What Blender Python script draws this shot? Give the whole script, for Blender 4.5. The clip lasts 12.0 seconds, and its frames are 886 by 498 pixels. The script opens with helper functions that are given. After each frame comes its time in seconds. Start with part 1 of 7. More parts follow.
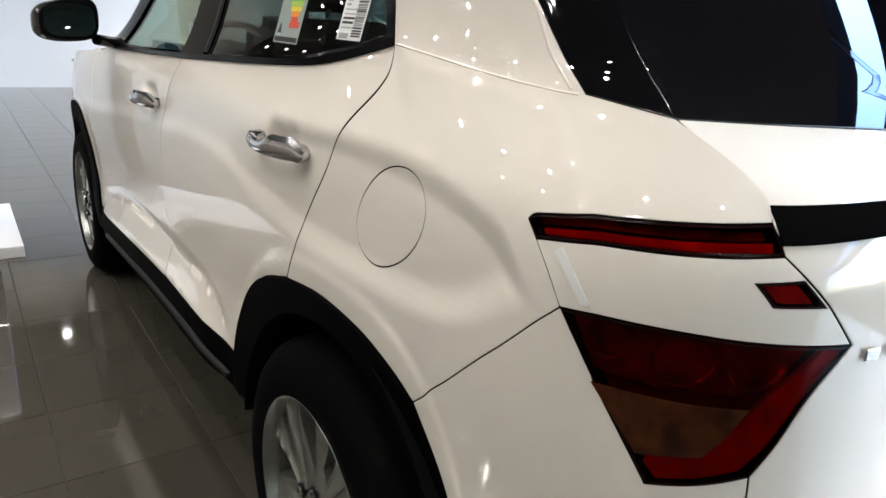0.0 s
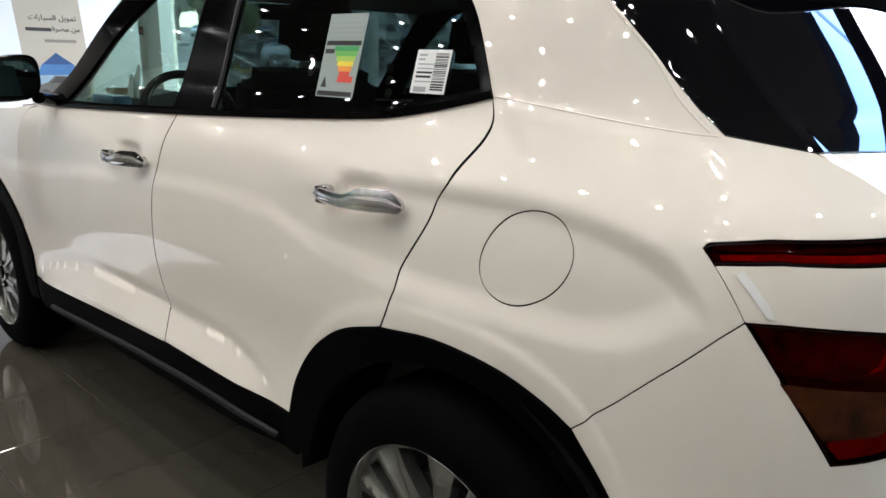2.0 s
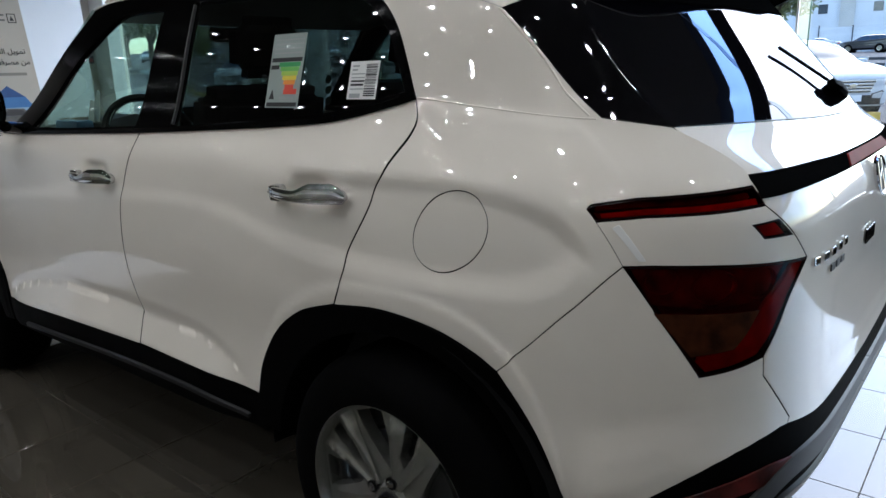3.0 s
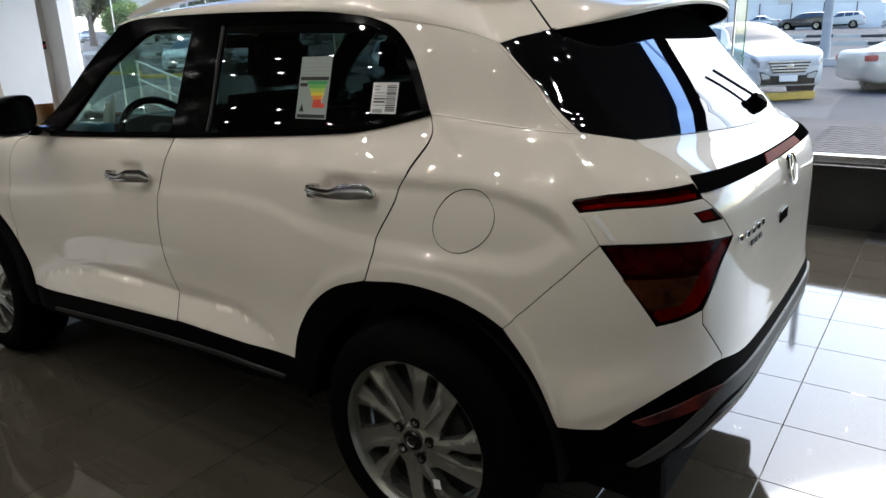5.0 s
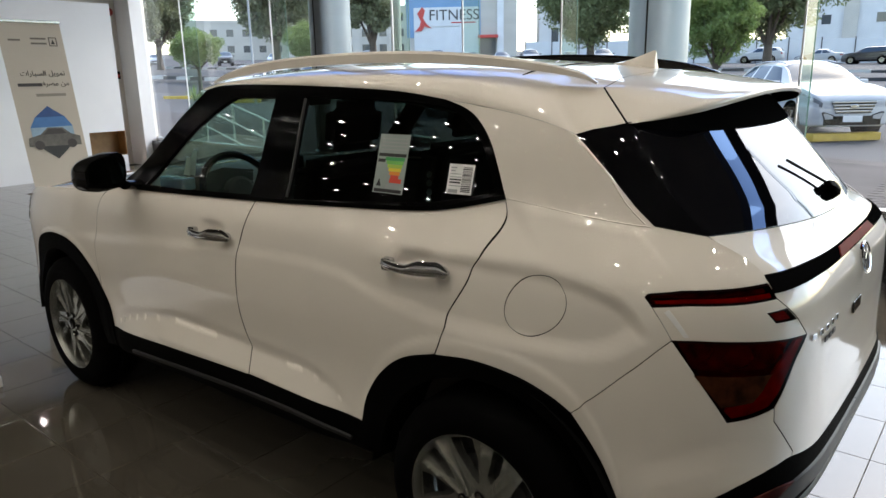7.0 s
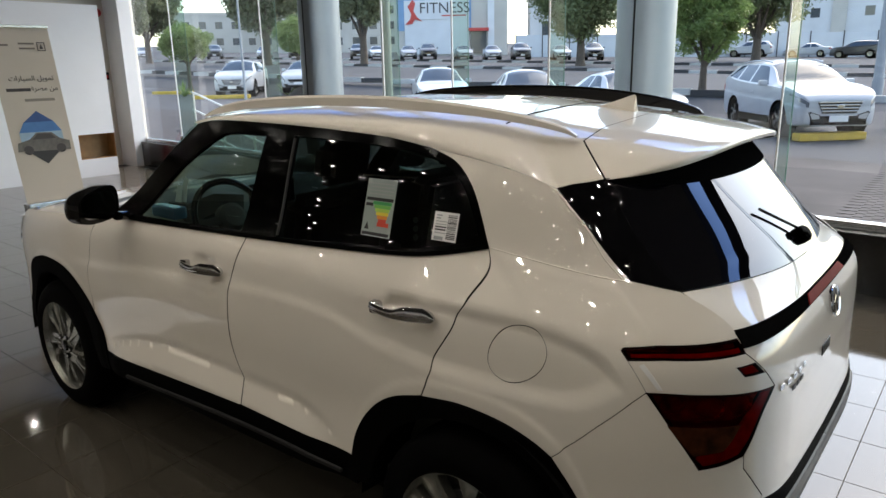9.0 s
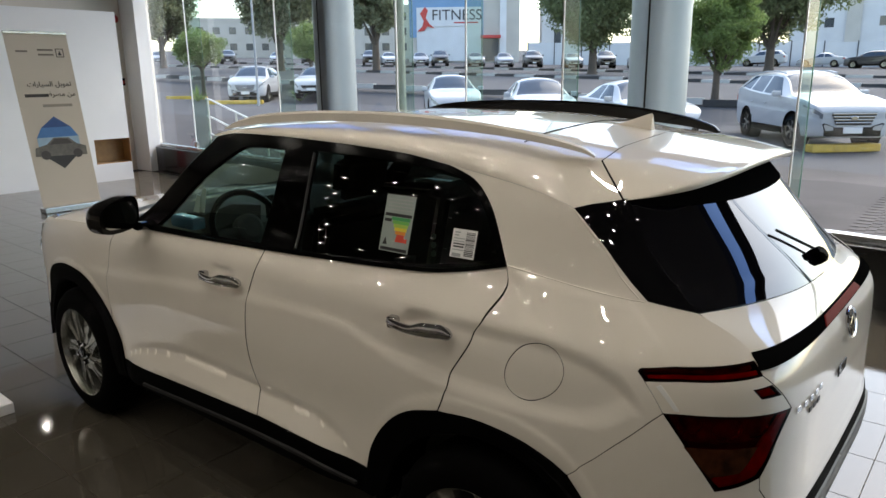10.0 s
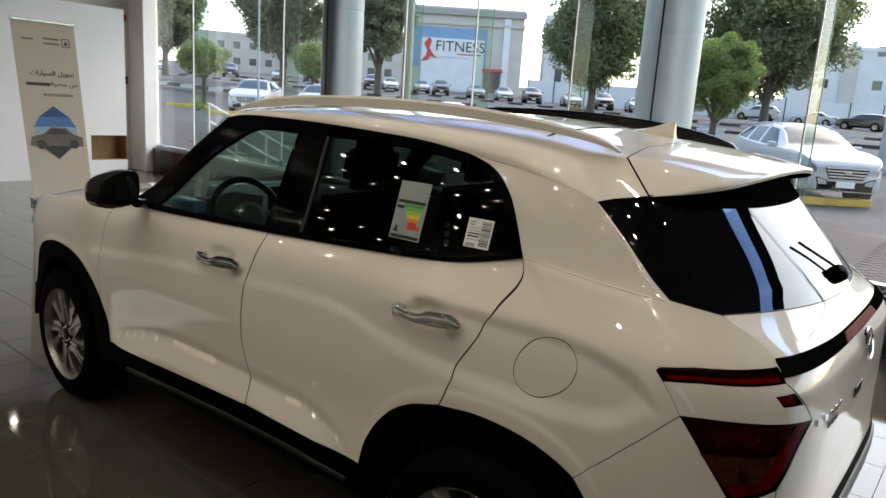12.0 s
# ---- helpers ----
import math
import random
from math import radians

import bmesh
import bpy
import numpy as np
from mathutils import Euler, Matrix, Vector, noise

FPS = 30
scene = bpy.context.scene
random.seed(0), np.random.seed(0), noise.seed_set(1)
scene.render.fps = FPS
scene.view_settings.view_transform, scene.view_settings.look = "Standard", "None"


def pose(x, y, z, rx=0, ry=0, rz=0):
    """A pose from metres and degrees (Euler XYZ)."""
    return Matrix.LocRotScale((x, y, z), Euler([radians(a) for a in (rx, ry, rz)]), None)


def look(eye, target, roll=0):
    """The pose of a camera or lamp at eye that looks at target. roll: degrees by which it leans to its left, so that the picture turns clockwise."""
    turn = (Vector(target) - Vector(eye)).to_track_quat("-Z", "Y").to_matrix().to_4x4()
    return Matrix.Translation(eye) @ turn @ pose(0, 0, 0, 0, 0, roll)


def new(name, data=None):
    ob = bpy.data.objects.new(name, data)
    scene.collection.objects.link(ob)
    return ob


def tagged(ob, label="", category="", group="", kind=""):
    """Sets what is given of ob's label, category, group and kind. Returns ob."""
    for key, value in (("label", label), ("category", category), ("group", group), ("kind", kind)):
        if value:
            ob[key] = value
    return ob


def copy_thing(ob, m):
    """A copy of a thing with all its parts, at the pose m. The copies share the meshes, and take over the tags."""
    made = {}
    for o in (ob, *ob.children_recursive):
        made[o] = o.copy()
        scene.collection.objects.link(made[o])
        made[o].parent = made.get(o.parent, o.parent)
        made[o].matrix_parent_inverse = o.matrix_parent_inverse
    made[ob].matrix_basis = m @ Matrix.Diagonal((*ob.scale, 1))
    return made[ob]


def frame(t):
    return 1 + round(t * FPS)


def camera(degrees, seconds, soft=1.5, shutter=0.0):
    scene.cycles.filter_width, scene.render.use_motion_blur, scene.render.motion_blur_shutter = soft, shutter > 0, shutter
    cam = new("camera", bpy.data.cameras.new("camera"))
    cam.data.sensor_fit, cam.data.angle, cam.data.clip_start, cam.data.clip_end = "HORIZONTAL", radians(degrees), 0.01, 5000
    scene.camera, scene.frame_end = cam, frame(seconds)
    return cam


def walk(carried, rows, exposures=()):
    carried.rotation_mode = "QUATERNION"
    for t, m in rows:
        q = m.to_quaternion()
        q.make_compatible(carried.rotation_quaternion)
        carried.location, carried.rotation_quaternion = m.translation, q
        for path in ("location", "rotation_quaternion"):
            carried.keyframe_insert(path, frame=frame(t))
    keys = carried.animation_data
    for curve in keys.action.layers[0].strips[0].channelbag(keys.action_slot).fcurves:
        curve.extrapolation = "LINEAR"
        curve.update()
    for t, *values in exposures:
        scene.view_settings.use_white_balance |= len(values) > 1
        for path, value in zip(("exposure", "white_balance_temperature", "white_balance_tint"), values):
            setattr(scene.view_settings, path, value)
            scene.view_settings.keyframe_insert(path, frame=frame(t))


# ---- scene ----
cam = camera(65.0, 12.0)
from mathutils import geometry

PATH = [
    (0, (2.339, -1.322, 1.259), (0.789, -0.217, 0.646), 3.6),
    (0.5, (2.216, -1.396, 1.267), (0.699, -0.242, 0.661), 2.1),
    (1, (2.141, -1.485, 1.275), (0.651, -0.278, 0.705), 2.9),
    (1.5, (2.097, -1.601, 1.283), (0.698, -0.279, 0.741), 1.8),
    (2, (2.093, -1.69, 1.283), (0.787, -0.268, 0.76), 1.3),
    (2.5, (2.144, -1.746, 1.276), (0.859, -0.322, 0.711), 1.0),
    (3, (2.283, -1.812, 1.274), (1.042, -0.323, 0.781), -1.8),
    (5, (2.392, -2.177, 1.387), (1.263, -0.622, 0.832), -2.1),
    (5.5, (2.396, -2.209, 1.46), (1.231, -0.656, 0.98), -2.2),
    (6, (2.368, -2.232, 1.476), (1.119, -0.749, 0.983), -1.8),
    (6.5, (2.351, -2.235, 1.495), (1.1, -0.753, 1.007), -1.4),
    (7, (2.354, -2.232, 1.545), (1.109, -0.743, 1.063), -1.2),
    (7.5, (2.388, -2.233, 1.581), (1.136, -0.742, 1.12), -0.1),
    (9.5, (2.383, -2.25, 1.738), (1.165, -0.748, 1.227), -1.4),
    (10, (2.375, -2.266, 1.746), (1.129, -0.779, 1.26), -0.7),
    (10.5, (2.356, -2.269, 1.713), (1.126, -0.756, 1.27), 0.4),
    (11, (2.342, -2.276, 1.687), (1.133, -0.752, 1.224), 1.1),
    (11.5, (2.316, -2.279, 1.662), (1.118, -0.74, 1.222), 2.5),
    (12, (2.296, -2.286, 1.614), (1.065, -0.762, 1.21), 3.8),
]
walk(cam, [(t, look(eye, target, roll)) for t, eye, target, roll in PATH], [(0.0, 3.38, 6550, 12), (1.5, 3.40, 6450, 12), (2.5, 3.34, 6200, 12), (3.0, 2.48, 5950, 11), (5.0, 2.40, 6650, 11), (5.5, 2.22, 6900, 11), (7.5, 2.38, 7100, 12), (9.5, 2.14, 7150, 12), (12.0, 2.20, 7500, 12)])

# ---- world and light ----
SUN_ELEVATION, SUN_TURN = 50.0, 12.0
world = bpy.data.worlds.new("world")
scene.world = world
world.use_nodes = True
wn = world.node_tree
sky = wn.nodes.new("ShaderNodeTexSky")
sky.sky_type = "NISHITA"
sky.sun_disc = False
sky.sun_elevation, sky.sun_rotation = radians(SUN_ELEVATION), radians(SUN_TURN)
sky.air_density, sky.dust_density, sky.ozone_density = 1.0, 1.8, 1.2
wn.links.new(sky.outputs[0], wn.nodes["Background"].inputs[0])
wn.nodes["Background"].inputs[1].default_value = 0.15
sun_data = bpy.data.lights.new("sun", "SUN")
sun_data.energy, sun_data.angle, sun_data.color = 0.45, radians(45), (1.0, 0.99, 0.98)
sun_lamp = new("sun", sun_data)
sun_from = Vector((math.sin(radians(SUN_TURN)) * math.cos(radians(SUN_ELEVATION)), math.cos(radians(SUN_TURN)) * math.cos(radians(SUN_ELEVATION)), math.sin(radians(SUN_ELEVATION))))
sun_lamp.matrix_world = look(sun_from * 50, (0, 0, 0))


# ---- materials ----
def material(name, colour, rough=0.5, metal=0.0, coat=0.0, vary=0.06, scale=6.0, bump=0.0, bump_scale=200.0, ior=1.5, rough_vary=0.0, per_piece=0.0, spec=0.5):
    m = bpy.data.materials.new(name)
    m.use_nodes = True
    nt = m.node_tree
    b = nt.nodes["Principled BSDF"]
    b.inputs["Base Color"].default_value = (*colour, 1)
    b.inputs["Roughness"].default_value = rough
    b.inputs["Metallic"].default_value = metal
    b.inputs["Coat Weight"].default_value = coat
    b.inputs["Coat Roughness"].default_value = 0.02
    b.inputs["IOR"].default_value = ior
    b.inputs["Specular IOR Level"].default_value = spec
    co = nt.nodes.new("ShaderNodeTexCoord")
    if vary or per_piece:
        n1 = nt.nodes.new("ShaderNodeTexNoise")
        n1.inputs["Scale"].default_value = scale
        n1.inputs["Detail"].default_value = 6
        nt.links.new(co.outputs["Object"], n1.inputs["Vector"])
        ramp = nt.nodes.new("ShaderNodeMapRange")
        ramp.inputs["From Min"].default_value, ramp.inputs["From Max"].default_value = 0.3, 0.7
        ramp.inputs["To Min"].default_value, ramp.inputs["To Max"].default_value = 1 - vary, 1 + vary
        nt.links.new(n1.outputs["Fac"], ramp.inputs["Value"])
        last = ramp.outputs[0]
        if per_piece:
            info = nt.nodes.new("ShaderNodeObjectInfo")
            r2 = nt.nodes.new("ShaderNodeMapRange")
            r2.inputs["To Min"].default_value, r2.inputs["To Max"].default_value = 1 - per_piece, 1 + per_piece
            nt.links.new(info.outputs["Random"], r2.inputs["Value"])
            mu = nt.nodes.new("ShaderNodeMath")
            mu.operation = "MULTIPLY"
            nt.links.new(last, mu.inputs[0]), nt.links.new(r2.outputs[0], mu.inputs[1])
            last = mu.outputs[0]
        hsv = nt.nodes.new("ShaderNodeHueSaturation")
        hsv.inputs["Color"].default_value = (*colour, 1)
        nt.links.new(last, hsv.inputs["Value"])
        nt.links.new(hsv.outputs[0], b.inputs["Base Color"])
        if rough_vary:
            r3 = nt.nodes.new("ShaderNodeMapRange")
            r3.inputs["From Min"].default_value, r3.inputs["From Max"].default_value = 0.3, 0.7
            r3.inputs["To Min"].default_value, r3.inputs["To Max"].default_value = rough - rough_vary, rough + rough_vary
            nt.links.new(n1.outputs["Fac"], r3.inputs["Value"])
            nt.links.new(r3.outputs[0], b.inputs["Roughness"])
    if bump:
        n2 = nt.nodes.new("ShaderNodeTexNoise")
        n2.inputs["Scale"].default_value = bump_scale
        n2.inputs["Detail"].default_value = 4
        nt.links.new(co.outputs["Object"], n2.inputs["Vector"])
        bp = nt.nodes.new("ShaderNodeBump")
        bp.inputs["Strength"].default_value = bump
        bp.inputs["Distance"].default_value = 0.002
        nt.links.new(n2.outputs["Fac"], bp.inputs["Height"])
        nt.links.new(bp.outputs[0], b.inputs["Normal"])
    return m


def glass(name, tint, ior=1.5, rough=0.0):
    """A thin pane: it lets tinted light straight through and mirrors by Fresnel."""
    m = bpy.data.materials.new(name)
    m.use_nodes = True
    nt = m.node_tree
    nt.nodes.remove(nt.nodes["Principled BSDF"])
    out = nt.nodes["Material Output"]
    clear, shine = nt.nodes.new("ShaderNodeBsdfTransparent"), nt.nodes.new("ShaderNodeBsdfGlossy")
    clear.inputs[0].default_value = (*tint, 1)
    shine.inputs["Roughness"].default_value = rough
    shine.inputs["Color"].default_value = (1, 1, 1, 1)
    fres, mix = nt.nodes.new("ShaderNodeFresnel"), nt.nodes.new("ShaderNodeMixShader")
    fres.inputs[0].default_value = ior
    nt.links.new(fres.outputs[0], mix.inputs[0])
    nt.links.new(clear.outputs[0], mix.inputs[1]), nt.links.new(shine.outputs[0], mix.inputs[2])
    nt.links.new(mix.outputs[0], out.inputs[0])
    return m


def lamp_material(name, colour, strength):
    m = bpy.data.materials.new(name)
    m.use_nodes = True
    b = m.node_tree.nodes["Principled BSDF"]
    b.inputs["Base Color"].default_value = (*colour, 1)
    b.inputs["Emission Color"].default_value = (*colour, 1)
    b.inputs["Emission Strength"].default_value = strength
    return m


PAINT = material("pearl_white_paint", (0.77, 0.715, 0.625), 0.40, 0.0, 1.0, 0.012, 3.0, spec=0.1)
PAINT.node_tree.nodes["Principled BSDF"].inputs["Coat Roughness"].default_value = 0.004
PAINT.node_tree.nodes["Principled BSDF"].inputs["Coat IOR"].default_value = 1.72
LIT_WHITE = material("facet_highlight_white", (0.84, 0.83, 0.80), 0.15, 0.0, 1.0, 0.01, 3.0)
PLASTIC = material("black_grained_plastic", (0.0011, 0.0011, 0.0011), 0.6, 0, 0, 0.15, 30, 0.3, 900, spec=0.015)
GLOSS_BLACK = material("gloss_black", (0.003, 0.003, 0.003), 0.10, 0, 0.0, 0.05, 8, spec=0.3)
FRAME_BLACK = material("satin_black_window_trim", (0.0012, 0.0012, 0.0012), 0.10, 0, 0.0, 0.1, 12, spec=0.03)
GREY_TRIM = material("satin_grey_trim", (0.05, 0.05, 0.05), 0.5, 0.0, 0.0, 0.05, 20, spec=0.3)
SILL_GREY = material("dark_grey_sill_trim", (0.012, 0.012, 0.012), 0.5, 0.0, 0.0, 0.05, 20, spec=0.2)
STRIP_BLACK = material("piano_black_strip", (0.003, 0.003, 0.003), 0.10, vary=0, spec=0.0)
RED_MATTE = material("deep_red_lens", (0.16, 0.010, 0.010), 0.5, 0, 0, 0.1, 20, spec=0.02)
# for black liners, and as painted shade in gaps and recesses
SHADOW_GAP = material("black_liner_and_gap_shade", (0.0015, 0.0015, 0.0015), 0.9, vary=0.1, spec=0.1)
CHROME = material("chrome", (0.52, 0.52, 0.53), 0.03, 1.0, 0, 0.02, 10)
ALLOY = material("silver_alloy", (0.25, 0.25, 0.225), 0.27, 0.8, 0.1, 0.05, 25)
ALLOY_DARK = material("dark_alloy_backing", (0.012, 0.012, 0.012), 0.6, 0.2, 0, 0.1, 25)
RUBBER = material("tyre_rubber", (0.0016, 0.0016, 0.0016), 0.75, 0, 0, 0.2, 20, 0.4, 500, spec=0.02)
RED_LENS = glass("red_lamp_lens", (0.78, 0.13, 0.09), 1.13)
CLEAR_LENS = glass("clear_lamp_lens", (0.85, 0.85, 0.85), 1.5)
RED_GUIDE = material("red_light_guide", (0.22, 0.012, 0.008), 0.14, 0, 0.0, 0.35, 30, spec=0.2)
RED_CHROME = material("red_mirrored_reflector", (0.34, 0.06, 0.035), 0.16, 0.9, 0, 0.2, 40)
LAMP_BLACK = material("dark_lamp_housing", (0.045, 0.007, 0.005), 0.25, 0, 0, 0.4, 18, spec=0.3)
RED_DARK = material("dark_red_reflector", (0.055, 0.006, 0.005), 0.30, 0.0, 0.0, 0.85, 22, spec=0.2)
UNDER_BLACK = material("black_spoiler_underside", (0.004, 0.004, 0.004), 0.8, vary=0.1, spec=0.0)
LAMP_EDGE = material("dark_red_lamp_edge", (0.008, 0.002, 0.002), 0.15, 0, 0.0, 0.05, 10, spec=0.15)
AMBER = material("amber_reflector", (0.036, 0.010, 0.0035), 0.15, 0.0, 0.0, 0.6, 28, spec=0.12)
SIDE_GLASS = glass("clear_side_glass", (0.52, 0.63, 0.57), 1.5)
REAR_GLASS = glass("privacy_tinted_glass", (0.082, 0.102, 0.094), 1.45)
REAR_DARK = glass("dark_rear_glass", (0.05, 0.06, 0.06), 1.55)
FRIT = material("black_ceramic_glass_edge", (0.002, 0.002, 0.003), 0.02, 0, 0.0, 0.0, spec=0.5, ior=1.85)
CABIN = material("dark_grey_cabin_plastic", (0.035, 0.035, 0.036), 0.6, 0, 0, 0.1, 12, 0.2, 700)
SEAT_CLOTH = material("charcoal_seat_cloth", (0.055, 0.055, 0.06), 0.85, 0, 0, 0.15, 30, 0.5, 600)
HEADLINER = material("pale_grey_headliner", (0.40, 0.39, 0.37), 0.9, 0, 0, 0.05, 20)
PAPER = material("white_paper_label", (0.78, 0.78, 0.76), 0.6, 0, 0, 0.03, 20)
INK = material("black_print", (0.02, 0.02, 0.02), 0.6, 0, 0, 0)
MIRROR = material("mirror_glass", (0.75, 0.77, 0.78), 0.01, 1.0, 0, 0)


# turned-in edges of white panels are black: the gaps' shade, painted
EDGE_OF = {"pearl_white_paint": SHADOW_GAP, "red_lamp_lens": LAMP_EDGE}


# ---- small mesh kit ----
def part(name, me, mat, parent=None, label="", smooth=False):
    """One mesh object under a thing or under a part."""
    if isinstance(me, bmesh.types.BMesh):
        bm, me = me, bpy.data.meshes.new(name)
        bm.to_mesh(me)
        bm.free()
        if smooth:
            me.polygons.foreach_set("use_smooth", [True] * len(me.polygons))
            me.set_sharp_from_angle(angle=radians(38))
    if mat and not me.materials:
        me.materials.append(mat), me.materials.append(EDGE_OF.get(mat.name, mat))
    ob = new(name, me)
    ob.parent = parent
    if label:
        ob["label"] = label
    return ob


def thing(name, label, category, group="", kind="", at=None):
    ob = new(name)
    if at is not None:
        ob.matrix_world = at
    return tagged(ob, label, category, group, kind)


def add_box(bm, x0, x1, y0, y1, z0, z1, m=None):
    vs = [bm.verts.new((x, y, z)) for z in (z0, z1) for x, y in ((x0, y0), (x1, y0), (x1, y1), (x0, y1))]
    if m is not None:
        for v in vs:
            v.co = m @ v.co
    for f in ((3, 2, 1, 0), (4, 5, 6, 7), (0, 1, 5, 4), (1, 2, 6, 5), (2, 3, 7, 6), (3, 0, 4, 7)):
        bm.faces.new([vs[i] for i in f])
    return vs


def boxy(x0, x1, y0, y1, z0, z1, bevel=0.0, m=None, segments=2):
    bm = bmesh.new()
    add_box(bm, x0, x1, y0, y1, z0, z1, m)
    if bevel:
        bmesh.ops.bevel(bm, geom=bm.edges[:], offset=bevel, segments=segments, affect="EDGES", profile=0.6)
    return bm


def lathe(profile, steps=48, m=None, close=False):
    """Turns (radius, height) pairs round z; m places it."""
    bm = bmesh.new()
    rings = []
    for r, h in profile:
        rings.append([bm.verts.new((r * math.cos(2 * math.pi * k / steps), r * math.sin(2 * math.pi * k / steps), h)) for k in range(steps)])
    pairs = list(zip(rings, rings[1:])) + ([(rings[-1], rings[0])] if close else [])
    for a, b in pairs:
        for k in range(steps):
            bm.faces.new((a[k], a[(k + 1) % steps], b[(k + 1) % steps], b[k]))
    bmesh.ops.recalc_face_normals(bm, faces=bm.faces[:])
    if m is not None:
        bmesh.ops.transform(bm, matrix=m, verts=bm.verts[:])
    return bm


def sweep(points, profile, up=(0, 0, 1), close_ends=True):
    """Carries a closed profile of (side, up) pairs along a line of points."""
    bm = bmesh.new()
    pts = [Vector(p) for p in points]
    rings = []
    for i, p in enumerate(pts):
        d = (pts[min(i + 1, len(pts) - 1)] - pts[max(i - 1, 0)]).normalized()
        side = d.cross(Vector(up)).normalized()
        top = side.cross(d)
        prof = profile(i / (len(pts) - 1)) if callable(profile) else profile
        rings.append([bm.verts.new(p + side * a + top * b) for a, b in prof])
    n = len(rings[0])
    for a, b in zip(rings, rings[1:]):
        for k in range(n):
            bm.faces.new((a[k], a[(k + 1) % n], b[(k + 1) % n], b[k]))
    if close_ends:
        bm.faces.new(rings[0][::-1]), bm.faces.new(rings[-1])
    bmesh.ops.recalc_face_normals(bm, faces=bm.faces[:])
    return bm


def ring_profile(r, n=10, squash=1.0):
    return [(r * math.cos(2 * math.pi * k / n), r * squash * math.sin(2 * math.pi * k / n)) for k in range(n)]


def prism(outline, h0, h1, m=None, bevel=0.0):
    """A flat outline of (a, b) pairs, raised from h0 to h1."""
    bm = bmesh.new()
    low = [bm.verts.new((a, b, h0)) for a, b in outline]
    top = [bm.verts.new((a, b, h1)) for a, b in outline]
    n = len(outline)
    bm.faces.new(low[::-1]), bm.faces.new(top)
    for k in range(n):
        bm.faces.new((low[k], low[(k + 1) % n], top[(k + 1) % n], top[k]))
    bmesh.ops.recalc_face_normals(bm, faces=bm.faces[:])
    if bevel:
        bmesh.ops.bevel(bm, geom=[e for e in bm.edges if all(v in top for v in e.verts)], offset=bevel, segments=2, affect="EDGES")
    if m is not None:
        bmesh.ops.transform(bm, matrix=m, verts=bm.verts[:])
    return bm


def merge(*bms):
    """Joins bmeshes into the first one."""
    first = bms[0]
    for other in bms[1:]:
        tmp = bpy.data.meshes.new("tmp")
        other.to_mesh(tmp)
        other.free()
        first.from_mesh(tmp)
        bpy.data.meshes.remove(tmp)
    return first


def spline(pts, n=6):
    """A smooth line through the points given."""
    p = [np.array(a, float) for a in pts]
    if len(p) < 3:
        return [tuple(a) for a in p]
    p = [2 * p[0] - p[1]] + p + [2 * p[-1] - p[-2]]
    out = []
    for i in range(1, len(p) - 2):
        for k in range(n):
            t = k / n
            out.append(tuple(0.5 * (2 * p[i] + (p[i + 1] - p[i - 1]) * t + (2 * p[i - 1] - 5 * p[i] + 4 * p[i + 1] - p[i + 2]) * t * t + (3 * p[i] - p[i - 1] - 3 * p[i + 1] + p[i + 2]) * t**3)))
    out.append(tuple(p[-2]))
    return out


# ---- the car's outer form: a plan curve at every height ----
def smooth_table(xs, ys):
    xs, ys = np.array(xs, float), np.array(ys, float)
    h, d = np.diff(xs), np.diff(ys) / np.diff(xs)
    m = np.zeros_like(ys)
    m[0], m[-1] = d[0], d[-1]
    for i in range(1, len(xs) - 1):
        if d[i - 1] * d[i] > 0:
            w1, w2 = 2 * h[i] + h[i - 1], h[i] + 2 * h[i - 1]
            m[i] = (w1 + w2) / (w1 / d[i - 1] + w2 / d[i])

    def at(x):
        x = np.clip(x, xs[0], xs[-1])
        i = np.clip(np.searchsorted(xs, x, side="right") - 1, 0, len(h) - 1)
        t = (x - xs[i]) / h[i]
        return ys[i] * (1 + 2 * t) * (1 - t) ** 2 + m[i] * h[i] * t * (1 - t) ** 2 + ys[i + 1] * t * t * (3 - 2 * t) + m[i + 1] * h[i] * t * t * (t - 1)

    return at


def step(a, b, x):
    t = np.clip((x - a) / (b - a), 0, 1)
    return t * t * t * (t * (6 * t - 15) + 10)


def eased(table, lo, hi, soft, grid=0.004):
    """The same curve with its bends spread over a length of about soft, so that its gloss runs on evenly."""
    xs = np.arange(lo, hi + grid / 2, grid)
    ys = table(xs)
    n = int(3 * soft / grid) + 1
    pad = np.concatenate([ys[0] + (ys[1] - ys[0]) * np.arange(-n, 0), ys, ys[-1] + (ys[-1] - ys[-2]) * np.arange(1, n + 1)])
    k = np.exp(-0.5 * (np.arange(-n, n + 1) * grid / soft) ** 2)
    return smooth_table(xs, np.convolve(pad, k / k.sum(), "valid"))


HALF_WIDTH = smooth_table([0.15, 0.30, 0.45, 0.55, 0.62, 0.78, 0.97, 1.06, 1.13, 1.20, 1.38, 1.47, 1.60], [0.80, 0.835, 0.850, 0.845, 0.842, 0.848, 0.838, 0.822, 0.787, 0.752, 0.692, 0.655, 0.60])
REAR_END = smooth_table([0.15, 0.30, 0.42, 0.55, 0.60, 0.66, 0.77, 0.90, 0.94, 1.02, 1.055, 1.09, 1.13, 1.18, 1.40, 1.50, 1.60], [1.78, 1.88, 2.005, 2.066, 2.066, 2.057, 2.053, 2.052, 2.051, 2.046, 2.032, 2.01, 1.982, 1.948, 1.760, 1.675, 1.60])
FRONT_END = smooth_table([0.15, 0.30, 0.50, 0.80, 0.95, 1.02, 1.06], [2.0, 2.10, 2.13, 2.12, 2.06, 1.98, 1.86])
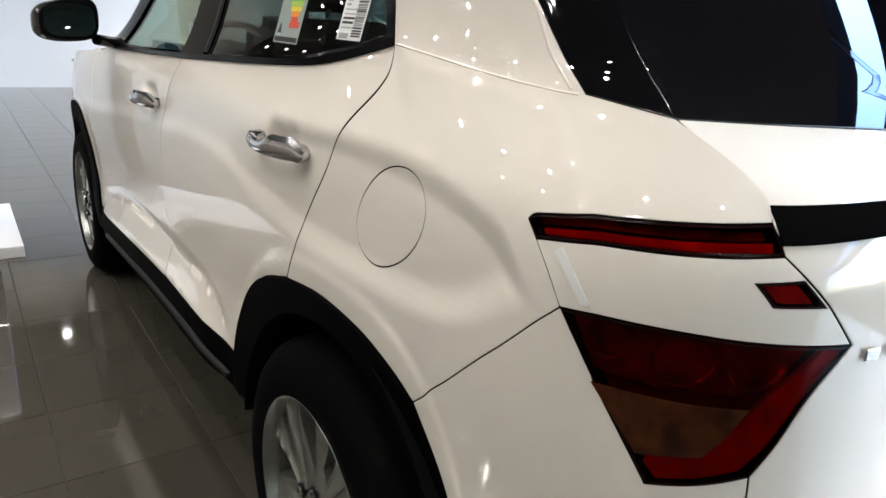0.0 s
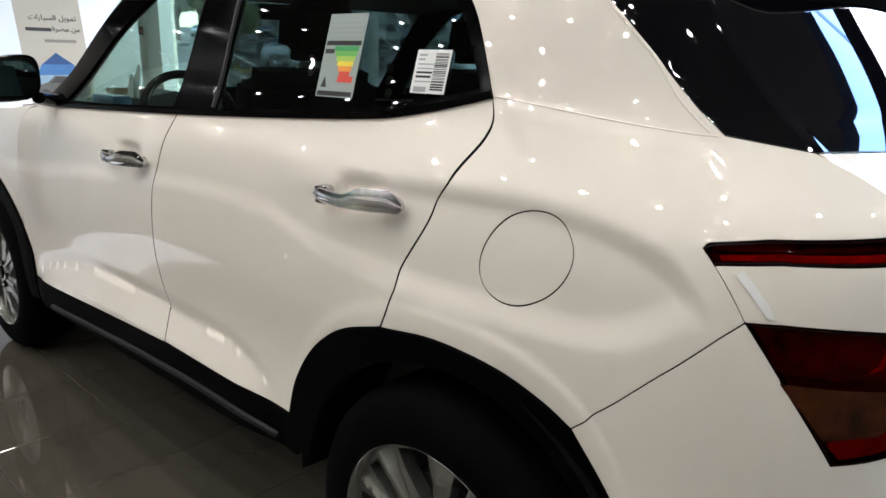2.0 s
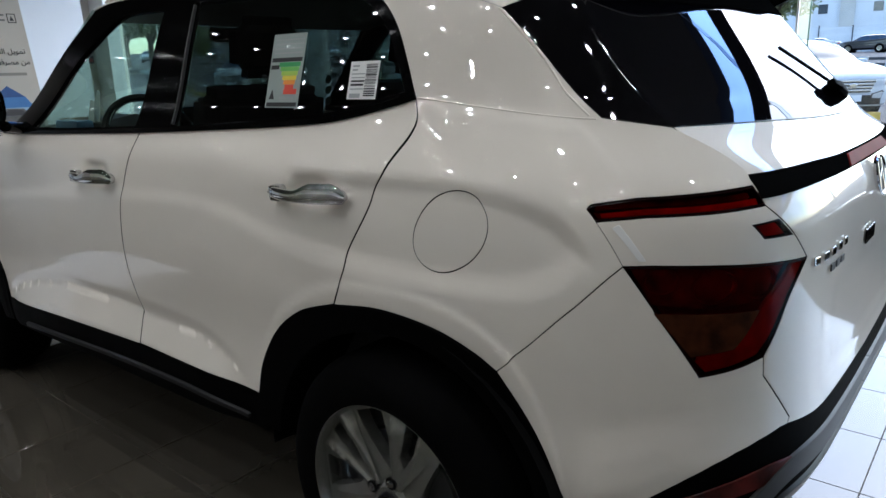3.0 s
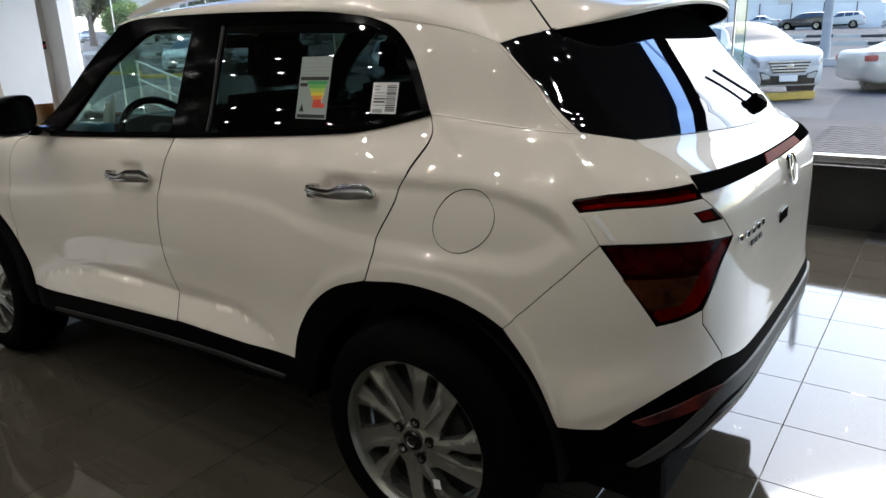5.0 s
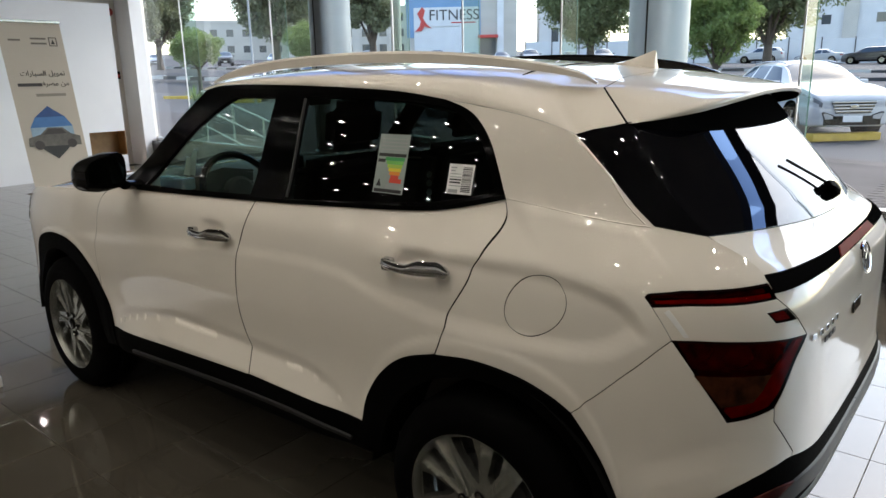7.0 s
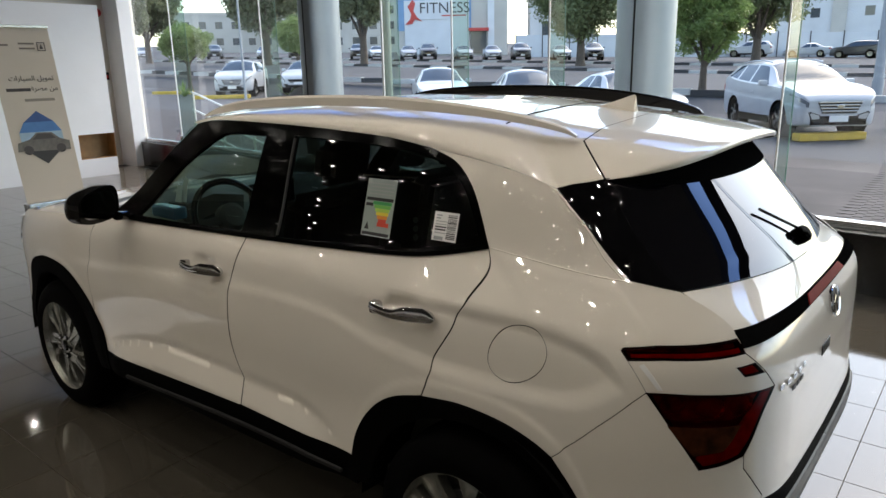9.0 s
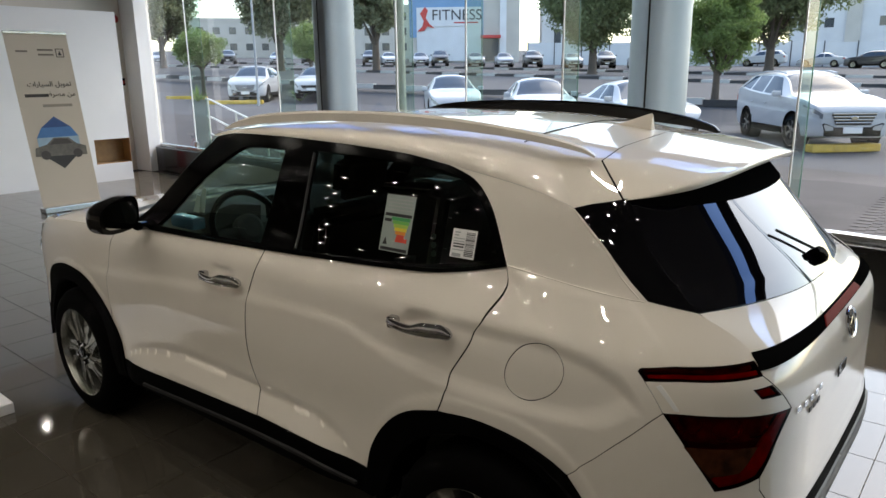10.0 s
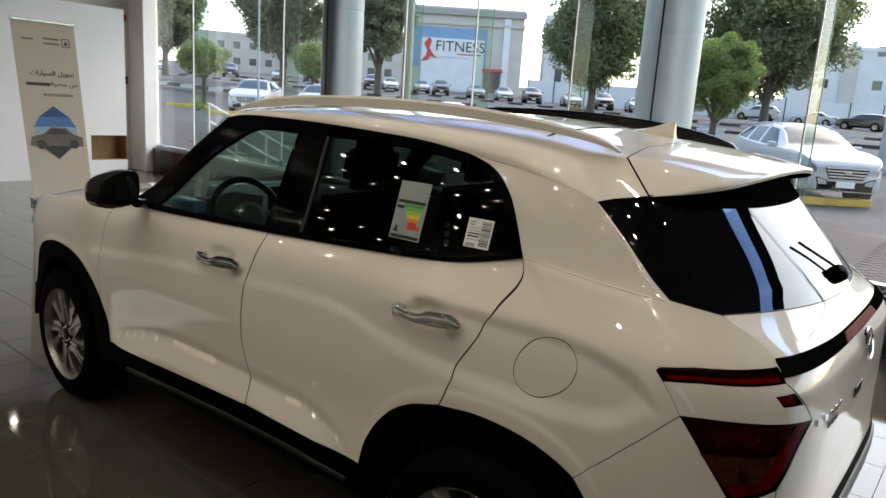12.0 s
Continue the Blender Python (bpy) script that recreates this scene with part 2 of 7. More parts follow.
SCREEN_END = smooth_table([1.0, 1.12, 1.30, 1.47, 1.60], [1.18, 1.10, 0.80, 0.47, 0.25])
SQUARE_X = smooth_table([0.15, 0.9, 1.05, 1.18, 1.30, 1.42, 1.6], [6.5, 6.5, 6.3, 3.9, 4.4, 5.2, 5.4])
SQUARE_Y = smooth_table([0.15, 0.9, 1.05, 1.18, 1.6], [6.5, 6.5, 6.6, 7.0, 7.0])
TAPER = smooth_table([-2.1, -0.8, 0.2, 1.0, 1.5, 2.0], [0.0, 0.012, -0.006, -0.012, -0.012, -0.010])
SHOULDER = smooth_table([0.85, 1.0, 1.156, 1.34, 1.51, 1.625, 1.727, 1.805, 1.865, 1.90, 1.95], [1.03, 1.052, 1.074, 1.083, 1.083, 1.074, 1.056, 1.032, 0.978, 0.94, 0.85])
DOOR_CREASE = smooth_table([-1.2, -0.8, -0.263, 0.237, 0.55, 0.75, 0.86, 0.977, 1.166, 1.3, 1.5, 1.65, 1.75, 1.83], [0.84, 0.861, 0.915, 0.950, 0.959, 0.950, 0.922, 0.896, 0.880, 0.876, 0.876, 0.882, 0.905, 0.945])
SILL_CREASE = smooth_table([-0.80, -0.63, -0.4, -0.2, 0.25, 0.54, 0.68, 0.78, 0.86], [0.44, 0.517, 0.565, 0.583, 0.577, 0.569, 0.536, 0.487, 0.44])
PILLAR_CREASE = smooth_table([1.186, 1.22, 1.287, 1.340, 1.394, 1.420, 1.50], [2.068, 2.056, 2.026, 1.974, 1.918, 1.86, 1.70])
SHELF = smooth_table([1.5, 1.66, 1.81, 1.957, 2.09], [1.227, 1.213, 1.200, 1.190, 1.184])
BUMPER_FOLD = smooth_table([1.75, 1.811, 1.92, 2.044, 2.096, 2.151, 2.214], [0.596, 0.612, 0.642, 0.676, 0.699, 0.713, 0.716])
HALF_WIDTH, REAR_END = eased(HALF_WIDTH, 0.15, 1.60, 0.022), eased(REAR_END, 0.15, 1.60, 0.012)
SQUARE_X, SQUARE_Y = eased(SQUARE_X, 0.15, 1.60, 0.035), eased(SQUARE_Y, 0.15, 1.60, 0.035)
BOX_W, BOX_L = 0.83, 2.05
CORNER = BOX_L + BOX_W


def relief(q, z):
    """What creases, arches and hollows add to the half width."""
    d = TAPER(q) + 0 * z
    for qc in (-1.285, 1.31):
        r = (np.abs(q - qc) ** 2.4 + np.abs(z - 0.345) ** 2.4) ** (1 / 2.4)
        d = d + 0.004 * (1 - step(0.476, 0.512, r))
    # the side is drawn in above the door crease; towards the tail this becomes a scoop under the shoulder that closes in a loop
    under, over = SHOULDER(q) - z, z - DOOR_CREASE(q)
    tail = step(0.80, 1.12, q)
    rise = step(-0.030, 0.034, over)
    front = 0.0062 * (1 - tail) * step(-1.25, -0.75, q) * (1 - step(0.0, 0.19, over))
    scoop = 0.0145 * tail * (1 - step(1.80, 1.93, q)) * step(-0.004, 0.056, under)
    d = d - rise * (front + scoop)
    sill = SILL_CREASE(q) - z
    on = step(-0.82, -0.62, q) * (1 - step(0.56, 0.84, q))
    d = d + on * 0.23 * np.clip(sill + 0.006, 0, 0.09) - on * 0.006 * step(-0.06, 0.0, sill) * (sill < 0)
    pillar = q - PILLAR_CREASE(z)
    d = d - 0.20 * np.clip(pillar, 0, 0.028) * step(1.19, 1.23, z) * (1 - step(1.44, 1.49, z)) * (q > 1.4)
    shelf = z - SHELF(q)
    d = d + 0.006 * (1 - step(-0.032, 0.012, shelf)) * step(-0.14, -0.03, shelf) * step(1.52, 1.60, q) * (1 - step(2.0, 2.1, q))
    fold = BUMPER_FOLD(q) - z
    d = d + 0.10 * np.clip(fold, 0, 0.06) * step(1.80, 1.90, q) * (1 - step(2.15, 2.3, q)) * (1 - step(0.10, 0.16, fold))
    for qh, zh in ((1.09, 1.030), (0.05, 1.000)):
        d = d - 0.015 * np.exp(-(((q - qh) / 0.066) ** 2) ** 1.6 - (((z - zh) / 0.030) ** 2) ** 1.6)
    return d


def plan(q, z):
    """Points of the body. q runs along the left side as x does, round the corner and over the tail; past the middle it goes on over the right side."""
    q, z = np.broadcast_arrays(np.asarray(q, float), np.asarray(z, float))
    right = q > CORNER
    q = np.where(right, 2 * CORNER - q, q)
    rx = np.where(np.abs(q) <= BOX_L, q, np.sign(q) * BOX_L)
    ry = np.where(np.abs(q) <= BOX_L, BOX_W, CORNER - np.abs(q))
    a = np.where(q > 0, REAR_END(z), np.where(z > 1.09, SCREEN_END(z), FRONT_END(z)))
    b = HALF_WIDTH(z) + relief(q, z)
    nx, ny = SQUARE_X(z), SQUARE_Y(z)
    u, v = np.abs(rx) / a, np.abs(ry) / b
    r = 0.96 / np.maximum(np.maximum(u, v), 1e-6)
    for _ in range(9):
        f = (u * r) ** nx + (v * r) ** ny - 1
        g = (nx * (u * r) ** nx + ny * (v * r) ** ny) / r
        r = r - f / np.maximum(g, 1e-9)
    return np.stack([rx * r, np.where(right, 1, -1) * ry * r, z + 0 * r], -1)


def normals(q, z, e=1.5e-3):
    du, dv = plan(q + e, z) - plan(q - e, z), plan(q, z + e) - plan(q, z - e)
    n = np.cross(du, dv)
    return n / np.maximum(np.linalg.norm(n, axis=-1, keepdims=True), 1e-9)


SPLIT_Q = smooth_table([1.10, 1.171, 1.230, 1.304, 1.422, 1.50], [2.185, 2.174, 2.160, 2.140, 2.130, 2.128])


def gate_plan(q, z):
    """The tail with its evenly bowed window."""
    p = plan(q, z)
    q, z = np.broadcast_arrays(np.asarray(q, float), np.asarray(z, float))
    edge, mid = plan(SPLIT_Q(z), z), plan(np.full(z.shape, CORNER), z)
    y = np.clip(np.abs(p[..., 1] / edge[..., 1]), 0, 1.2)
    x = mid[..., 0] - (mid[..., 0] - edge[..., 0]) * y**BOW
    w = step(1.05, 1.17, z) * (1 - step(0.96, 1.04, y))
    p[..., 0] += (x - p[..., 0]) * w
    return p


BOW = 2.6


def gate_normals(q, z, e=1.5e-3):
    n = np.cross(gate_plan(q + e, z) - gate_plan(q - e, z), gate_plan(q, z + e) - gate_plan(q, z - e))
    return n / np.maximum(np.linalg.norm(n, axis=-1, keepdims=True), 1e-9)


GATE_FORM = (gate_plan, gate_normals)


def area(poly):
    x, y = np.array(poly).T
    return 0.5 * np.sum(x * np.roll(y, -1) - y * np.roll(x, -1))


def inside(poly, px, py):
    hit = np.zeros(len(px), bool)
    n = len(poly)
    for k in range(n):
        (x0, y0), (x1, y1) = poly[k], poly[(k + 1) % n]
        if y0 == y1:
            continue
        cond = (y0 > py) != (y1 > py)
        hit ^= cond & (px < (x1 - x0) * (py - y0) / (y1 - y0) + x0)
    return hit


def spaced(poly, gap):
    out = []
    n = len(poly)
    for k in range(n):
        a, b = np.array(poly[k]), np.array(poly[(k + 1) % n])
        m = max(1, int(np.ceil(np.linalg.norm(b - a) / gap)))
        if np.linalg.norm(b - a) < 1e-5:
            continue
        out += [tuple(a + (b - a) * j / m) for j in range(m)]
    return out


def shrunk(poly, d):
    p = np.array(poly)
    if area(poly) < 0:
        p = p[::-1]
    e0, e1 = p - np.roll(p, 1, 0), np.roll(p, -1, 0) - p
    n0 = np.stack([-e0[:, 1], e0[:, 0]], -1) / np.maximum(np.linalg.norm(e0, axis=1, keepdims=True), 1e-9)
    n1 = np.stack([-e1[:, 1], e1[:, 0]], -1) / np.maximum(np.linalg.norm(e1, axis=1, keepdims=True), 1e-9)
    m = n0 + n1
    m = m / np.maximum((m * m).sum(1, keepdims=True), 0.5) * 2
    return [tuple(v) for v in p + m * d]


def skin(outline, gap=0.0019, raise_=0.0, fine=0.016, flange=0.026, holes=(), form=None, lift=None):
    """A sheet of the body inside an outline of (q, z) pairs, with a turned-in edge."""
    form = form or (plan, normals)
    poly = spaced(shrunk(outline, gap), fine * 0.9)
    hole_polys = [spaced(h, fine * 0.9) for h in holes]
    p = np.array(poly)
    lo, hi = p.min(0), p.max(0)
    gx, gz = np.meshgrid(np.arange(lo[0] + fine / 2, hi[0], fine), np.arange(lo[1] + fine / 2, hi[1], fine))
    gx, gz = gx.ravel(), gz.ravel()
    ok = inside(poly, gx, gz)
    gx, gz = gx[ok], gz[ok]
    rims = np.array(poly + [v for h in hole_polys for v in h])
    if len(gx):
        near = np.array([np.min((rims[:, 0] - a) ** 2 + (rims[:, 1] - b) ** 2) for a, b in zip(gx, gz)])
        keep = near > (0.45 * fine) ** 2
        for h in hole_polys:
            keep &= ~inside(h, gx, gz)
        gx, gz = gx[keep], gz[keep]
    pts = [Vector(v) for v in poly] + [Vector(v) for h in hole_polys for v in h] + [Vector((a, b)) for a, b in zip(gx, gz)]
    edges, start = [], 0
    loops = []
    for ring in [poly] + hole_polys:
        n = len(ring)
        loops.append((start, n))
        edges += [(start + k, start + (k + 1) % n) for k in range(n)]
        start += n
    v2, _, f2, _, _, _ = geometry.delaunay_2d_cdt(pts, edges, [list(range(len(poly)))], 1, 1e-6)
    v2 = np.array([tuple(v) for v in v2])
    faces = []
    cen = np.array([v2[list(f)].mean(0) for f in f2])
    bad = np.zeros(len(f2), bool)
    for h in hole_polys:
        bad |= inside(h, cen[:, 0], cen[:, 1])
    faces = [tuple(f) for f, b in zip(f2, bad) if not b]
    def lifted(q, z):
        up = raise_ + (lift(q, z) if lift else 0 * q)
        return form[0](q, z) + form[1](q, z) * up[:, None]

    q2, z2 = v2[:, 0], v2[:, 1]
    xyz, nor = lifted(q2, z2), form[1](q2, z2)
    if lift:
        e = 2e-3
        nor = np.cross(lifted(q2 + e, z2) - lifted(q2 - e, z2), lifted(q2, z2 + e) - lifted(q2, z2 - e))
        nor = nor / np.maximum(np.linalg.norm(nor, axis=-1, keepdims=True), 1e-9)
    verts, norms = [tuple(v) for v in xyz], [tuple(v) for v in nor]
    dark = []
    if flange:
        count = {}
        for f in faces:
            for k in range(3):
                e = (f[k], f[(k + 1) % 3])
                count[frozenset(e)] = None if frozenset(e) in count else e
        rim = [e for e in count.values() if e]
        top, low = {}, {}
        nxt = {a: b for a, b in rim}
        prv = {b: a for a, b in rim}
        for a in set(nxt) | set(prv):
            t = xyz[nxt.get(a, a)] - xyz[prv.get(a, a)]
            out = np.cross(t, nor[a])
            out = out / max(np.linalg.norm(out), 1e-9)
            mid = out + nor[a]
            top[a] = len(verts)
            verts.append(tuple(xyz[a] + out * 0.0007 - nor[a] * 0.0012)), norms.append(tuple(mid / np.linalg.norm(mid)))
            low[a] = len(verts)
            verts.append(tuple(xyz[a] + out * 0.0007 - nor[a] * flange)), norms.append(tuple(out))
        for a, b in rim:
            if a in top and b in top:
                faces.append((b, a, top[a], top[b]))
                dark.append(len(faces))
                faces.append((top[b], top[a], low[a], low[b]))
    me = bpy.data.meshes.new("skin")
    me.from_pydata(verts, [], faces)
    me.polygons.foreach_set("use_smooth", [True] * len(me.polygons))
    for k in dark:
        me.polygons[k].material_index = 1
    me.normals_split_custom_set_from_vertices(norms)
    return me


def mirrored(me):
    """The same sheet on the car's right side."""
    out = bpy.data.meshes.new(me.name)
    co = np.empty(len(me.vertices) * 3)
    me.vertices.foreach_get("co", co)
    co = co.reshape(-1, 3) * (1, -1, 1)
    nor = [Vector(n.vector) for n in me.corner_normals]
    per = [None] * len(me.vertices)
    for loop, n in zip(me.loops, nor):
        per[loop.vertex_index] = (n.x, -n.y, n.z)
    out.from_pydata([tuple(v) for v in co], [], [tuple(reversed(p.vertices)) for p in me.polygons])
    out.polygons.foreach_set("use_smooth", [True] * len(out.polygons))
    out.polygons.foreach_set("material_index", [p.material_index for p in me.polygons])
    out.normals_split_custom_set_from_vertices([p or (0, 0, 1) for p in per])
    for m in me.materials:
        out.materials.append(m)
    return out


def both(name, me, mat, parent, label=""):
    me.materials.append(mat), me.materials.append(EDGE_OF.get(mat.name, mat))
    return part(name, me, mat, parent, label), part(name, mirrored(me), mat, parent, label)


def at_plan(q, z, out=0.0):
    """A place on the body and a frame there: x along the car, y up, z outwards."""
    p, n = plan(np.array([q]), np.array([z]))[0], Vector(normals(np.array([q]), np.array([z]))[0])
    along = Vector((0, 0, 1)).cross(n).normalized()
    up = n.cross(along)
    m = Matrix((along, up, n)).transposed().to_4x4()
    m.translation = Vector(p) + n * out
    return m


# ---- the car ----
car = thing("car", "pearl white compact SUV with black cladding on the showroom floor", "car")

# lines that neighbouring panels share
FENDER_GAP = spline([(-0.74, 1.102), (-0.805, 1.050), (-0.850, 0.92), (-0.872, 0.78), (-0.868, 0.655), (-0.825, 0.54), (-0.768, 0.443)])
MIDDLE_GAP = spline([(0.293, 1.131), (0.238, 1.02), (0.199, 0.90), (0.198, 0.715), (0.252, 0.572)]) + [(0.248, 0.487)]
REAR_GAP = spline([(1.528, 1.224), (1.513, 1.186), (1.471, 1.153), (1.345, 1.082), (1.284, 1.002), (1.211, 0.911), (1.167, 0.839), (1.138, 0.778)])
BELT_FRONT = spline([(-0.74, 1.102), (-0.577, 1.105), (-0.183, 1.116), (0.293, 1.131)])
BELT_REAR = spline([(0.293, 1.131), (0.742, 1.150), (1.118, 1.169), (1.270, 1.184), (1.424, 1.207), (1.528, 1.224)])
ARCH_FRONT = spline([(1.138, 0.778), (1.018, 0.738), (0.930, 0.671), (0.863, 0.571), (0.833, 0.470)])
ARCH_REAR = spline([(1.138, 0.778), (1.280, 0.793), (1.428, 0.781), (1.536, 0.751), (1.605, 0.720)])
ARCH_TAIL = spline([(1.605, 0.720), (1.690, 0.636), (1.737, 0.572), (1.770, 0.508), (1.788, 0.478)])
SEAM = spline([(1.605, 0.720), (1.649, 0.753), (1.692, 0.784), (1.734, 0.815), (1.776, 0.844), (1.820, 0.871), (1.864, 0.898), (1.909, 0.924), (1.959, 0.949)])
ROOF_LINE = spline([(-0.25, 1.512), (-0.111, 1.528), (0.168, 1.530), (0.591, 1.523), (1.088, 1.506), (1.360, 1.481), (1.62, 1.452), (1.80, 1.425), (1.940, 1.394)])
WINDOW_TOP = spline([(-0.25, 1.512), (-0.111, 1.528), (0.168, 1.530), (0.591, 1.523), (1.088, 1.506), (1.360, 1.481)])
WINDOW_REAR = spline([(1.360, 1.481), (1.471, 1.447), (1.517, 1.388), (1.528, 1.301), (1.528, 1.224)])
DARK_EDGE = [(1.940, 1.394), (2.049, 1.287), (2.084, 1.187)]
TAIL_GAP = spline([(2.174, 1.171), (2.217, 1.133), (2.238, 1.102), (2.234, 1.078)])
GATE_SIDE = [(2.234, 1.078), (2.237, 1.048), (2.290, 0.998), (2.332, 0.951)]
LAMP_RIGHT = spline([(2.332, 0.951), (2.286, 0.894), (2.254, 0.832), (2.230, 0.792)])
LAMP_LOW = spline([(2.230, 0.792), (2.173, 0.775), (2.118, 0.763)])


def plane_cut(a, mid, b, n=16):
    """The line from a to b in which a plane through a, mid and b cuts the body."""
    pa, pm, pb = (Vector(plan(np.array([q]), np.array([z]))[0]) for q, z in (a, mid, b))
    across = (pm - pa).cross(pb - pa)
    line = [a]
    for k in range(1, n):
        z = a[1] + (b[1] - a[1]) * k / n
        qs = np.linspace(min(a[0], b[0]) - 0.02, max(a[0], b[0]) + 0.02, 200)
        off = (plan(qs, np.full(200, z)) - np.array(pa)) @ np.array(across)
        line.append((float(qs[np.argmin(np.abs(off))]), z))
    return line + [b]


LAMP_LEFT = plane_cut((2.118, 0.763), (2.050, 0.878), (1.959, 0.949))
LAMP_TOP = spline([(1.959, 0.949), (2.105, 0.955), (2.191, 0.955), (2.332, 0.951)])
GATE_FOOT = [(2.230, 0.792), (2.233, 0.757), (2.312, 0.662), (2.306, 0.650)]
BUMPER_TOP = [(2.306, 0.650), (2.282, 0.649), (2.227, 0.637), (2.181, 0.622), (2.142, 0.602), (2.109, 0.578), (2.078, 0.551), (2.047, 0.522), (1.978, 0.491), (1.887, 0.483), (1.788, 0.478)]
BUMPER_BACK = spline([(2.306, 0.650), (2.43, 0.637), (2.55, 0.633), (2.70, 0.628), (CORNER, 0.625)])
UPPER_LOW = spline([(1.897, 1.021), (2.078, 1.034), (2.155, 1.040), (2.237, 1.048)])
UPPER_TOP = spline([(1.882, 1.040), (1.898, 1.047), (1.932, 1.051), (2.105, 1.066), (2.234, 1.078)])
GLASS_FOOT = spline([(2.174, 1.171), (2.280, 1.170), (2.48, 1.167), (2.70, 1.161), (CORNER, 1.158)])


def flipped(line):
    """The same line on the other side of the tail, run backwards."""
    return [(2 * CORNER - q, z) for q, z in reversed(line)]


def joined(*lines):
    out = []
    for line in lines:
        for v in line:
            if not out or math.dist(out[-1], v) > 1e-4:
                out.append(tuple(v))
    if math.dist(out[0], out[-1]) < 1e-4:
        out.pop()
    return out


SILL_FRONT = [(0.248, 0.487), (0.237, 0.484), (-0.284, 0.464), (-0.768, 0.443)]
SILL_REAR = [(0.833, 0.470), (0.57, 0.482), (0.248, 0.487)]
front_door = both("front_door", skin(joined(FENDER_GAP[::-1], BELT_FRONT, MIDDLE_GAP, SILL_FRONT), gap=0.0034), PAINT, car, "pearl white front door")
rear_door = both("rear_door", skin(joined(MIDDLE_GAP[::-1], BELT_REAR, REAR_GAP, ARCH_FRONT, SILL_REAR), gap=0.0034, fine=0.013), PAINT, car, "pearl white rear door")
lid_centre = (1.516, 0.973)
LID = [(1.5155 + 0.109 * math.cos(a) + 0.0105 * math.sin(a), 0.973 + 0.0255 * math.cos(a) + 0.079 * math.sin(a)) for a in np.linspace(0, 2 * math.pi, 64, endpoint=False)]
quarter_line = joined(ARCH_REAR, SEAM, [(1.897, 1.021)], UPPER_TOP, TAIL_GAP[::-1], DARK_EDGE[::-1], [v for v in ROOF_LINE[::-1] if v[0] > 1.361], WINDOW_REAR, REAR_GAP)
quarter_panel = [part("quarter_panel", skin(quarter_line, fine=0.012, holes=[LID]), PAINT, car, "pearl white rear quarter panel"), part("quarter_panel", mirrored(skin(quarter_line)), PAINT, car, "pearl white rear quarter panel")]
fuel_lid = part("fuel_lid", skin(LID, gap=0.0036, fine=0.01), PAINT, car, "round white fuel filler flap")
part("lid_recess", skin([(lid_centre[0] + (q - lid_centre[0]) * 1.1, lid_centre[1] + (z - lid_centre[1]) * 1.1) for q, z in LID], raise_=-0.025, flange=0), SHADOW_GAP, fuel_lid)
front_arch = spline([(-0.768, 0.443), (-0.80, 0.54), (-0.937, 0.708), (-1.095, 0.797), (-1.309, 0.819), (-1.48, 0.795), (-1.60, 0.735), (-1.69, 0.63), (-1.735, 0.50)])
front_fender = both("front_fender", skin(joined(front_arch, [(-1.95, 0.50), (-2.02, 0.80), (-1.98, 0.95), (-1.80, 1.02), (-1.35, 1.05), (-0.95, 1.075), (-0.74, 1.102)], FENDER_GAP)), PAINT, car, "pearl white front fender")
bumper_white = both("rear_bumper", skin(joined(SEAM, LAMP_LEFT[::-1], LAMP_LOW[::-1], GATE_FOOT, BUMPER_TOP, ARCH_TAIL[::-1]), fine=0.013), PAINT, car, "pearl white rear bumper corner")
MARKER = [(2.200, 1.020), (2.257, 1.026), (2.289, 0.995), (2.222, 0.994)]
corner_panel = both("lamp_surround", skin(joined(UPPER_LOW, GATE_SIDE[1:], LAMP_TOP[::-1], [(1.959, 0.949)]), holes=[MARKER]), PAINT, car, "white panel between the tail lamps")
FACET = [(1.942, 1.012), (1.962, 1.018), (2.030, 0.961), (2.010, 0.960)]
# laid flat: the bevel's highlight is painted as a brighter white strip
both("surround_facet", skin(FACET, gap=0.0, raise_=0.0022, fine=0.008, flange=0.003), LIT_WHITE, corner_panel[0])[1].parent = corner_panel[1]
gate_outline = joined(TAIL_GAP, GATE_SIDE, LAMP_RIGHT, GATE_FOOT, BUMPER_BACK)
gate_outline = joined(gate_outline, flipped(gate_outline), flipped(GLASS_FOOT), GLASS_FOOT[::-1])


def gate_lift(q, z):
    """The plate recess and the ledge under the badge."""
    u = np.abs(q - CORNER)
    hollow = (1 - step(0.33, 0.43, u)) * step(0.66, 0.70, z) * (1 - step(0.83, 0.90, z))
    return -0.0012 * hollow


tailgate = part("tailgate", skin(gate_outline, fine=0.014, lift=gate_lift, form=GATE_FORM), PAINT, car, "pearl white tailgate with a plate recess")
liner_line = [(-1.9, 0.46), (-1.9, 0.98), (-0.8, 1.08), (0.3, 1.12), (1.5, 1.21), (2.1, 1.17), (CORNER, 1.15)]
arch_cut = [(1.31 + 0.43 * math.cos(a), 0.345 + 0.41 * math.sin(a)) for a in np.linspace(0.3, math.pi - 0.3, 14)]
arch_cut_front = [(-1.30 + 0.43 * math.cos(a), 0.345 + 0.41 * math.sin(a)) for a in np.linspace(0.3, math.pi - 0.3, 14)]
# black sheet behind the panels, painted as the shade inside their gaps
both("inner_shell", skin(joined(liner_line, [(CORNER, 0.45)], arch_cut, arch_cut_front), gap=0, raise_=-0.027, fine=0.03, flange=0, form=GATE_FORM), SHADOW_GAP, car)

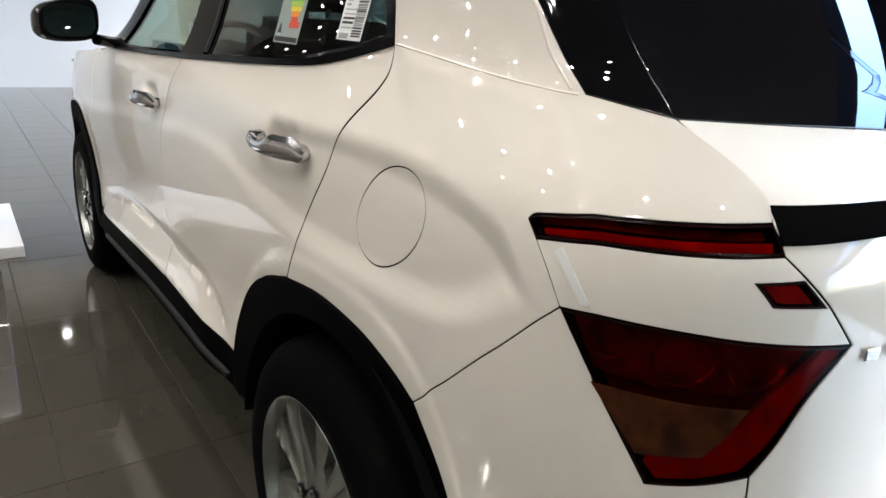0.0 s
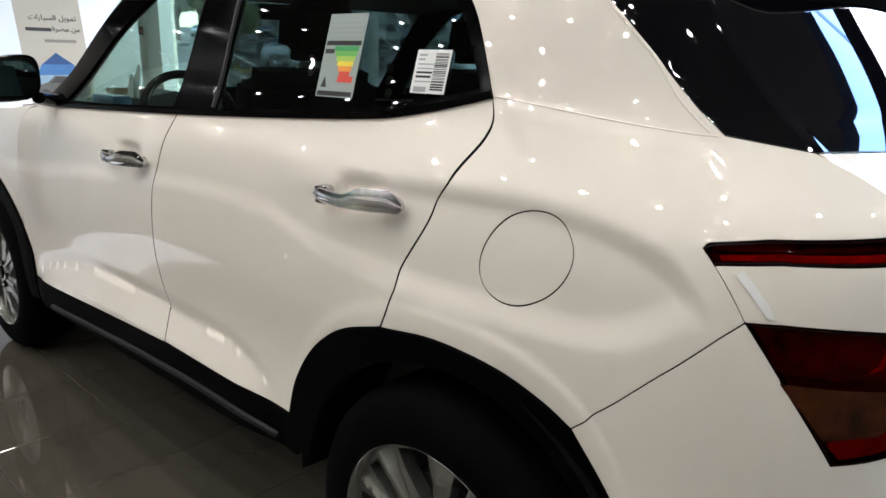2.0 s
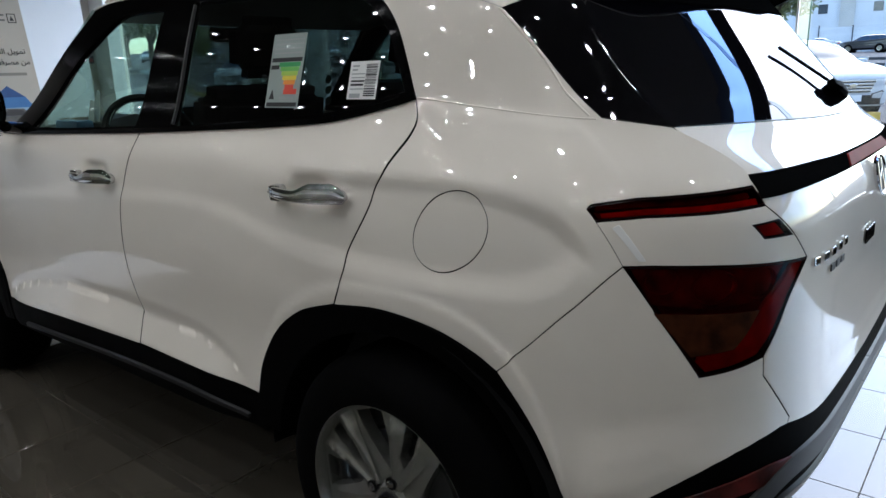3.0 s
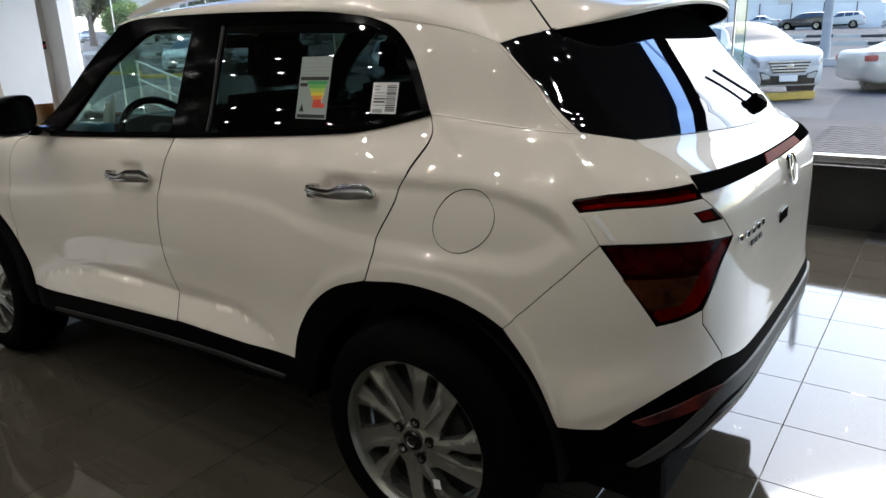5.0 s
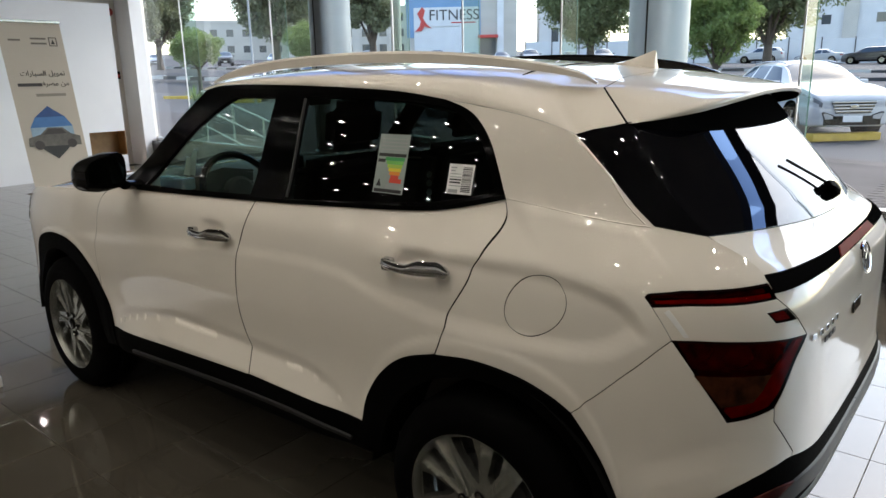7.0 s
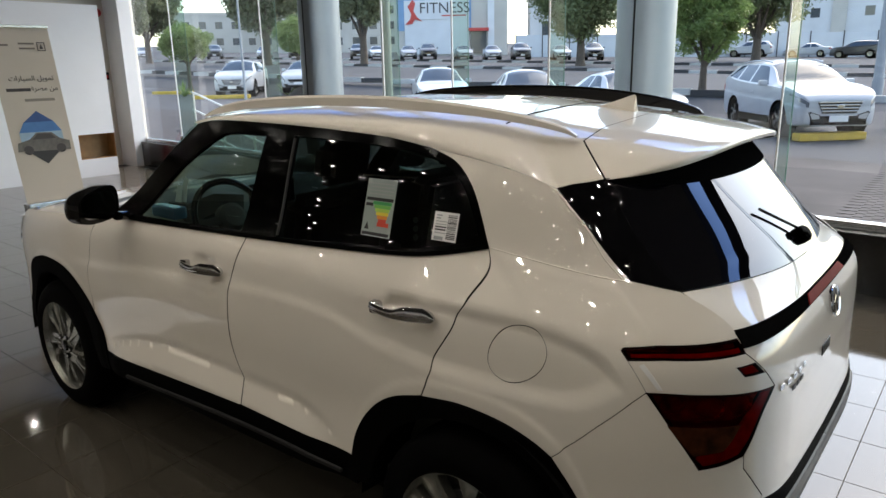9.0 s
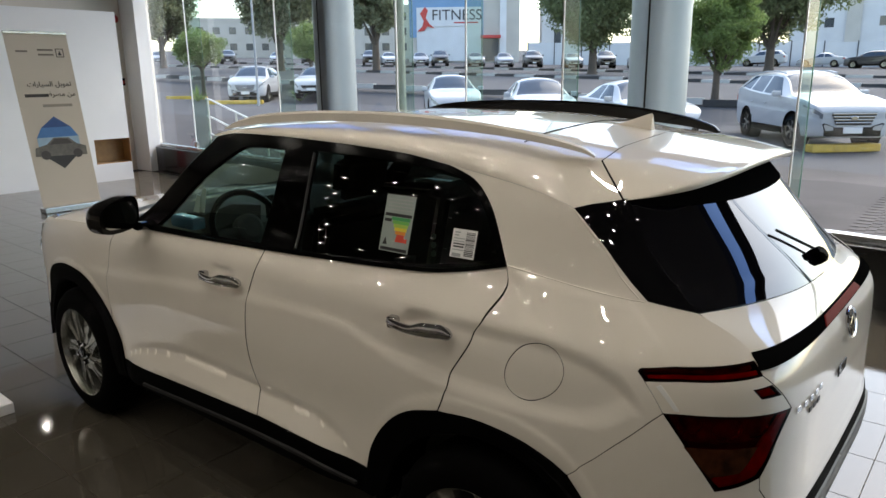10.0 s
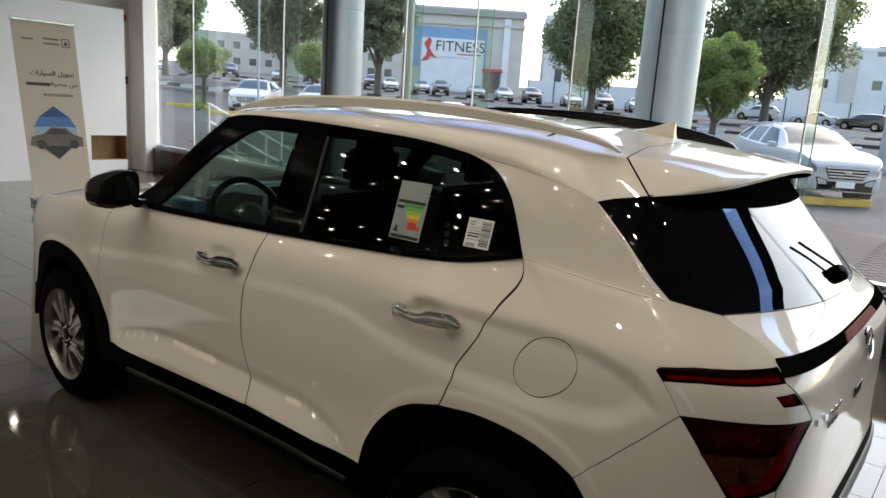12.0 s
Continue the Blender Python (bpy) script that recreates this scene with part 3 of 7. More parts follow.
# cladding
opening = [(1.32 + 0.415 * math.cos(a), 0.345 + 0.400 * math.sin(a)) for a in np.linspace(math.pi - 0.13, -0.10, 30)]
arch_outer = joined(ARCH_FRONT[::-1], ARCH_REAR, ARCH_TAIL)
both("wheel_arch_trim", skin(joined([(0.850, 0.395)], arch_outer, [(1.80, 0.40), (1.77, 0.30)], opening[::-1]), gap=0.0, raise_=0.010, flange=0.055, fine=0.014), PLASTIC, car, "black plastic wheel arch trim")
opening_f = [(-1.27 + 0.415 * math.cos(a), 0.345 + 0.400 * math.sin(a)) for a in np.linspace(math.pi - 0.05, 0.0, 30)]
both("wheel_arch_trim", skin(joined([(-1.75, 0.36)], front_arch[::-1], [(-0.768, 0.35)], opening_f[::-1]), gap=0.0, raise_=0.010, flange=0.055), PLASTIC, car, "black plastic wheel arch trim")
both("sill_trim", skin([(-0.766, 0.442), (-0.284, 0.463), (0.237, 0.483), (0.57, 0.481), (0.833, 0.469), (0.85, 0.375), (-0.77, 0.35)], gap=-0.001, raise_=0.004, flange=0.03, fine=0.02), PLASTIC, car, "black plastic sill cladding")
both("sill_strip", skin(spline([(-0.56, 0.386), (-0.10, 0.409), (0.26, 0.423), (0.565, 0.425), (0.78, 0.406)]) + spline([(0.78, 0.396), (0.565, 0.413), (0.26, 0.411), (-0.10, 0.397), (-0.56, 0.374)]), gap=0, raise_=0.016, flange=0.012), SILL_GREY, car, "dark grey sill strip")
low_line = joined(ARCH_TAIL[-2:], BUMPER_TOP[::-1], BUMPER_BACK)
low_half = low_line + [(CORNER, 0.30), (2.3, 0.30), (2.0, 0.29), (1.77, 0.27), (1.80, 0.40)]
lower_bumper = both("lower_bumper", skin(low_half, gap=-0.0005, raise_=0.002, flange=0.02), PLASTIC, car, "black plastic lower bumper")
SKID = spline([(2.106, 0.383), (2.161, 0.467), (2.233, 0.548), (2.316, 0.592), (2.48, 0.598), (2.72, 0.591), (CORNER, 0.590)]) + spline([(CORNER, 0.560), (2.72, 0.558), (2.50, 0.556), (2.315, 0.550), (2.241, 0.500), (2.189, 0.425), (2.15, 0.365)])
both("skid_band", skin(SKID, gap=0, raise_=0.010, flange=0.012), GREY_TRIM, lower_bumper[0], "satin silver skid band")[1].parent = lower_bumper[1]
LIP = spline([(2.235, 0.42), (2.272, 0.480), (2.335, 0.518), (2.548, 0.524), (2.757, 0.526), (CORNER, 0.527)]) + spline([(CORNER, 0.506), (2.60, 0.502), (2.42, 0.494), (2.33, 0.462), (2.285, 0.41)])
both("skid_lip", skin(LIP, gap=0, raise_=0.010, flange=0.03), GREY_TRIM, lower_bumper[0], "satin silver skid plate")[1].parent = lower_bumper[1]
BUMPER_RED = spline([(2.075, 0.524), (2.16, 0.563), (2.24, 0.588), (2.318, 0.590)]) + spline([(2.300, 0.563), (2.23, 0.552), (2.16, 0.534), (2.10, 0.515)])
both("bumper_reflector", skin(BUMPER_RED, gap=0, raise_=0.007, flange=0.006, fine=0.01), RED_DARK, lower_bumper[0], "red bumper reflector")[1].parent = lower_bumper[1]

# tail lamps
UPPER_LAMP = joined([(1.897, 1.021), (1.882, 1.040)], UPPER_TOP, [(2.237, 1.048)], UPPER_LOW[::-1])
LOWER_LAMP = joined(LAMP_TOP, LAMP_RIGHT, LAMP_LOW, LAMP_LEFT)


def scaled(poly, k):
    c = np.mean(np.array(poly), 0)
    return [tuple(c + (np.array(v) - c) * k) for v in poly]


def lamp(name, outline, label, inner):
    made = both(name, skin(outline, gap=0.0012, fine=0.011, flange=0.016), RED_LENS, car, label)
    back = both("housing", skin(outline, gap=0.004, raise_=-0.026, fine=0.02, flange=0), LAMP_BLACK, made[0])
    back[1].parent = made[1]
    rim = both("lamp_edge", skin(outline, gap=0.0012, raise_=0.0006, fine=0.011, flange=0, holes=[shrunk(outline, 0.0035)]), LAMP_EDGE, made[0])
    rim[1].parent = made[1]
    for what, poly, mat, depth in inner:
        pair = both(what, skin(poly, gap=0, raise_=depth, fine=0.012, flange=0.008 if depth < 0 else 0.002), mat, made[0])
        pair[1].parent = made[1]
    return made


lamp("upper_tail_lamp", UPPER_LAMP, "slim red upper tail lamp", [
    ("light_guide", [(1.915, 1.029), (2.07, 1.039), (2.228, 1.052), (2.229, 1.061), (2.07, 1.047), (1.915, 1.035)], RED_GUIDE, -0.006),
    ("reflector", [(1.90, 1.042), (2.07, 1.053), (2.225, 1.066), (2.225, 1.073), (2.07, 1.063), (1.91, 1.050)], RED_DARK, -0.012)])
GUIDE = [(2.300, 0.944), (2.326, 0.946), (2.280, 0.884), (2.246, 0.828), (2.218, 0.796), (2.168, 0.780), (2.128, 0.771), (2.113, 0.788), (2.116, 0.797), (2.172, 0.809), (2.194, 0.834), (2.232, 0.884)]
tail_lamps = lamp("tail_lamp", LOWER_LAMP, "wedge-shaped red and amber tail lamp", [
    ("light_guide", GUIDE, RED_GUIDE, -0.006),
    ("amber_reflector", [(2.050, 0.872), (2.214, 0.876), (2.192, 0.838), (2.171, 0.812), (2.103, 0.800)], AMBER, 0.0008),
    ("reflector", [(1.976, 0.945), (2.10, 0.950), (2.288, 0.945), (2.226, 0.888), (2.120, 0.880), (2.042, 0.884)], RED_DARK, -0.016)])
for k, side in enumerate((-1, 1)):
    for q, z, r in ((2.062, 0.925, 0.026), (2.140, 0.918, 0.033), (2.222, 0.920, 0.030)):
        cup = lathe([(r, 0.0), (r * 0.96, -0.004), (r * 0.75, -0.013), (r * 0.4, -0.019), (0.0, -0.021)], 22, at_plan(q, z, -0.012) @ Matrix.Rotation(radians(14), 4, "Z") @ Matrix.Diagonal((1.15, 0.9, 0.6, 1)))
        if side > 0:
            bmesh.ops.scale(cup, vec=(1, -1, 1), verts=cup.verts[:])
        part("reflector_cup", cup, RED_CHROME, tail_lamps[k], smooth=True)
lamp("marker_lamp", MARKER, "small red marker lamp", [("light_guide", scaled(MARKER, 0.62), RED_GUIDE, -0.006)])
strip_line = joined(spline([(2.240, 1.092), (2.43, 1.095), (2.65, 1.091), (CORNER, 1.090)]))
strip_low = joined(spline([(2.236, 1.058), (2.40, 1.066), (2.62, 1.064), (CORNER, 1.062)]))
strip = part("tailgate_strip", skin(joined(strip_line, flipped(strip_line), [(2 * CORNER - q, z) for q, z in strip_low], strip_low[::-1]), gap=0, raise_=0.004, flange=0.008, form=GATE_FORM), STRIP_BLACK, tailgate, "gloss black strip across the tailgate")
STRIP_RED = [(2.645, 1.066), (2.675, 1.086), (2 * CORNER - 2.675, 1.086), (2 * CORNER - 2.645, 1.066)]
part("strip_lamp", skin(STRIP_RED, gap=0, raise_=0.007, flange=0.004, form=GATE_FORM), RED_MATTE, strip, "red lamp in the middle of the strip")

# glass at the back
SPOILER_LOW = spline([(2.130, 1.422), (2.240, 1.428), (2.40, 1.432), (2.60, 1.434), (CORNER, 1.434)])
GATE_SPLIT = [(2.130, 1.422), (2.140, 1.304), (2.160, 1.230), (2.174, 1.171)]
both("rear_quarter_glass", skin(joined(DARK_EDGE, [(2.174, 1.171)], GATE_SPLIT[::-1], spline([(2.130, 1.422), (2.06, 1.409), (1.940, 1.394)])), gap=0.001), FRIT, car, "gloss black rear quarter glass")
screen = joined(GATE_SPLIT, GLASS_FOOT)
screen = joined(screen, flipped(screen), flipped(SPOILER_LOW), SPOILER_LOW[::-1])
part("rear_window", skin(screen, gap=0.001, fine=0.02, form=GATE_FORM), FRIT, tailgate, "dark tinted rear window")
part("gate_liner", skin(screen, gap=-0.01, raise_=-0.02, fine=0.05, flange=0, form=GATE_FORM), SHADOW_GAP, tailgate)

# roof and spoiler
ROOF_Z = smooth_table([-0.45, -0.25, 0.0, 0.4, 0.8, 1.2, 1.445], [1.500, 1.545, 1.583, 1.603, 1.602, 1.580, 1.553])
roof_ends = [v for v in ROOF_LINE] + [(2.06, 1.409), (2.130, 1.422)]
roof_ends = spaced(roof_ends + roof_ends[::-1][1:-1], 0.03)
roof_ends = roof_ends[: len(roof_ends) // 2 + 1]


foot_v, turn_v, inner_v, mid_v = Vector(plan(np.array([2.130]), np.array([1.422]))[0]), Vector((1.463, -0.480, 1.507)), Vector((1.452, -0.34, 1.533)), Vector((1.447, 0.0, 1.553))


def roof_sheet(drop=0.0, across=40):
    verts, faces = [], []
    edge = plan(np.array([v[0] for v in roof_ends]), np.array([v[1] for v in roof_ends]))
    n = len(edge)
    for k, (xe, ye, ze) in enumerate(edge):
        s = k / (n - 1)
        xc = -0.36 + (1.447 + 0.36) * s
        zc = float(ROOF_Z(xc))
        corner = float(step(0.72, 1.0, np.array(s)))
        for j in range(across + 1):
            a = math.pi * j / across
            c, sn = math.cos(a), math.sin(a)
            y = ye * (abs(c) ** 0.80) * (1 if c > 0 else -1)
            p = Vector((xe + (xc - xe) * abs(sn) ** 0.85, y, ze + (zc - ze) * abs(sn) ** 0.85))
            side = -1 if y * ye < 0 else 1
            m = min(j, across - j) / (across / 2)
            i = 0 if m < 0.5 else 1 if m < 0.68 else 2
            at = (0.0, 0.5, 0.68, 1.0)
            t = (foot_v, turn_v, inner_v, mid_v)
            t = t[i].lerp(t[i + 1], (m - at[i]) / (at[i + 1] - at[i]))
            fx, fy, fz = (t.x - foot_v.x) / (mid_v.x - foot_v.x), t.y / foot_v.y, (t.z - foot_v.z) / (mid_v.z - foot_v.z)
            q = Vector((xe + (xc - xe) * fx, ye * fy * side, ze + (zc - ze) * fz))
            p = p.lerp(q, corner)
            verts.append((p.x, p.y, p.z - drop))
    for k in range(n - 1):
        for j in range(across):
            a, b = k * (across + 1) + j, (k + 1) * (across + 1) + j
            faces.append((a, a + 1, b + 1, b)[::-1])
    me = bpy.data.meshes.new("roof")
    me.from_pydata(verts, [], faces)
    me.polygons.foreach_set("use_smooth", [True] * len(me.polygons))
    return me


roof_mesh = roof_sheet()
roof_rear = [tuple(v.co) for v in roof_mesh.vertices][-41:]
roof = part("roof", roof_mesh, PAINT, car, "pearl white roof panel")
part("headliner", roof_sheet(0.035), HEADLINER, car, "pale grey headliner")
gap_line = [(x + 0.005, y, z) for x, y, z in roof_rear]
foot = plan(np.array([2.136]), np.array([1.4215]))[0]
tail_half = spline([(foot[0] + 0.004, foot[1], foot[2] - 0.001), (1.656, -0.525, 1.434), (1.724, -0.442, 1.455), (1.766, -0.31, 1.474), (1.784, -0.15, 1.487), (1.788, 0.0, 1.491)], 4)
tail_line = tail_half + [(x, -y, z) for x, y, z in reversed(tail_half[:-1])]
if gap_line[0][1] > 0:
    gap_line = gap_line[::-1]


def spoiler_mesh():
    """The white cap from the roof joint to the trailing edge, with a rolled lip."""
    bm = bmesh.new()
    rows = []
    for g, t in zip(gap_line, tail_line):
        g, t = Vector(g), Vector(t)
        w = 1 - abs(t.y) / 0.57
        near = min(1.0, 5 * max(w, 0.0))
        row = [bm.verts.new(g + Vector((0, 0, -0.012)))]
        for k in range(11):
            s = k / 10
            p = g.lerp(t, s)
            p.z += (0.040 * s * (1 - s) + 0.010 * s * s) * near
            row.append(bm.verts.new(p))
        tip = row[-1].co.copy()
        for dx, dz in ((0.004, -0.004), (0.005, -0.011), (0.001, -0.018)):
            row.append(bm.verts.new(tip + Vector((dx, 0, dz)) * near))
        rows.append(row)
    for a, b in zip(rows, rows[1:]):
        for k in range(len(a) - 1):
            bm.faces.new((a[k], b[k], b[k + 1], a[k + 1]))
    bmesh.ops.recalc_face_normals(bm, faces=bm.faces[:])
    if sum(f.normal.z for f in bm.faces) < 0:
        bmesh.ops.reverse_faces(bm, faces=bm.faces[:])
    return bm


spoiler = part("spoiler", spoiler_mesh(), PAINT, tailgate, "white roof spoiler", smooth=True)
bm = bmesh.new()
rows = []
for x, y, z in tail_line:
    w = max(0.0, 1 - abs(y) / 0.57)
    near = min(1.0, 5 * w)
    level = z - 0.004 - 0.008 * near
    qs = np.linspace(2.10, CORNER, 200)
    line = gate_plan(qs, np.full(200, level))
    q = float(np.interp(-abs(y), line[:, 1], qs))
    on = Vector(gate_plan(np.array([q]), np.array([level]))[0]) + Vector(gate_normals(np.array([q]), np.array([level]))[0]) * 0.004
    on.y = math.copysign(on.y, y) if abs(y) > 1e-6 else 0.0
    lip = Vector((x - 0.002, y, z - 0.006 * near))
    rows.append([bm.verts.new(lip), bm.verts.new(lip.lerp(on, 0.35) + Vector((-0.010, 0, 0.004)) * near), bm.verts.new(lip.lerp(on, 0.7) + Vector((-0.012, 0, 0.0)) * near), bm.verts.new(on)])
for a, b in zip(rows, rows[1:]):
    for k in range(3):
        bm.faces.new((a[k], b[k], b[k + 1], a[k + 1]))
part("spoiler_underside", bm, UNDER_BLACK, spoiler, "black underside", smooth=True)
BAND = joined(spline([(2.132, 1.4225), (2.24, 1.405), (2.40, 1.396), (2.60, 1.392), (CORNER, 1.390)]), [(CORNER, 1.472)], spline([(CORNER, 1.472), (2.60, 1.464), (2.40, 1.444), (2.24, 1.426), (2.150, 1.4215)]))
both("spoiler_band", skin(BAND, gap=0, raise_=0.004, flange=0.006, form=GATE_FORM), UNDER_BLACK, spoiler, "black band under the spoiler lip")
part("spoiler_gap", sweep([(x - 0.002, y, z - 0.004) for x, y, z in gap_line], ring_profile(0.0045, 6)), SHADOW_GAP, tailgate)
roof_pts = np.array([tuple(v.co) for v in roof_mesh.vertices])
joint = []
for y in np.linspace(-0.47, 0.47, 24):
    d = np.hypot(roof_pts[:, 0] - 1.20, roof_pts[:, 1] - y)
    near4 = np.argsort(d)[:4]
    joint.append((1.20, y, float(np.average(roof_pts[near4, 2], weights=1 / (d[near4] + 0.002))) + 0.0005))
part("roof_seam", sweep(joint, ring_profile(0.0022, 6)), SHADOW_GAP, roof, "thin seam across the roof")


def rail(side):
    line = spline([(-0.20, 0.590, 1.540), (-0.10, 0.584, 1.566), (0.10, 0.574, 1.594), (0.40, 0.563, 1.610), (0.75, 0.553, 1.611), (1.05, 0.545, 1.596), (1.28, 0.530, 1.570), (1.41, 0.512, 1.543), (1.455, 0.500, 1.520)], 6)
    line = [(x, y * side, z) for x, y, z in line]

    def shape(s):
        w = 0.009 + 0.008 * min(1, 8 * s, 8 * (1 - s))
        h = 0.007 + 0.027 * min(1, 5 * s, 2.4 * (1 - s))
        low = h * (0.62 if side < 0 else 1.3)
        return [(w, -low), (w, h * 0.2), (w * 0.5, h * 0.45), (-w * 0.5, h * 0.45), (-w, h * 0.2), (-w, -low)]

    return sweep(line, shape)


part("roof_rail", rail(-1), PAINT, car, "body-coloured roof rail", smooth=True)
# the far rail's shade is put into its colour as gloss black
part("roof_rail", rail(1), GLOSS_BLACK, car, "roof rail with its shade painted black", smooth=True)
fin_profile = [(1.255, 0.0), (1.285, 0.008), (1.32, 0.020), (1.355, 0.036), (1.385, 0.050), (1.396, 0.054), (1.401, 0.050), (1.402, 0.03), (1.404, 0.0)]
bm = bmesh.new()
rings = []
for x, h in fin_profile:
    base = float(ROOF_Z(x)) - 0.012
    w = 0.018 * (0.35 + 0.65 * min(1, (x - 1.255) / 0.1)) if x < 1.405 else 0.016
    rings.append([bm.verts.new((x, -w, base)), bm.verts.new((x, -w * 0.45 if h > 0.02 else -w * 0.8, base + 0.012 + h * 0.6)), bm.verts.new((x, 0, base + 0.012 + h)), bm.verts.new((x, w * 0.45 if h > 0.02 else w * 0.8, base + 0.012 + h * 0.6)), bm.verts.new((x, w, base))])
for a, b in zip(rings, rings[1:]):
    for k in range(4):
        bm.faces.new((a[k], b[k], b[k + 1], a[k + 1]))
bm.faces.new(rings[-1])
bmesh.ops.recalc_face_normals(bm, faces=bm.faces[:])
part("aerial", bm, PAINT, car, "white shark-fin aerial", smooth=True)

# creases of the rear pillar
def bead(name, line, r, mat, parent):
    """A fine rounded line along (q, z) pairs of the body."""
    qs, zs = np.array(line).T
    pts = plan(qs, zs) - normals(qs, zs) * r * 0.45
    return part(name, sweep([tuple(p) for p in pts], ring_profile(r, 8)), mat, parent, smooth=True)


bead("pillar_crease", spline([(1.925, 1.393), (1.950, 1.363), (1.985, 1.328), (2.030, 1.283), (2.056, 1.220), (2.068, 1.190)], 6), 0.0026, PAINT, quarter_panel[0])
bead("shoulder_crease", [(q, float(SHELF(np.array(q)))) for q in np.linspace(1.535, 2.075, 30)], 0.0022, PAINT, quarter_panel[0])

# side windows
FRAME_LINE = joined([(-0.74, 1.102)], spline([(-0.74, 1.102), (-0.58, 1.245), (-0.40, 1.40), (-0.25, 1.512)]), WINDOW_TOP, WINDOW_REAR, BELT_REAR[::-1], BELT_FRONT[::-1])
FRONT_PANE = joined(spline([(-0.50, 1.128), (-0.40, 1.235), (-0.27, 1.345), (-0.12, 1.432), (-0.02, 1.474), (0.08, 1.486), (0.330, 1.484)]), [(0.252, 1.146), (-0.2, 1.131)])
REAR_PANE = joined([(0.456, 1.148), (0.540, 1.489)], spline([(0.540, 1.489), (1.05, 1.478), (1.335, 1.460), (1.435, 1.425), (1.478, 1.370), (1.490, 1.300), (1.494, 1.236)]), spline([(1.494, 1.236), (1.27, 1.203), (1.115, 1.186), (0.80, 1.168), (0.456, 1.148)]))
frames = both("window_frame", skin(FRAME_LINE, gap=0.001, raise_=-0.001, fine=0.016, flange=0.02, holes=[FRONT_PANE, REAR_PANE]), FRAME_BLACK, car, "black window frame and pillars")
both("front_side_window", skin(FRONT_PANE, gap=-0.006, raise_=-0.008, fine=0.03, flange=0), SIDE_GLASS, front_door[0], "clear front door glass")[1].parent = front_door[1]
far_panes = [front_door[1].children[-1]]
both("rear_side_window", skin(REAR_PANE, gap=-0.006, raise_=-0.008, fine=0.03, flange=0), REAR_GLASS, rear_door[0], "tinted rear door glass")[1].parent = rear_door[1]
far_panes.append(rear_door[1].children[-1])
for ob in far_panes:
    ob.data.flip_normals()
chan = [plan(np.array([0.47 + 0.07 * s]), np.array([1.155 + 0.325 * s]))[0] + np.array([0.0, 0.002, 0]) for s in np.linspace(0, 1, 8)]
part("glass_channel", sweep([tuple(p) for p in chan], [(0.003, -0.004), (0.003, 0.004), (-0.003, 0.004), (-0.003, -0.004)], up=(0, -1, 0)), GREY_TRIM, frames[0])
belt = [tuple(plan(np.array([q]), np.array([z]))[0] + np.array([0, -0.003, 0.004])) for q, z in joined(BELT_FRONT, BELT_REAR)]
part("belt_moulding", sweep(belt, [(0.004, -0.006), (0.004, 0.006), (-0.004, 0.006), (-0.004, -0.006)]), FRAME_BLACK, frames[0])

# front end: bonnet, windscreen, bumper and lamps
bm = bmesh.new()
rows = []
for x in np.linspace(-2.0, -0.98, 22):
    half = 0.80 - 0.12 * step(-1.75, -2.05, x)
    zc = float(smooth_table([-2.05, -1.9, -1.5, -1.1, -0.9], [0.93, 1.00, 1.065, 1.105, 1.12])(np.array(x)))
    rows.append([bm.verts.new((x - 0.10 * (1 - (y / 1.0) ** 2) * step(-1.5, -2.0, x), y * half, zc - 0.055 * abs(y) ** 3)) for y in np.linspace(-1, 1, 25)])
for a, b in zip(rows, rows[1:]):
    for k in range(24):
        bm.faces.new((a[k], b[k], b[k + 1], a[k + 1]))
bmesh.ops.recalc_face_normals(bm, faces=bm.faces[:])
bonnet = part("bonnet", bm, PAINT, car, "pearl white bonnet", smooth=True)
bm = bmesh.new()
rows = []
for s in np.linspace(0, 1, 12):
    z = 1.08 + (1.535 - 1.08) * s
    e = plan(np.array([-0.80 + 0.53 * s]), np.array([1.12 + (1.508 - 1.12) * s]))[0]
    xc = -1.16 + (1.16 - 0.36) * s
    rows.append([bm.verts.new((e[0] + (xc - e[0]) * (1 - v * v), abs(e[1]) * v, z + (1 - v * v) * 0.018 - (v * v) * 0.02 * s)) for v in np.linspace(-1, 1, 21)])
for a, b in zip(rows, rows[1:]):
    for k in range(20):
        bm.faces.new((a[k], b[k], b[k + 1], a[k + 1]))
bmesh.ops.recalc_face_normals(bm, faces=bm.faces[:])
if sum(f.normal.x for f in bm.faces) < 0:
    bmesh.ops.reverse_faces(bm, faces=bm.faces[:])
part("windscreen", bm, SIDE_GLASS, car, "clear windscreen", smooth=True)
both("front_bumper", skin([(-1.75, 0.50), (-1.75, 0.28), (-CORNER, 0.25), (-CORNER, 0.62), (-2.02, 0.62), (-1.95, 0.50)], gap=0.001, fine=0.03), PLASTIC, car, "black lower front bumper")
both("grille", skin([(-2.02, 0.62), (-CORNER, 0.62), (-CORNER, 0.93), (-2.30, 0.93), (-2.02, 0.80)], gap=0.001, fine=0.03), GLOSS_BLACK, car, "gloss black grille")
both("headlamp", skin([(-1.985, 0.945), (-2.02, 0.80), (-2.30, 0.93), (-2.25, 0.97)], gap=0.001, raise_=0.004, fine=0.03), CLEAR_LENS, car, "clear headlamp lens")

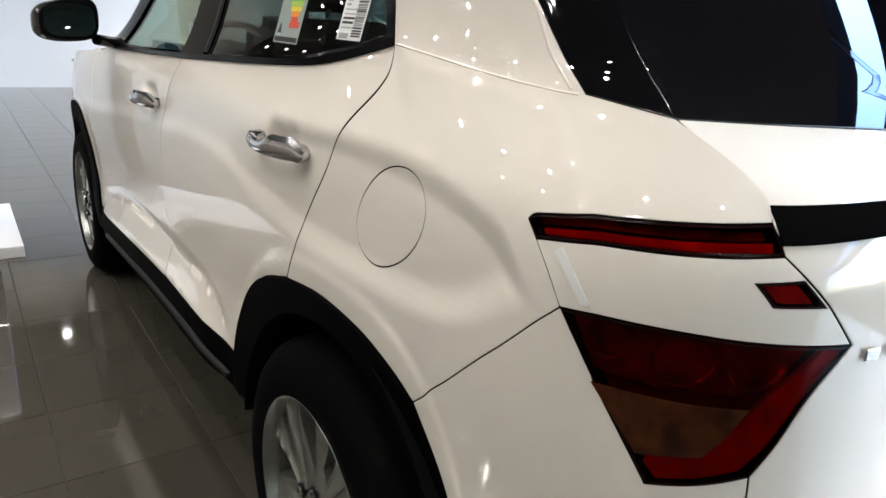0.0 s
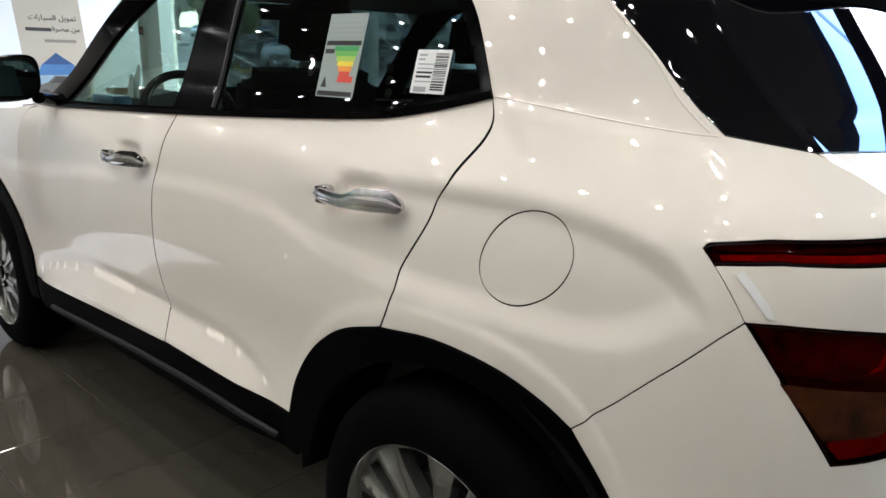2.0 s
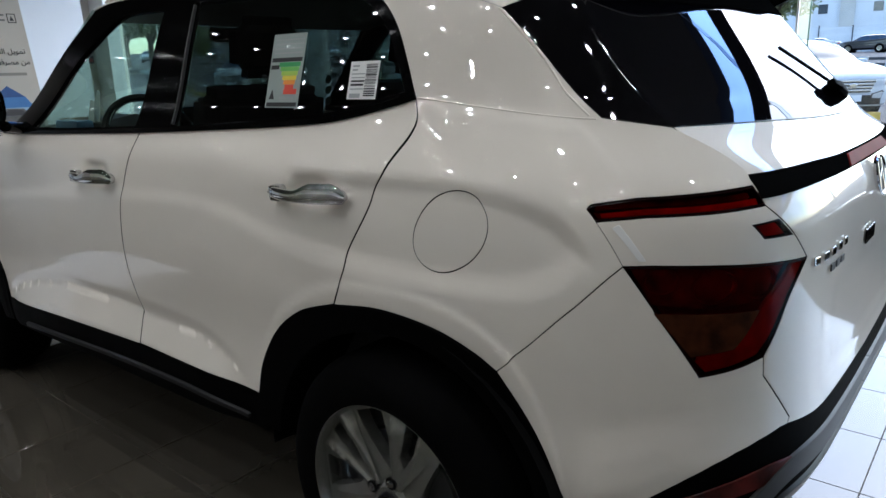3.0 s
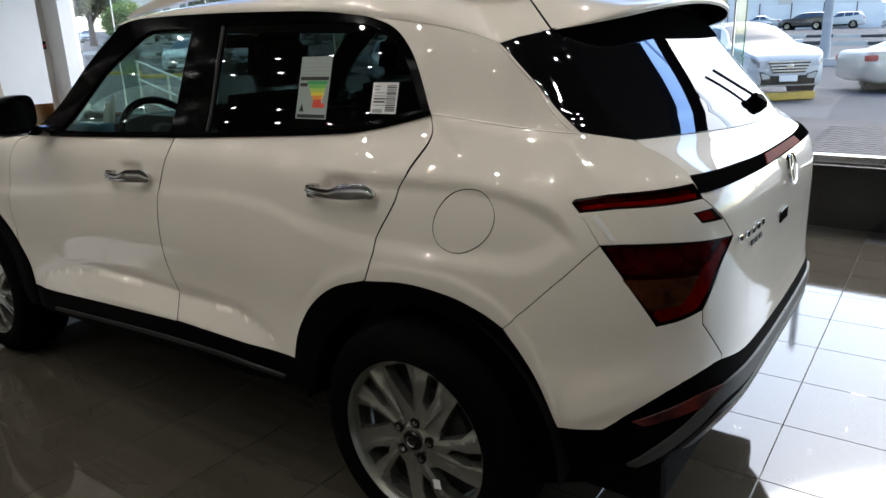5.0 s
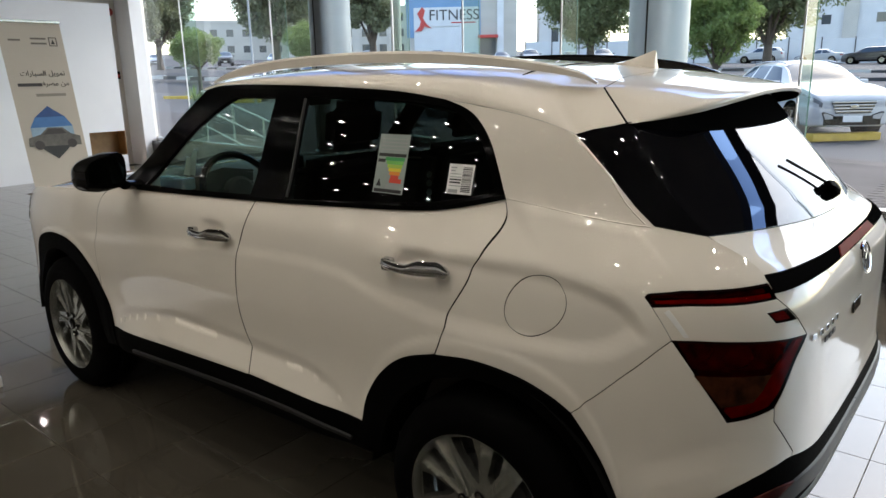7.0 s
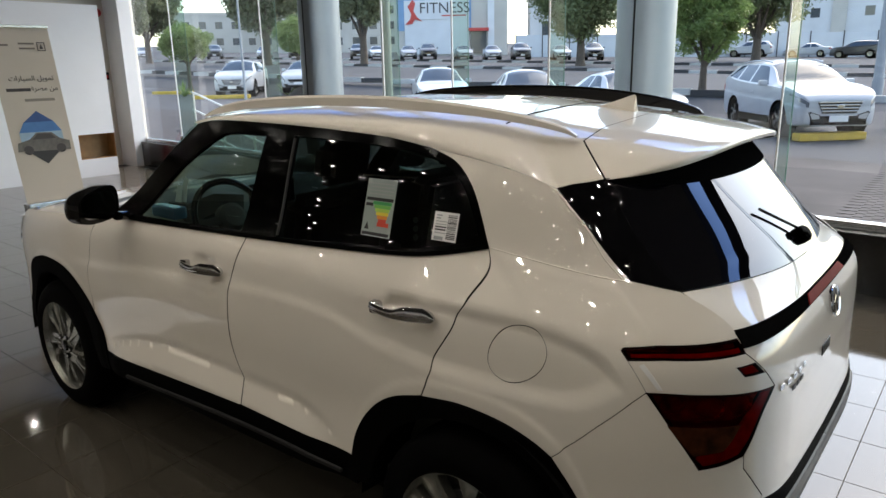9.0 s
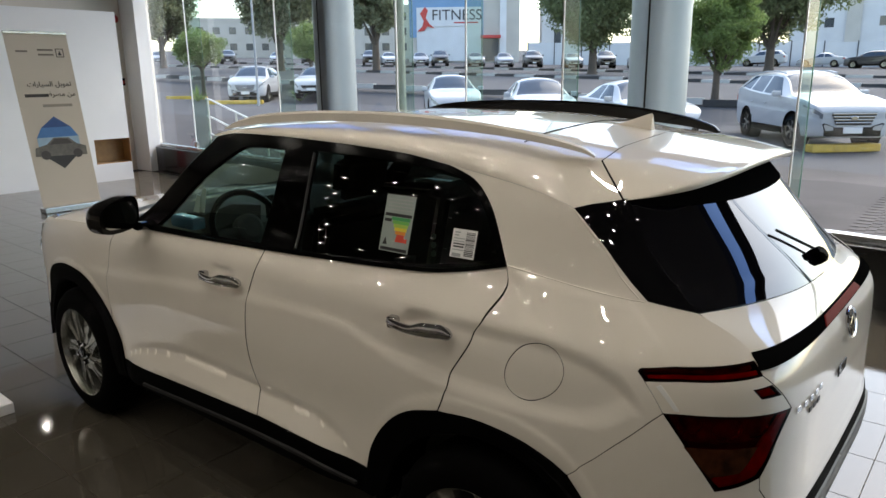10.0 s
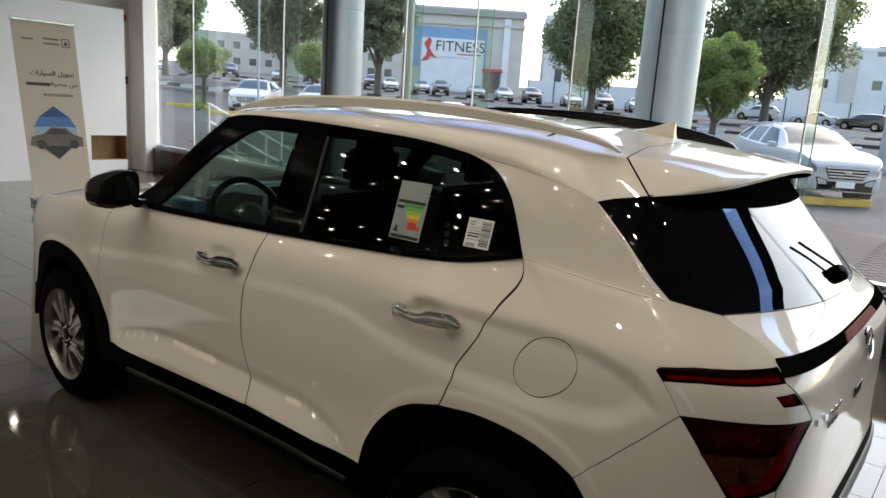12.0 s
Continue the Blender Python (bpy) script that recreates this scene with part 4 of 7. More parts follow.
# underside and wheel wells
bm = boxy(-1.95, 1.92, -0.60, 0.60, 0.20, 0.34, 0.03)
part("underbody", bm, SHADOW_GAP, car, "black underbody")
part("cabin_floor", boxy(-0.95, 1.35, -0.72, 0.72, 0.345, 0.40), CABIN, car)
for x in (-1.305, 1.305):
    for side in (-1, 1):
        m = Matrix.Translation((x, side * 0.80, 0.345)) @ Matrix.Rotation(radians(90 * side), 4, "X")
        well = lathe([(0.435, -0.035), (0.425, 0.10), (0.415, 0.26), (0.0, 0.27)], 40, m)
        bmesh.ops.bisect_plane(well, geom=well.verts[:] + well.edges[:] + well.faces[:], plane_co=(0, 0, 0.34), plane_no=(0, 0, 1), clear_inner=True)
        part("wheel_well", well, SHADOW_GAP, car)


# wheels
def wheel():
    """A wheel at the origin, its outer face towards -y."""
    w = new("wheel")
    face = Matrix.Rotation(radians(90), 4, "X")
    tread = [(0.236, 0.030), (0.270, 0.036), (0.300, 0.030), (0.322, 0.018), (0.337, 0.000), (0.344, -0.022), (0.345, -0.060), (0.3445, -0.064), (0.340, -0.066), (0.340, -0.072), (0.3445, -0.074), (0.345, -0.085), (0.345, -0.125), (0.3445, -0.130), (0.340, -0.132), (0.340, -0.138), (0.344, -0.141), (0.342, -0.160), (0.330, -0.185), (0.300, -0.200), (0.225, -0.195)]
    part("tyre", lathe(tread, 72, face), RUBBER, w, "black rubber tyre", smooth=True)
    rim = part("rim", lathe([(0.238, 0.026), (0.235, 0.030), (0.2315, 0.026), (0.227, 0.006), (0.216, -0.03), (0.207, -0.16)], 72, face), ALLOY, w, "silver alloy rim", smooth=True)
    part("brake_backing", lathe([(0.207, -0.05), (0.16, -0.052), (0.155, -0.03), (0.07, -0.028), (0.0, -0.02)], 40, face), ALLOY_DARK, w)
    def polar(pairs):
        return [(r * math.cos(radians(a)), r * math.sin(radians(a))) for r, a in pairs]

    def spoke_plate(turn):
        """A fifth of the wheel face with its ridges and two openings."""
        arc = polar([(0.2300, -36 + 6 * k) for k in range(13)] + [(0.050, 36 - 9 * k) for k in range(9)])
        holes = [polar([(0.088, 0), (0.100, 15), (0.150, 27), (0.219, 33), (0.222, 11), (0.165, 3)]), polar([(0.108, -21), (0.165, -24), (0.219, -20), (0.222, -9), (0.170, -11), (0.128, -11)])]
        rings = [spaced(arc, 0.009)] + [spaced(h, 0.009) for h in holes]
        gx, gy = (g.ravel() for g in np.meshgrid(np.arange(0, 0.23, 0.0065), np.arange(-0.14, 0.14, 0.0065)))
        ok = inside(rings[0], gx, gy)
        rim_pts = np.array([v for ring in rings for v in ring])
        for h in rings[1:]:
            ok &= ~inside(h, gx, gy)
        ok &= np.array([np.min((rim_pts[:, 0] - u) ** 2 + (rim_pts[:, 1] - w) ** 2) for u, w in zip(gx, gy)]) > 0.004**2
        pts, edges, start = [v for ring in rings for v in ring], [], 0
        for ring in rings:
            edges += [(start + k, start + (k + 1) % len(ring)) for k in range(len(ring))]
            start += len(ring)
        pts = [Vector(p) for p in pts] + [Vector(p) for p in zip(gx[ok], gy[ok])]
        v2, _, f2, _, _, _ = geometry.delaunay_2d_cdt(pts, edges, [list(range(len(rings[0])))], 1, 1e-6)
        cen = np.array([np.mean([tuple(v2[i]) for i in f], axis=0) for f in f2])
        bad = np.zeros(len(f2), bool)
        for h in rings[1:]:
            bad |= inside(h, cen[:, 0], cen[:, 1])

        def height(u, w):
            r, a = math.hypot(u, w), math.degrees(math.atan2(w, u))
            across = r * radians(a + 4 - 60 * (r - 0.12)) / 0.016
            other = r * radians(a + 29 - 50 * (r - 0.12)) / 0.020
            return 0.006 + 0.013 * math.exp(-abs(across)) + 0.010 * math.exp(-abs(other)) - 0.006 * float(step(0.17, 0.225, r))

        bm = bmesh.new()
        vs = [bm.verts.new((v.x, v.y, height(v.x, v.y))) for v in v2]
        for f, skip in zip(f2, bad):
            if not skip:
                bm.faces.new([vs[i] for i in f])
        loose = [v for v in bm.verts if not v.link_faces]
        bmesh.ops.delete(bm, geom=loose, context="VERTS")
        rim_edges = [e for e in bm.edges if len(e.link_faces) == 1]
        made = bmesh.ops.extrude_edge_only(bm, edges=rim_edges)["geom"]
        bmesh.ops.translate(bm, vec=(0, 0, -0.032), verts=[g for g in made if isinstance(g, bmesh.types.BMVert)])
        bmesh.ops.recalc_face_normals(bm, faces=bm.faces[:])
        bmesh.ops.transform(bm, matrix=turn, verts=bm.verts[:])
        return bm

    for k in range(5):
        turn = face @ Matrix.Rotation(2 * math.pi * k / 5 + 0.25, 4, "Z")
        part("spoke", spoke_plate(turn), ALLOY, rim, smooth=True)
        nut = turn @ Matrix.Translation((0.056, -0.006, 0.010))
        part("wheel_nut", lathe([(0.0105, 0.0), (0.0105, 0.012), (0.007, 0.016), (0.0, 0.017)], 6, nut), CHROME, rim)
        # raised black disc: the shade round the nut, painted
        part("nut_recess", lathe([(0.015, 0.0), (0.015, 0.0105), (0.0, 0.0105)], 14, nut), SHADOW_GAP, rim)
    part("hub_disc", lathe([(0.052, -0.01), (0.052, 0.010), (0.040, 0.018), (0.0, 0.018)], 30, face), ALLOY, rim)
    cap = part("hub_cap", lathe([(0.029, 0.01), (0.029, 0.024), (0.025, 0.028), (0.0, 0.029)], 28, face), GLOSS_BLACK, w, "black hub cap with a plain badge")
    part("cap_badge", lathe([(0.013, 0.0290), (0.016, 0.0305), (0.016, 0.0295), (0.0125, 0.0288)], 24, face, True), CHROME, cap)
    return w


for k, (x, side) in enumerate(((1.305, -1), (-1.305, -1), (1.305, 1), (-1.305, 1))):
    w = wheel() if k == 0 else copy_thing(w, Matrix.Identity(4))
    w.matrix_basis = Matrix.Translation((x, 0.835 * side, 0.345)) @ Matrix.Rotation(0 if side < 0 else math.pi, 4, "Z") @ Matrix.Rotation(0.3 * k, 4, "Y")
    w.parent = car


# door handles
def handle(q0, q1, z, door, side=1):
    pts, heights = [], []
    n = 30
    a, b = at_plan(q0, z + 0.004), at_plan(q1, z + 0.008)
    out = (a.to_3x3() @ Vector((0, 0, 1)) + b.to_3x3() @ Vector((0, 0, 1)) + Vector((0, -1, 0))).normalized()
    for k in range(n + 1):
        s = k / n
        bow = 0.010 + 0.030 * math.sin(math.pi * min(max(s, 0.02), 0.98)) ** 0.55
        pts.append(a.translation.lerp(b.translation, s) + out * bow + Vector((0, 0, -0.004 * math.sin(math.pi * s))))

    def shape(s):
        h = 0.0140 * step(-0.02, 0.06, s) + 0.0085 * step(0.36, 0.68, s)
        h = float(h) * math.sqrt(max(0.05, 1 - max(0.0, (s - 0.86) / 0.145) ** 2))
        d = 0.0115 * (0.6 + 0.4 * math.sqrt(max(0.0, 1 - max(0.0, (s - 0.86) / 0.145) ** 2)))
        up = 0.0085 * float(step(0.36, 0.68, s)) * (1 - float(step(0.86, 1.0, s)))
        return [(d * math.cos(a), up + h * math.copysign(abs(math.sin(a)) ** 0.8, math.sin(a))) for a in (2 * math.pi * (k + 0.5) / 14 for k in range(14))]

    grip = sweep(pts, shape)
    m0, m1 = at_plan(q0 + 0.014, z + 0.002), at_plan(q1 - 0.045, z + 0.006)
    post = boxy(-0.018, 0.018, -0.019, 0.019, -0.02, 0.026, 0.009, m0, 3)
    end = lathe([(0.016, -0.02), (0.016, 0.014), (0.012, 0.020), (0.0, 0.022)], 20, m1 @ Matrix.Diagonal((1.9, 1.0, 1.0, 1.0)))
    bm = merge(grip, post, end)
    if side < 0:
        bmesh.ops.scale(bm, vec=(1, -1, 1), verts=bm.verts[:])
        bmesh.ops.reverse_faces(bm, faces=bm.faces[:])
    part("door_handle", bm, CHROME, door, "chrome door handle", smooth=True)


for k, side in enumerate((1, -1)):
    handle(0.968, 1.232, 1.012, rear_door[k], side)
    handle(-0.078, 0.185, 0.982, front_door[k], side)


# door mirrors
def door_mirror(side, door):
    def place(bm):
        if side > 0:
            bmesh.ops.scale(bm, vec=(1, -1, 1), verts=bm.verts[:])
            bmesh.ops.reverse_faces(bm, faces=bm.faces[:])
        return bm

    turn = Matrix.Translation((-0.475, -0.965, 1.196)) @ Matrix.Rotation(radians(16), 4, "Z")
    shell = bmesh.new()
    bmesh.ops.create_uvsphere(shell, u_segments=28, v_segments=18, radius=1)
    for v in shell.verts:
        x, y, z = v.co
        f = 1.0 / max(1e-6, (abs(y) ** 3.2 + abs(z) ** 3.2 + abs(x) ** 3.2) ** (1 / 3.2))
        x, y, z = x * f, y * f, z * f
        v.co = Vector((min(x * 0.085, 0.030) - 0.01, y * 0.102, z * (0.070 + 0.008 * y) + 0.012 * y))
    bmesh.ops.transform(shell, matrix=turn, verts=shell.verts[:])
    body = part("door_mirror", place(shell), GLOSS_BLACK, door, "gloss black door mirror", smooth=True)
    oval = [(0.086 * math.copysign(abs(math.cos(a)) ** 0.6, math.cos(a)), 0.054 * math.copysign(abs(math.sin(a)) ** 0.6, math.sin(a))) for a in np.linspace(0, 2 * math.pi, 36, endpoint=False)]
    face = turn @ Matrix.Translation((0.0215, 0, 0.002)) @ Matrix(((0, 0, 1, 0), (1, 0, 0, 0), (0, 1, 0, 0), (0, 0, 0, 1)))
    part("mirror_glass", place(prism(oval, -0.002, 0.0, face)), MIRROR, body, "mirror glass")
    part("mirror_arm", place(sweep([(-0.49, -0.875, 1.135), (-0.52, -0.82, 1.125), (-0.55, -0.77, 1.125)], ring_profile(0.028, 12, 0.7))), GLOSS_BLACK, body, smooth=True)


door_mirror(-1, front_door[0]), door_mirror(1, front_door[1])

# badges, wiper, plate screws
em = at_plan(CORNER - 0.005, 1.022, 0.004)
badge = part("tail_badge", lathe([(0.044, 0.0), (0.047, 0.006), (0.044, 0.009), (0.039, 0.006)], 36, em @ Matrix.Diagonal((1.28, 1, 1, 1)), True), CHROME, tailgate, "chrome oval badge", smooth=True)
part("badge_bar", merge(boxy(-0.026, -0.015, -0.036, 0.036, 0.0, 0.007, 0.002, em @ Matrix.Shear("XZ", 4, (0, 0))), boxy(0.015, 0.026, -0.036, 0.036, 0.0, 0.007, 0.002, em), boxy(-0.02, 0.02, -0.006, 0.006, 0.0, 0.007, 0.002, em @ Matrix.Rotation(0.45, 4, "Z"))), CHROME, badge)
for k in range(5):
    part("badge_bar", boxy(-0.012, 0.012, -0.0075, 0.0075, 0.0, 0.003, 0.002, at_plan(2.365 + 0.043 * k, 0.938 + 0.001 * k, 0.002)), CHROME, tailgate, "chrome lettering shown as bars")
for k in range(3):
    part("badge_bar", boxy(-0.012, 0.012, -0.007, 0.007, 0.0, 0.003, 0.002, at_plan(2.45 + 0.034 * k, 0.910 + 0.001 * k, 0.002)), GREY_TRIM, tailgate, "grey lettering shown as bars")
for k in range(4):
    part("badge_bar", boxy(-0.010, 0.010, -0.016, 0.016, 0.0, 0.004, 0.002, at_plan(CORNER - 0.115 + 0.026 * k, 0.905, 0.002)), GLOSS_BLACK, tailgate, "black lettering shown as bars")
wm = at_plan(CORNER + 0.03, 1.198, 0.004)
wiper = part("rear_wiper", merge(lathe([(0.027, -0.004), (0.025, 0.016), (0.016, 0.024), (0.0, 0.025)], 20, wm), boxy(-0.045, 0.022, -0.010, 0.012, 0.004, 0.024, 0.007, wm @ Matrix.Rotation(radians(-24), 4, "Z"))), PLASTIC, tailgate, "black rear wiper", smooth=True)
arm = [tuple(plan(np.array([CORNER + 0.02 - 0.20 * s]), np.array([1.212 + 0.085 * s]))[0] + np.array([0.016 - 0.008 * s, 0, 0.006])) for s in np.linspace(0, 1, 8)]
part("wiper_blade", sweep(arm, [(0.003, -0.003), (0.003, 0.003), (-0.003, 0.003), (-0.003, -0.003)], up=tuple(wm.to_3x3() @ Vector((0, 0, 1)))), PLASTIC, wiper)

# cabin
for k, inner in enumerate((-1, 1)):
    me = skin([(-0.80, 0.46), (-0.76, 1.085), (0.30, 1.118), (1.30, 1.175), (1.10, 0.80), (0.84, 0.46)], gap=0, raise_=-0.05, fine=0.05, flange=0)
    part("door_trim", me if inner < 0 else mirrored(me), CABIN, car, "dark grey door trim")


def seat_mesh(w, d, h, lean, m, round_=0.045):
    bm = bmesh.new()
    add_box(bm, -d / 2, d / 2, -w / 2, w / 2, 0, h)
    bmesh.ops.subdivide_edges(bm, edges=bm.edges[:], cuts=2, use_grid_fill=True)
    bmesh.ops.bevel(bm, geom=[e for e in bm.edges if e.calc_face_angle(0) > 1], offset=round_, segments=3, affect="EDGES")
    bmesh.ops.transform(bm, matrix=m @ Matrix.Rotation(lean, 4, "Y"), verts=bm.verts[:])
    return bm


def seat(x, y, w=0.50):
    s = new("front_seat")
    s.parent = car
    s["label"] = "charcoal cloth front seat"
    part("cushion", seat_mesh(w, 0.52, 0.16, -0.06, Matrix.Translation((x - 0.25, y, 0.60))), SEAT_CLOTH, s, smooth=True)
    part("backrest", seat_mesh(w * 0.96, 0.15, 0.56, 0.22, Matrix.Translation((x, y, 0.70))), SEAT_CLOTH, s, smooth=True)
    part("headrest", seat_mesh(0.26, 0.10, 0.19, 0.18, Matrix.Translation((x + 0.14, y, 1.275))), SEAT_CLOTH, s, smooth=True)
    part("seat_base", boxy(x - 0.46, x, y - 0.2, y + 0.2, 0.40, 0.61), CABIN, s)


seat(0.20, -0.36), seat(0.20, 0.36)
bench = part("rear_bench", seat_mesh(1.26, 0.50, 0.16, -0.06, Matrix.Translation((0.86, 0, 0.62))), SEAT_CLOTH, car, "charcoal cloth rear bench", smooth=True)
part("backrest", seat_mesh(1.26, 0.15, 0.56, 0.26, Matrix.Translation((1.10, 0, 0.70))), SEAT_CLOTH, bench, smooth=True)
for y in (-0.40, 0.0, 0.40):
    part("headrest", seat_mesh(0.24, 0.09, 0.15, 0.2, Matrix.Translation((1.25, y, 1.24))), SEAT_CLOTH, bench, smooth=True)
part("bench_base", boxy(0.60, 1.30, -0.62, 0.62, 0.40, 0.63), CABIN, bench)
part("parcel_shelf", boxy(1.34, 1.84, -0.60, 0.60, 1.08, 1.11, 0.01), CABIN, car, "dark parcel shelf")
dash = part("dashboard", sweep([(-0.76, -0.70, 1.01), (-0.78, -0.35, 1.04), (-0.80, 0.0, 1.04), (-0.78, 0.35, 1.04), (-0.76, 0.70, 1.01)], [(0.22, -0.32), (0.20, -0.02), (0.12, 0.055), (-0.10, 0.075), (-0.40, 0.06), (-0.42, -0.32)], up=(0, 0, 1)), material("grey_green_dash_plastic", (0.07, 0.078, 0.074), 0.55, 0, 0, 0.1, 12, 0.2, 700), car, "dark grey dashboard", smooth=True)
part("instrument_hood", sweep([(-0.60, -0.52, 1.09), (-0.62, -0.36, 1.115), (-0.60, -0.20, 1.09)], [(0.06, -0.06), (0.05, 0.03), (-0.08, 0.03), (-0.10, -0.06)]), CABIN, dash, smooth=True)
part("display", boxy(-0.575, -0.555, -0.16, 0.12, 1.04, 1.16, 0.006), GLOSS_BLACK, dash, "black touch screen")
SCREEN = material("blue_film", (0.22, 0.40, 0.62), 0.15, 0, 0.5, 0.1, 20)
part("protective_film", boxy(-0.60, -0.41, -0.665, -0.60, 1.085, 1.140, 0.012), SCREEN, dash, "blue protective film on the dash end")
SHEET = Matrix(((1, 0, 0, 0), (0, 0, -1, -0.5), (0, 1, 0, 0), (0, 0, 0, 1)))
part("delivery_paper", prism([(-0.680, 1.105), (-0.590, 1.095), (-0.545, 1.238), (-0.562, 1.246), (-0.625, 1.175)], -0.001, 0.001, SHEET), PAPER, dash, "white paper standing on the dashboard")
part("delivery_paper", prism([(-0.670, 1.100), (-0.610, 1.095), (-0.585, 1.205), (-0.612, 1.210)], 0.010, 0.012, SHEET), PAPER, dash)
sw = Matrix.Translation((-0.42, -0.37, 1.045)) @ Matrix.Rotation(radians(64), 4, "Y")
steer = part("steering_wheel", lathe([(0.185 + 0.016 * math.cos(a), 0.016 * math.sin(a)) for a in np.linspace(0, 2 * math.pi, 10, endpoint=False)], 44, sw, True), GLOSS_BLACK, car, "black steering wheel", smooth=True)
part("steering_hub", merge(lathe([(0.075, -0.02), (0.070, 0.02), (0.05, 0.03), (0, 0.032)], 24, sw), boxy(-0.018, 0.018, -0.18, 0.18, -0.012, 0.010, 0.005, sw), boxy(0.0, 0.18, -0.02, 0.02, -0.012, 0.010, 0.005, sw)), CABIN, steer)
part("rear_view_mirror", boxy(-0.34, -0.31, -0.12, 0.12, 1.42, 1.48, 0.01), GLOSS_BLACK, car, "black rear-view mirror")


# window labels
# white paper with the tinted glass's dimming put into its colour
DIM_PAPER = material("label_paper_dimmed_by_glass", (0.30, 0.35, 0.32), 0.5, 0, 0, 0.03, 20)


def label_frame(q, z):
    return at_plan(q, z, -0.013)


def sticker(name, q, z, w, h, lean, label, out=-0.013):
    m = at_plan(q, z, out) @ Matrix.Rotation(radians(lean), 4, "Z")
    base = part(name, boxy(-w / 2, w / 2, -h / 2, h / 2, -0.0008, 0.0, 0, m), DIM_PAPER if name == "energy_label" else PAPER, rear_door[0], label)
    return m, base


BANDS = [material("label_green_dark", (0.05, 0.32, 0.10), 0.6, vary=0), material("label_green", (0.16, 0.48, 0.10), 0.6, vary=0), material("label_lime", (0.40, 0.60, 0.10), 0.6, vary=0), material("label_yellow", (0.78, 0.62, 0.06), 0.6, vary=0), material("label_orange", (0.80, 0.28, 0.04), 0.6, vary=0), material("label_red", (0.66, 0.07, 0.04), 0.6, vary=0)]
m, energy = sticker("energy_label", 1.031, 1.290, 0.122, 0.182, 0, "white energy label with coloured bands", -0.004)
part("label_bar", boxy(-0.056, 0.056, 0.022, 0.032, 0, 0.0004, 0, m), INK, energy)
part("label_bar", boxy(-0.056, 0.056, -0.088, -0.078, 0, 0.0004, 0, m), INK, energy)
part("label_bar", boxy(-0.056, -0.026, 0.004, 0.014, 0, 0.0004, 0, m), INK, energy)
for k, band in enumerate(BANDS):
    part("label_band", boxy(-0.026 + 0.006 * k, 0.052 - 0.003 * k, 0.010 - 0.011 * k, 0.0205 - 0.011 * k, 0, 0.0004, 0, m), band, energy)
part("label_band", boxy(0.002, 0.050, -0.058, -0.045, 0, 0.0004, 0, m), BANDS[5], energy)
GREY_INK = material("grey_print", (0.35, 0.37, 0.36), 0.6, vary=0)
for k in range(4):
    part("label_line", boxy(-0.052, 0.052, 0.042 + 0.011 * k, 0.045 + 0.011 * k, 0, 0.0003, 0, m), GREY_INK, energy)
for k in range(3):
    part("label_line", boxy(-0.012, 0.040, -0.066 - 0.004 * k, -0.064 - 0.004 * k, 0, 0.0003, 0, m), GREY_INK, energy)
part("label_mark", prism([(-0.050, -0.070), (-0.030, -0.070), (-0.040, -0.046)], 0, 0.0004, m), INK, energy)
m, code = sticker("barcode_label", 1.347, 1.263, 0.086, 0.085, 0, "white barcode label with printed lines", -0.003)
random.seed(5)
z = -0.036
while z < 0.036:
    h = random.choice((0.0012, 0.0018, 0.003))
    part("barcode_bar", boxy(0.006, 0.038, z, z + h, 0, 0.0004, 0, m), INK, code)
    z += h + random.choice((0.0012, 0.0018, 0.0025))
for k, (w, h) in enumerate(((0.020, 0.004), (0.016, 0.004), (0.040, 0.0025), (0.040, 0.0025), (0.040, 0.004), (0.038, 0.0045), (0.040, 0.0025))):
    part("label_line", boxy(-0.036, -0.036 + w, 0.030 - 0.0085 * k, 0.030 - 0.0085 * k + h, 0, 0.0003, 0, m), INK if k in (4, 5) else GREY_INK, code)
part("label_line", boxy(-0.036, -0.004, -0.040, -0.030, 0, 0.0003, 0, m), GREY_INK, code)
for k in range(3):
    part("warning_dot", lathe([(0.010, 0.0), (0.010, 0.0006), (0.0, 0.0007)], 18, label_frame(1.200 - 0.006 * (2 - k), 1.222 + 0.024 * k)), material("pale_green_dot", (0.35, 0.45, 0.40), 0.5), rear_door[0], "pale round sticker")
part("tyre_sticker", boxy(-0.012, 0.012, -0.014, 0.014, 0, 0.0006, 0, Matrix.Translation((1.385, -0.858, 0.235)) @ Matrix.Rotation(radians(90), 4, "X") @ Matrix.Rotation(0.2, 4, "Z")), PAPER, car, "small white sticker on the wheel")


# ---- the showroom ----
TILE = material("polished_tile", (0.058, 0.051, 0.039), 0.055, 0, 0.0, 0.08, 3.0, rough_vary=0.012, per_piece=0.05, ior=1.8)
GROUT = material("tile_grout", (0.030, 0.027, 0.024), 0.7)
WHITE_WALL = material("white_wall_paint", (0.80, 0.80, 0.80), 0.6, 0, 0, 0.025, 1.5, 0.1, 300)
BEIGE_WALL = material("beige_wall_paint", (0.62, 0.57, 0.50), 0.7, 0, 0, 0.04, 1.5, 0.1, 300)
CEILING = material("dark_ceiling", (0.075, 0.070, 0.060), 0.8, 0, 0, 0.04, 1.0)
STONE = material("black_granite", (0.012, 0.012, 0.012), 0.18, 0, 0.2, 0.4, 60)
STEEL = material("brushed_steel", (0.55, 0.55, 0.55), 0.25, 1.0, 0, 0.05, 40)
PANE = glass("clear_window_glass", (0.90, 0.95, 0.93), 1.55)
GLASS_EDGE = material("green_glass_edge", (0.10, 0.20, 0.16), 0.15, 0, 0.3, 0.1, 10)
COLUMN = material("grey_blue_column_cladding", (0.27, 0.31, 0.34), 0.42, 0.25, 0.0, 0.05, 3)
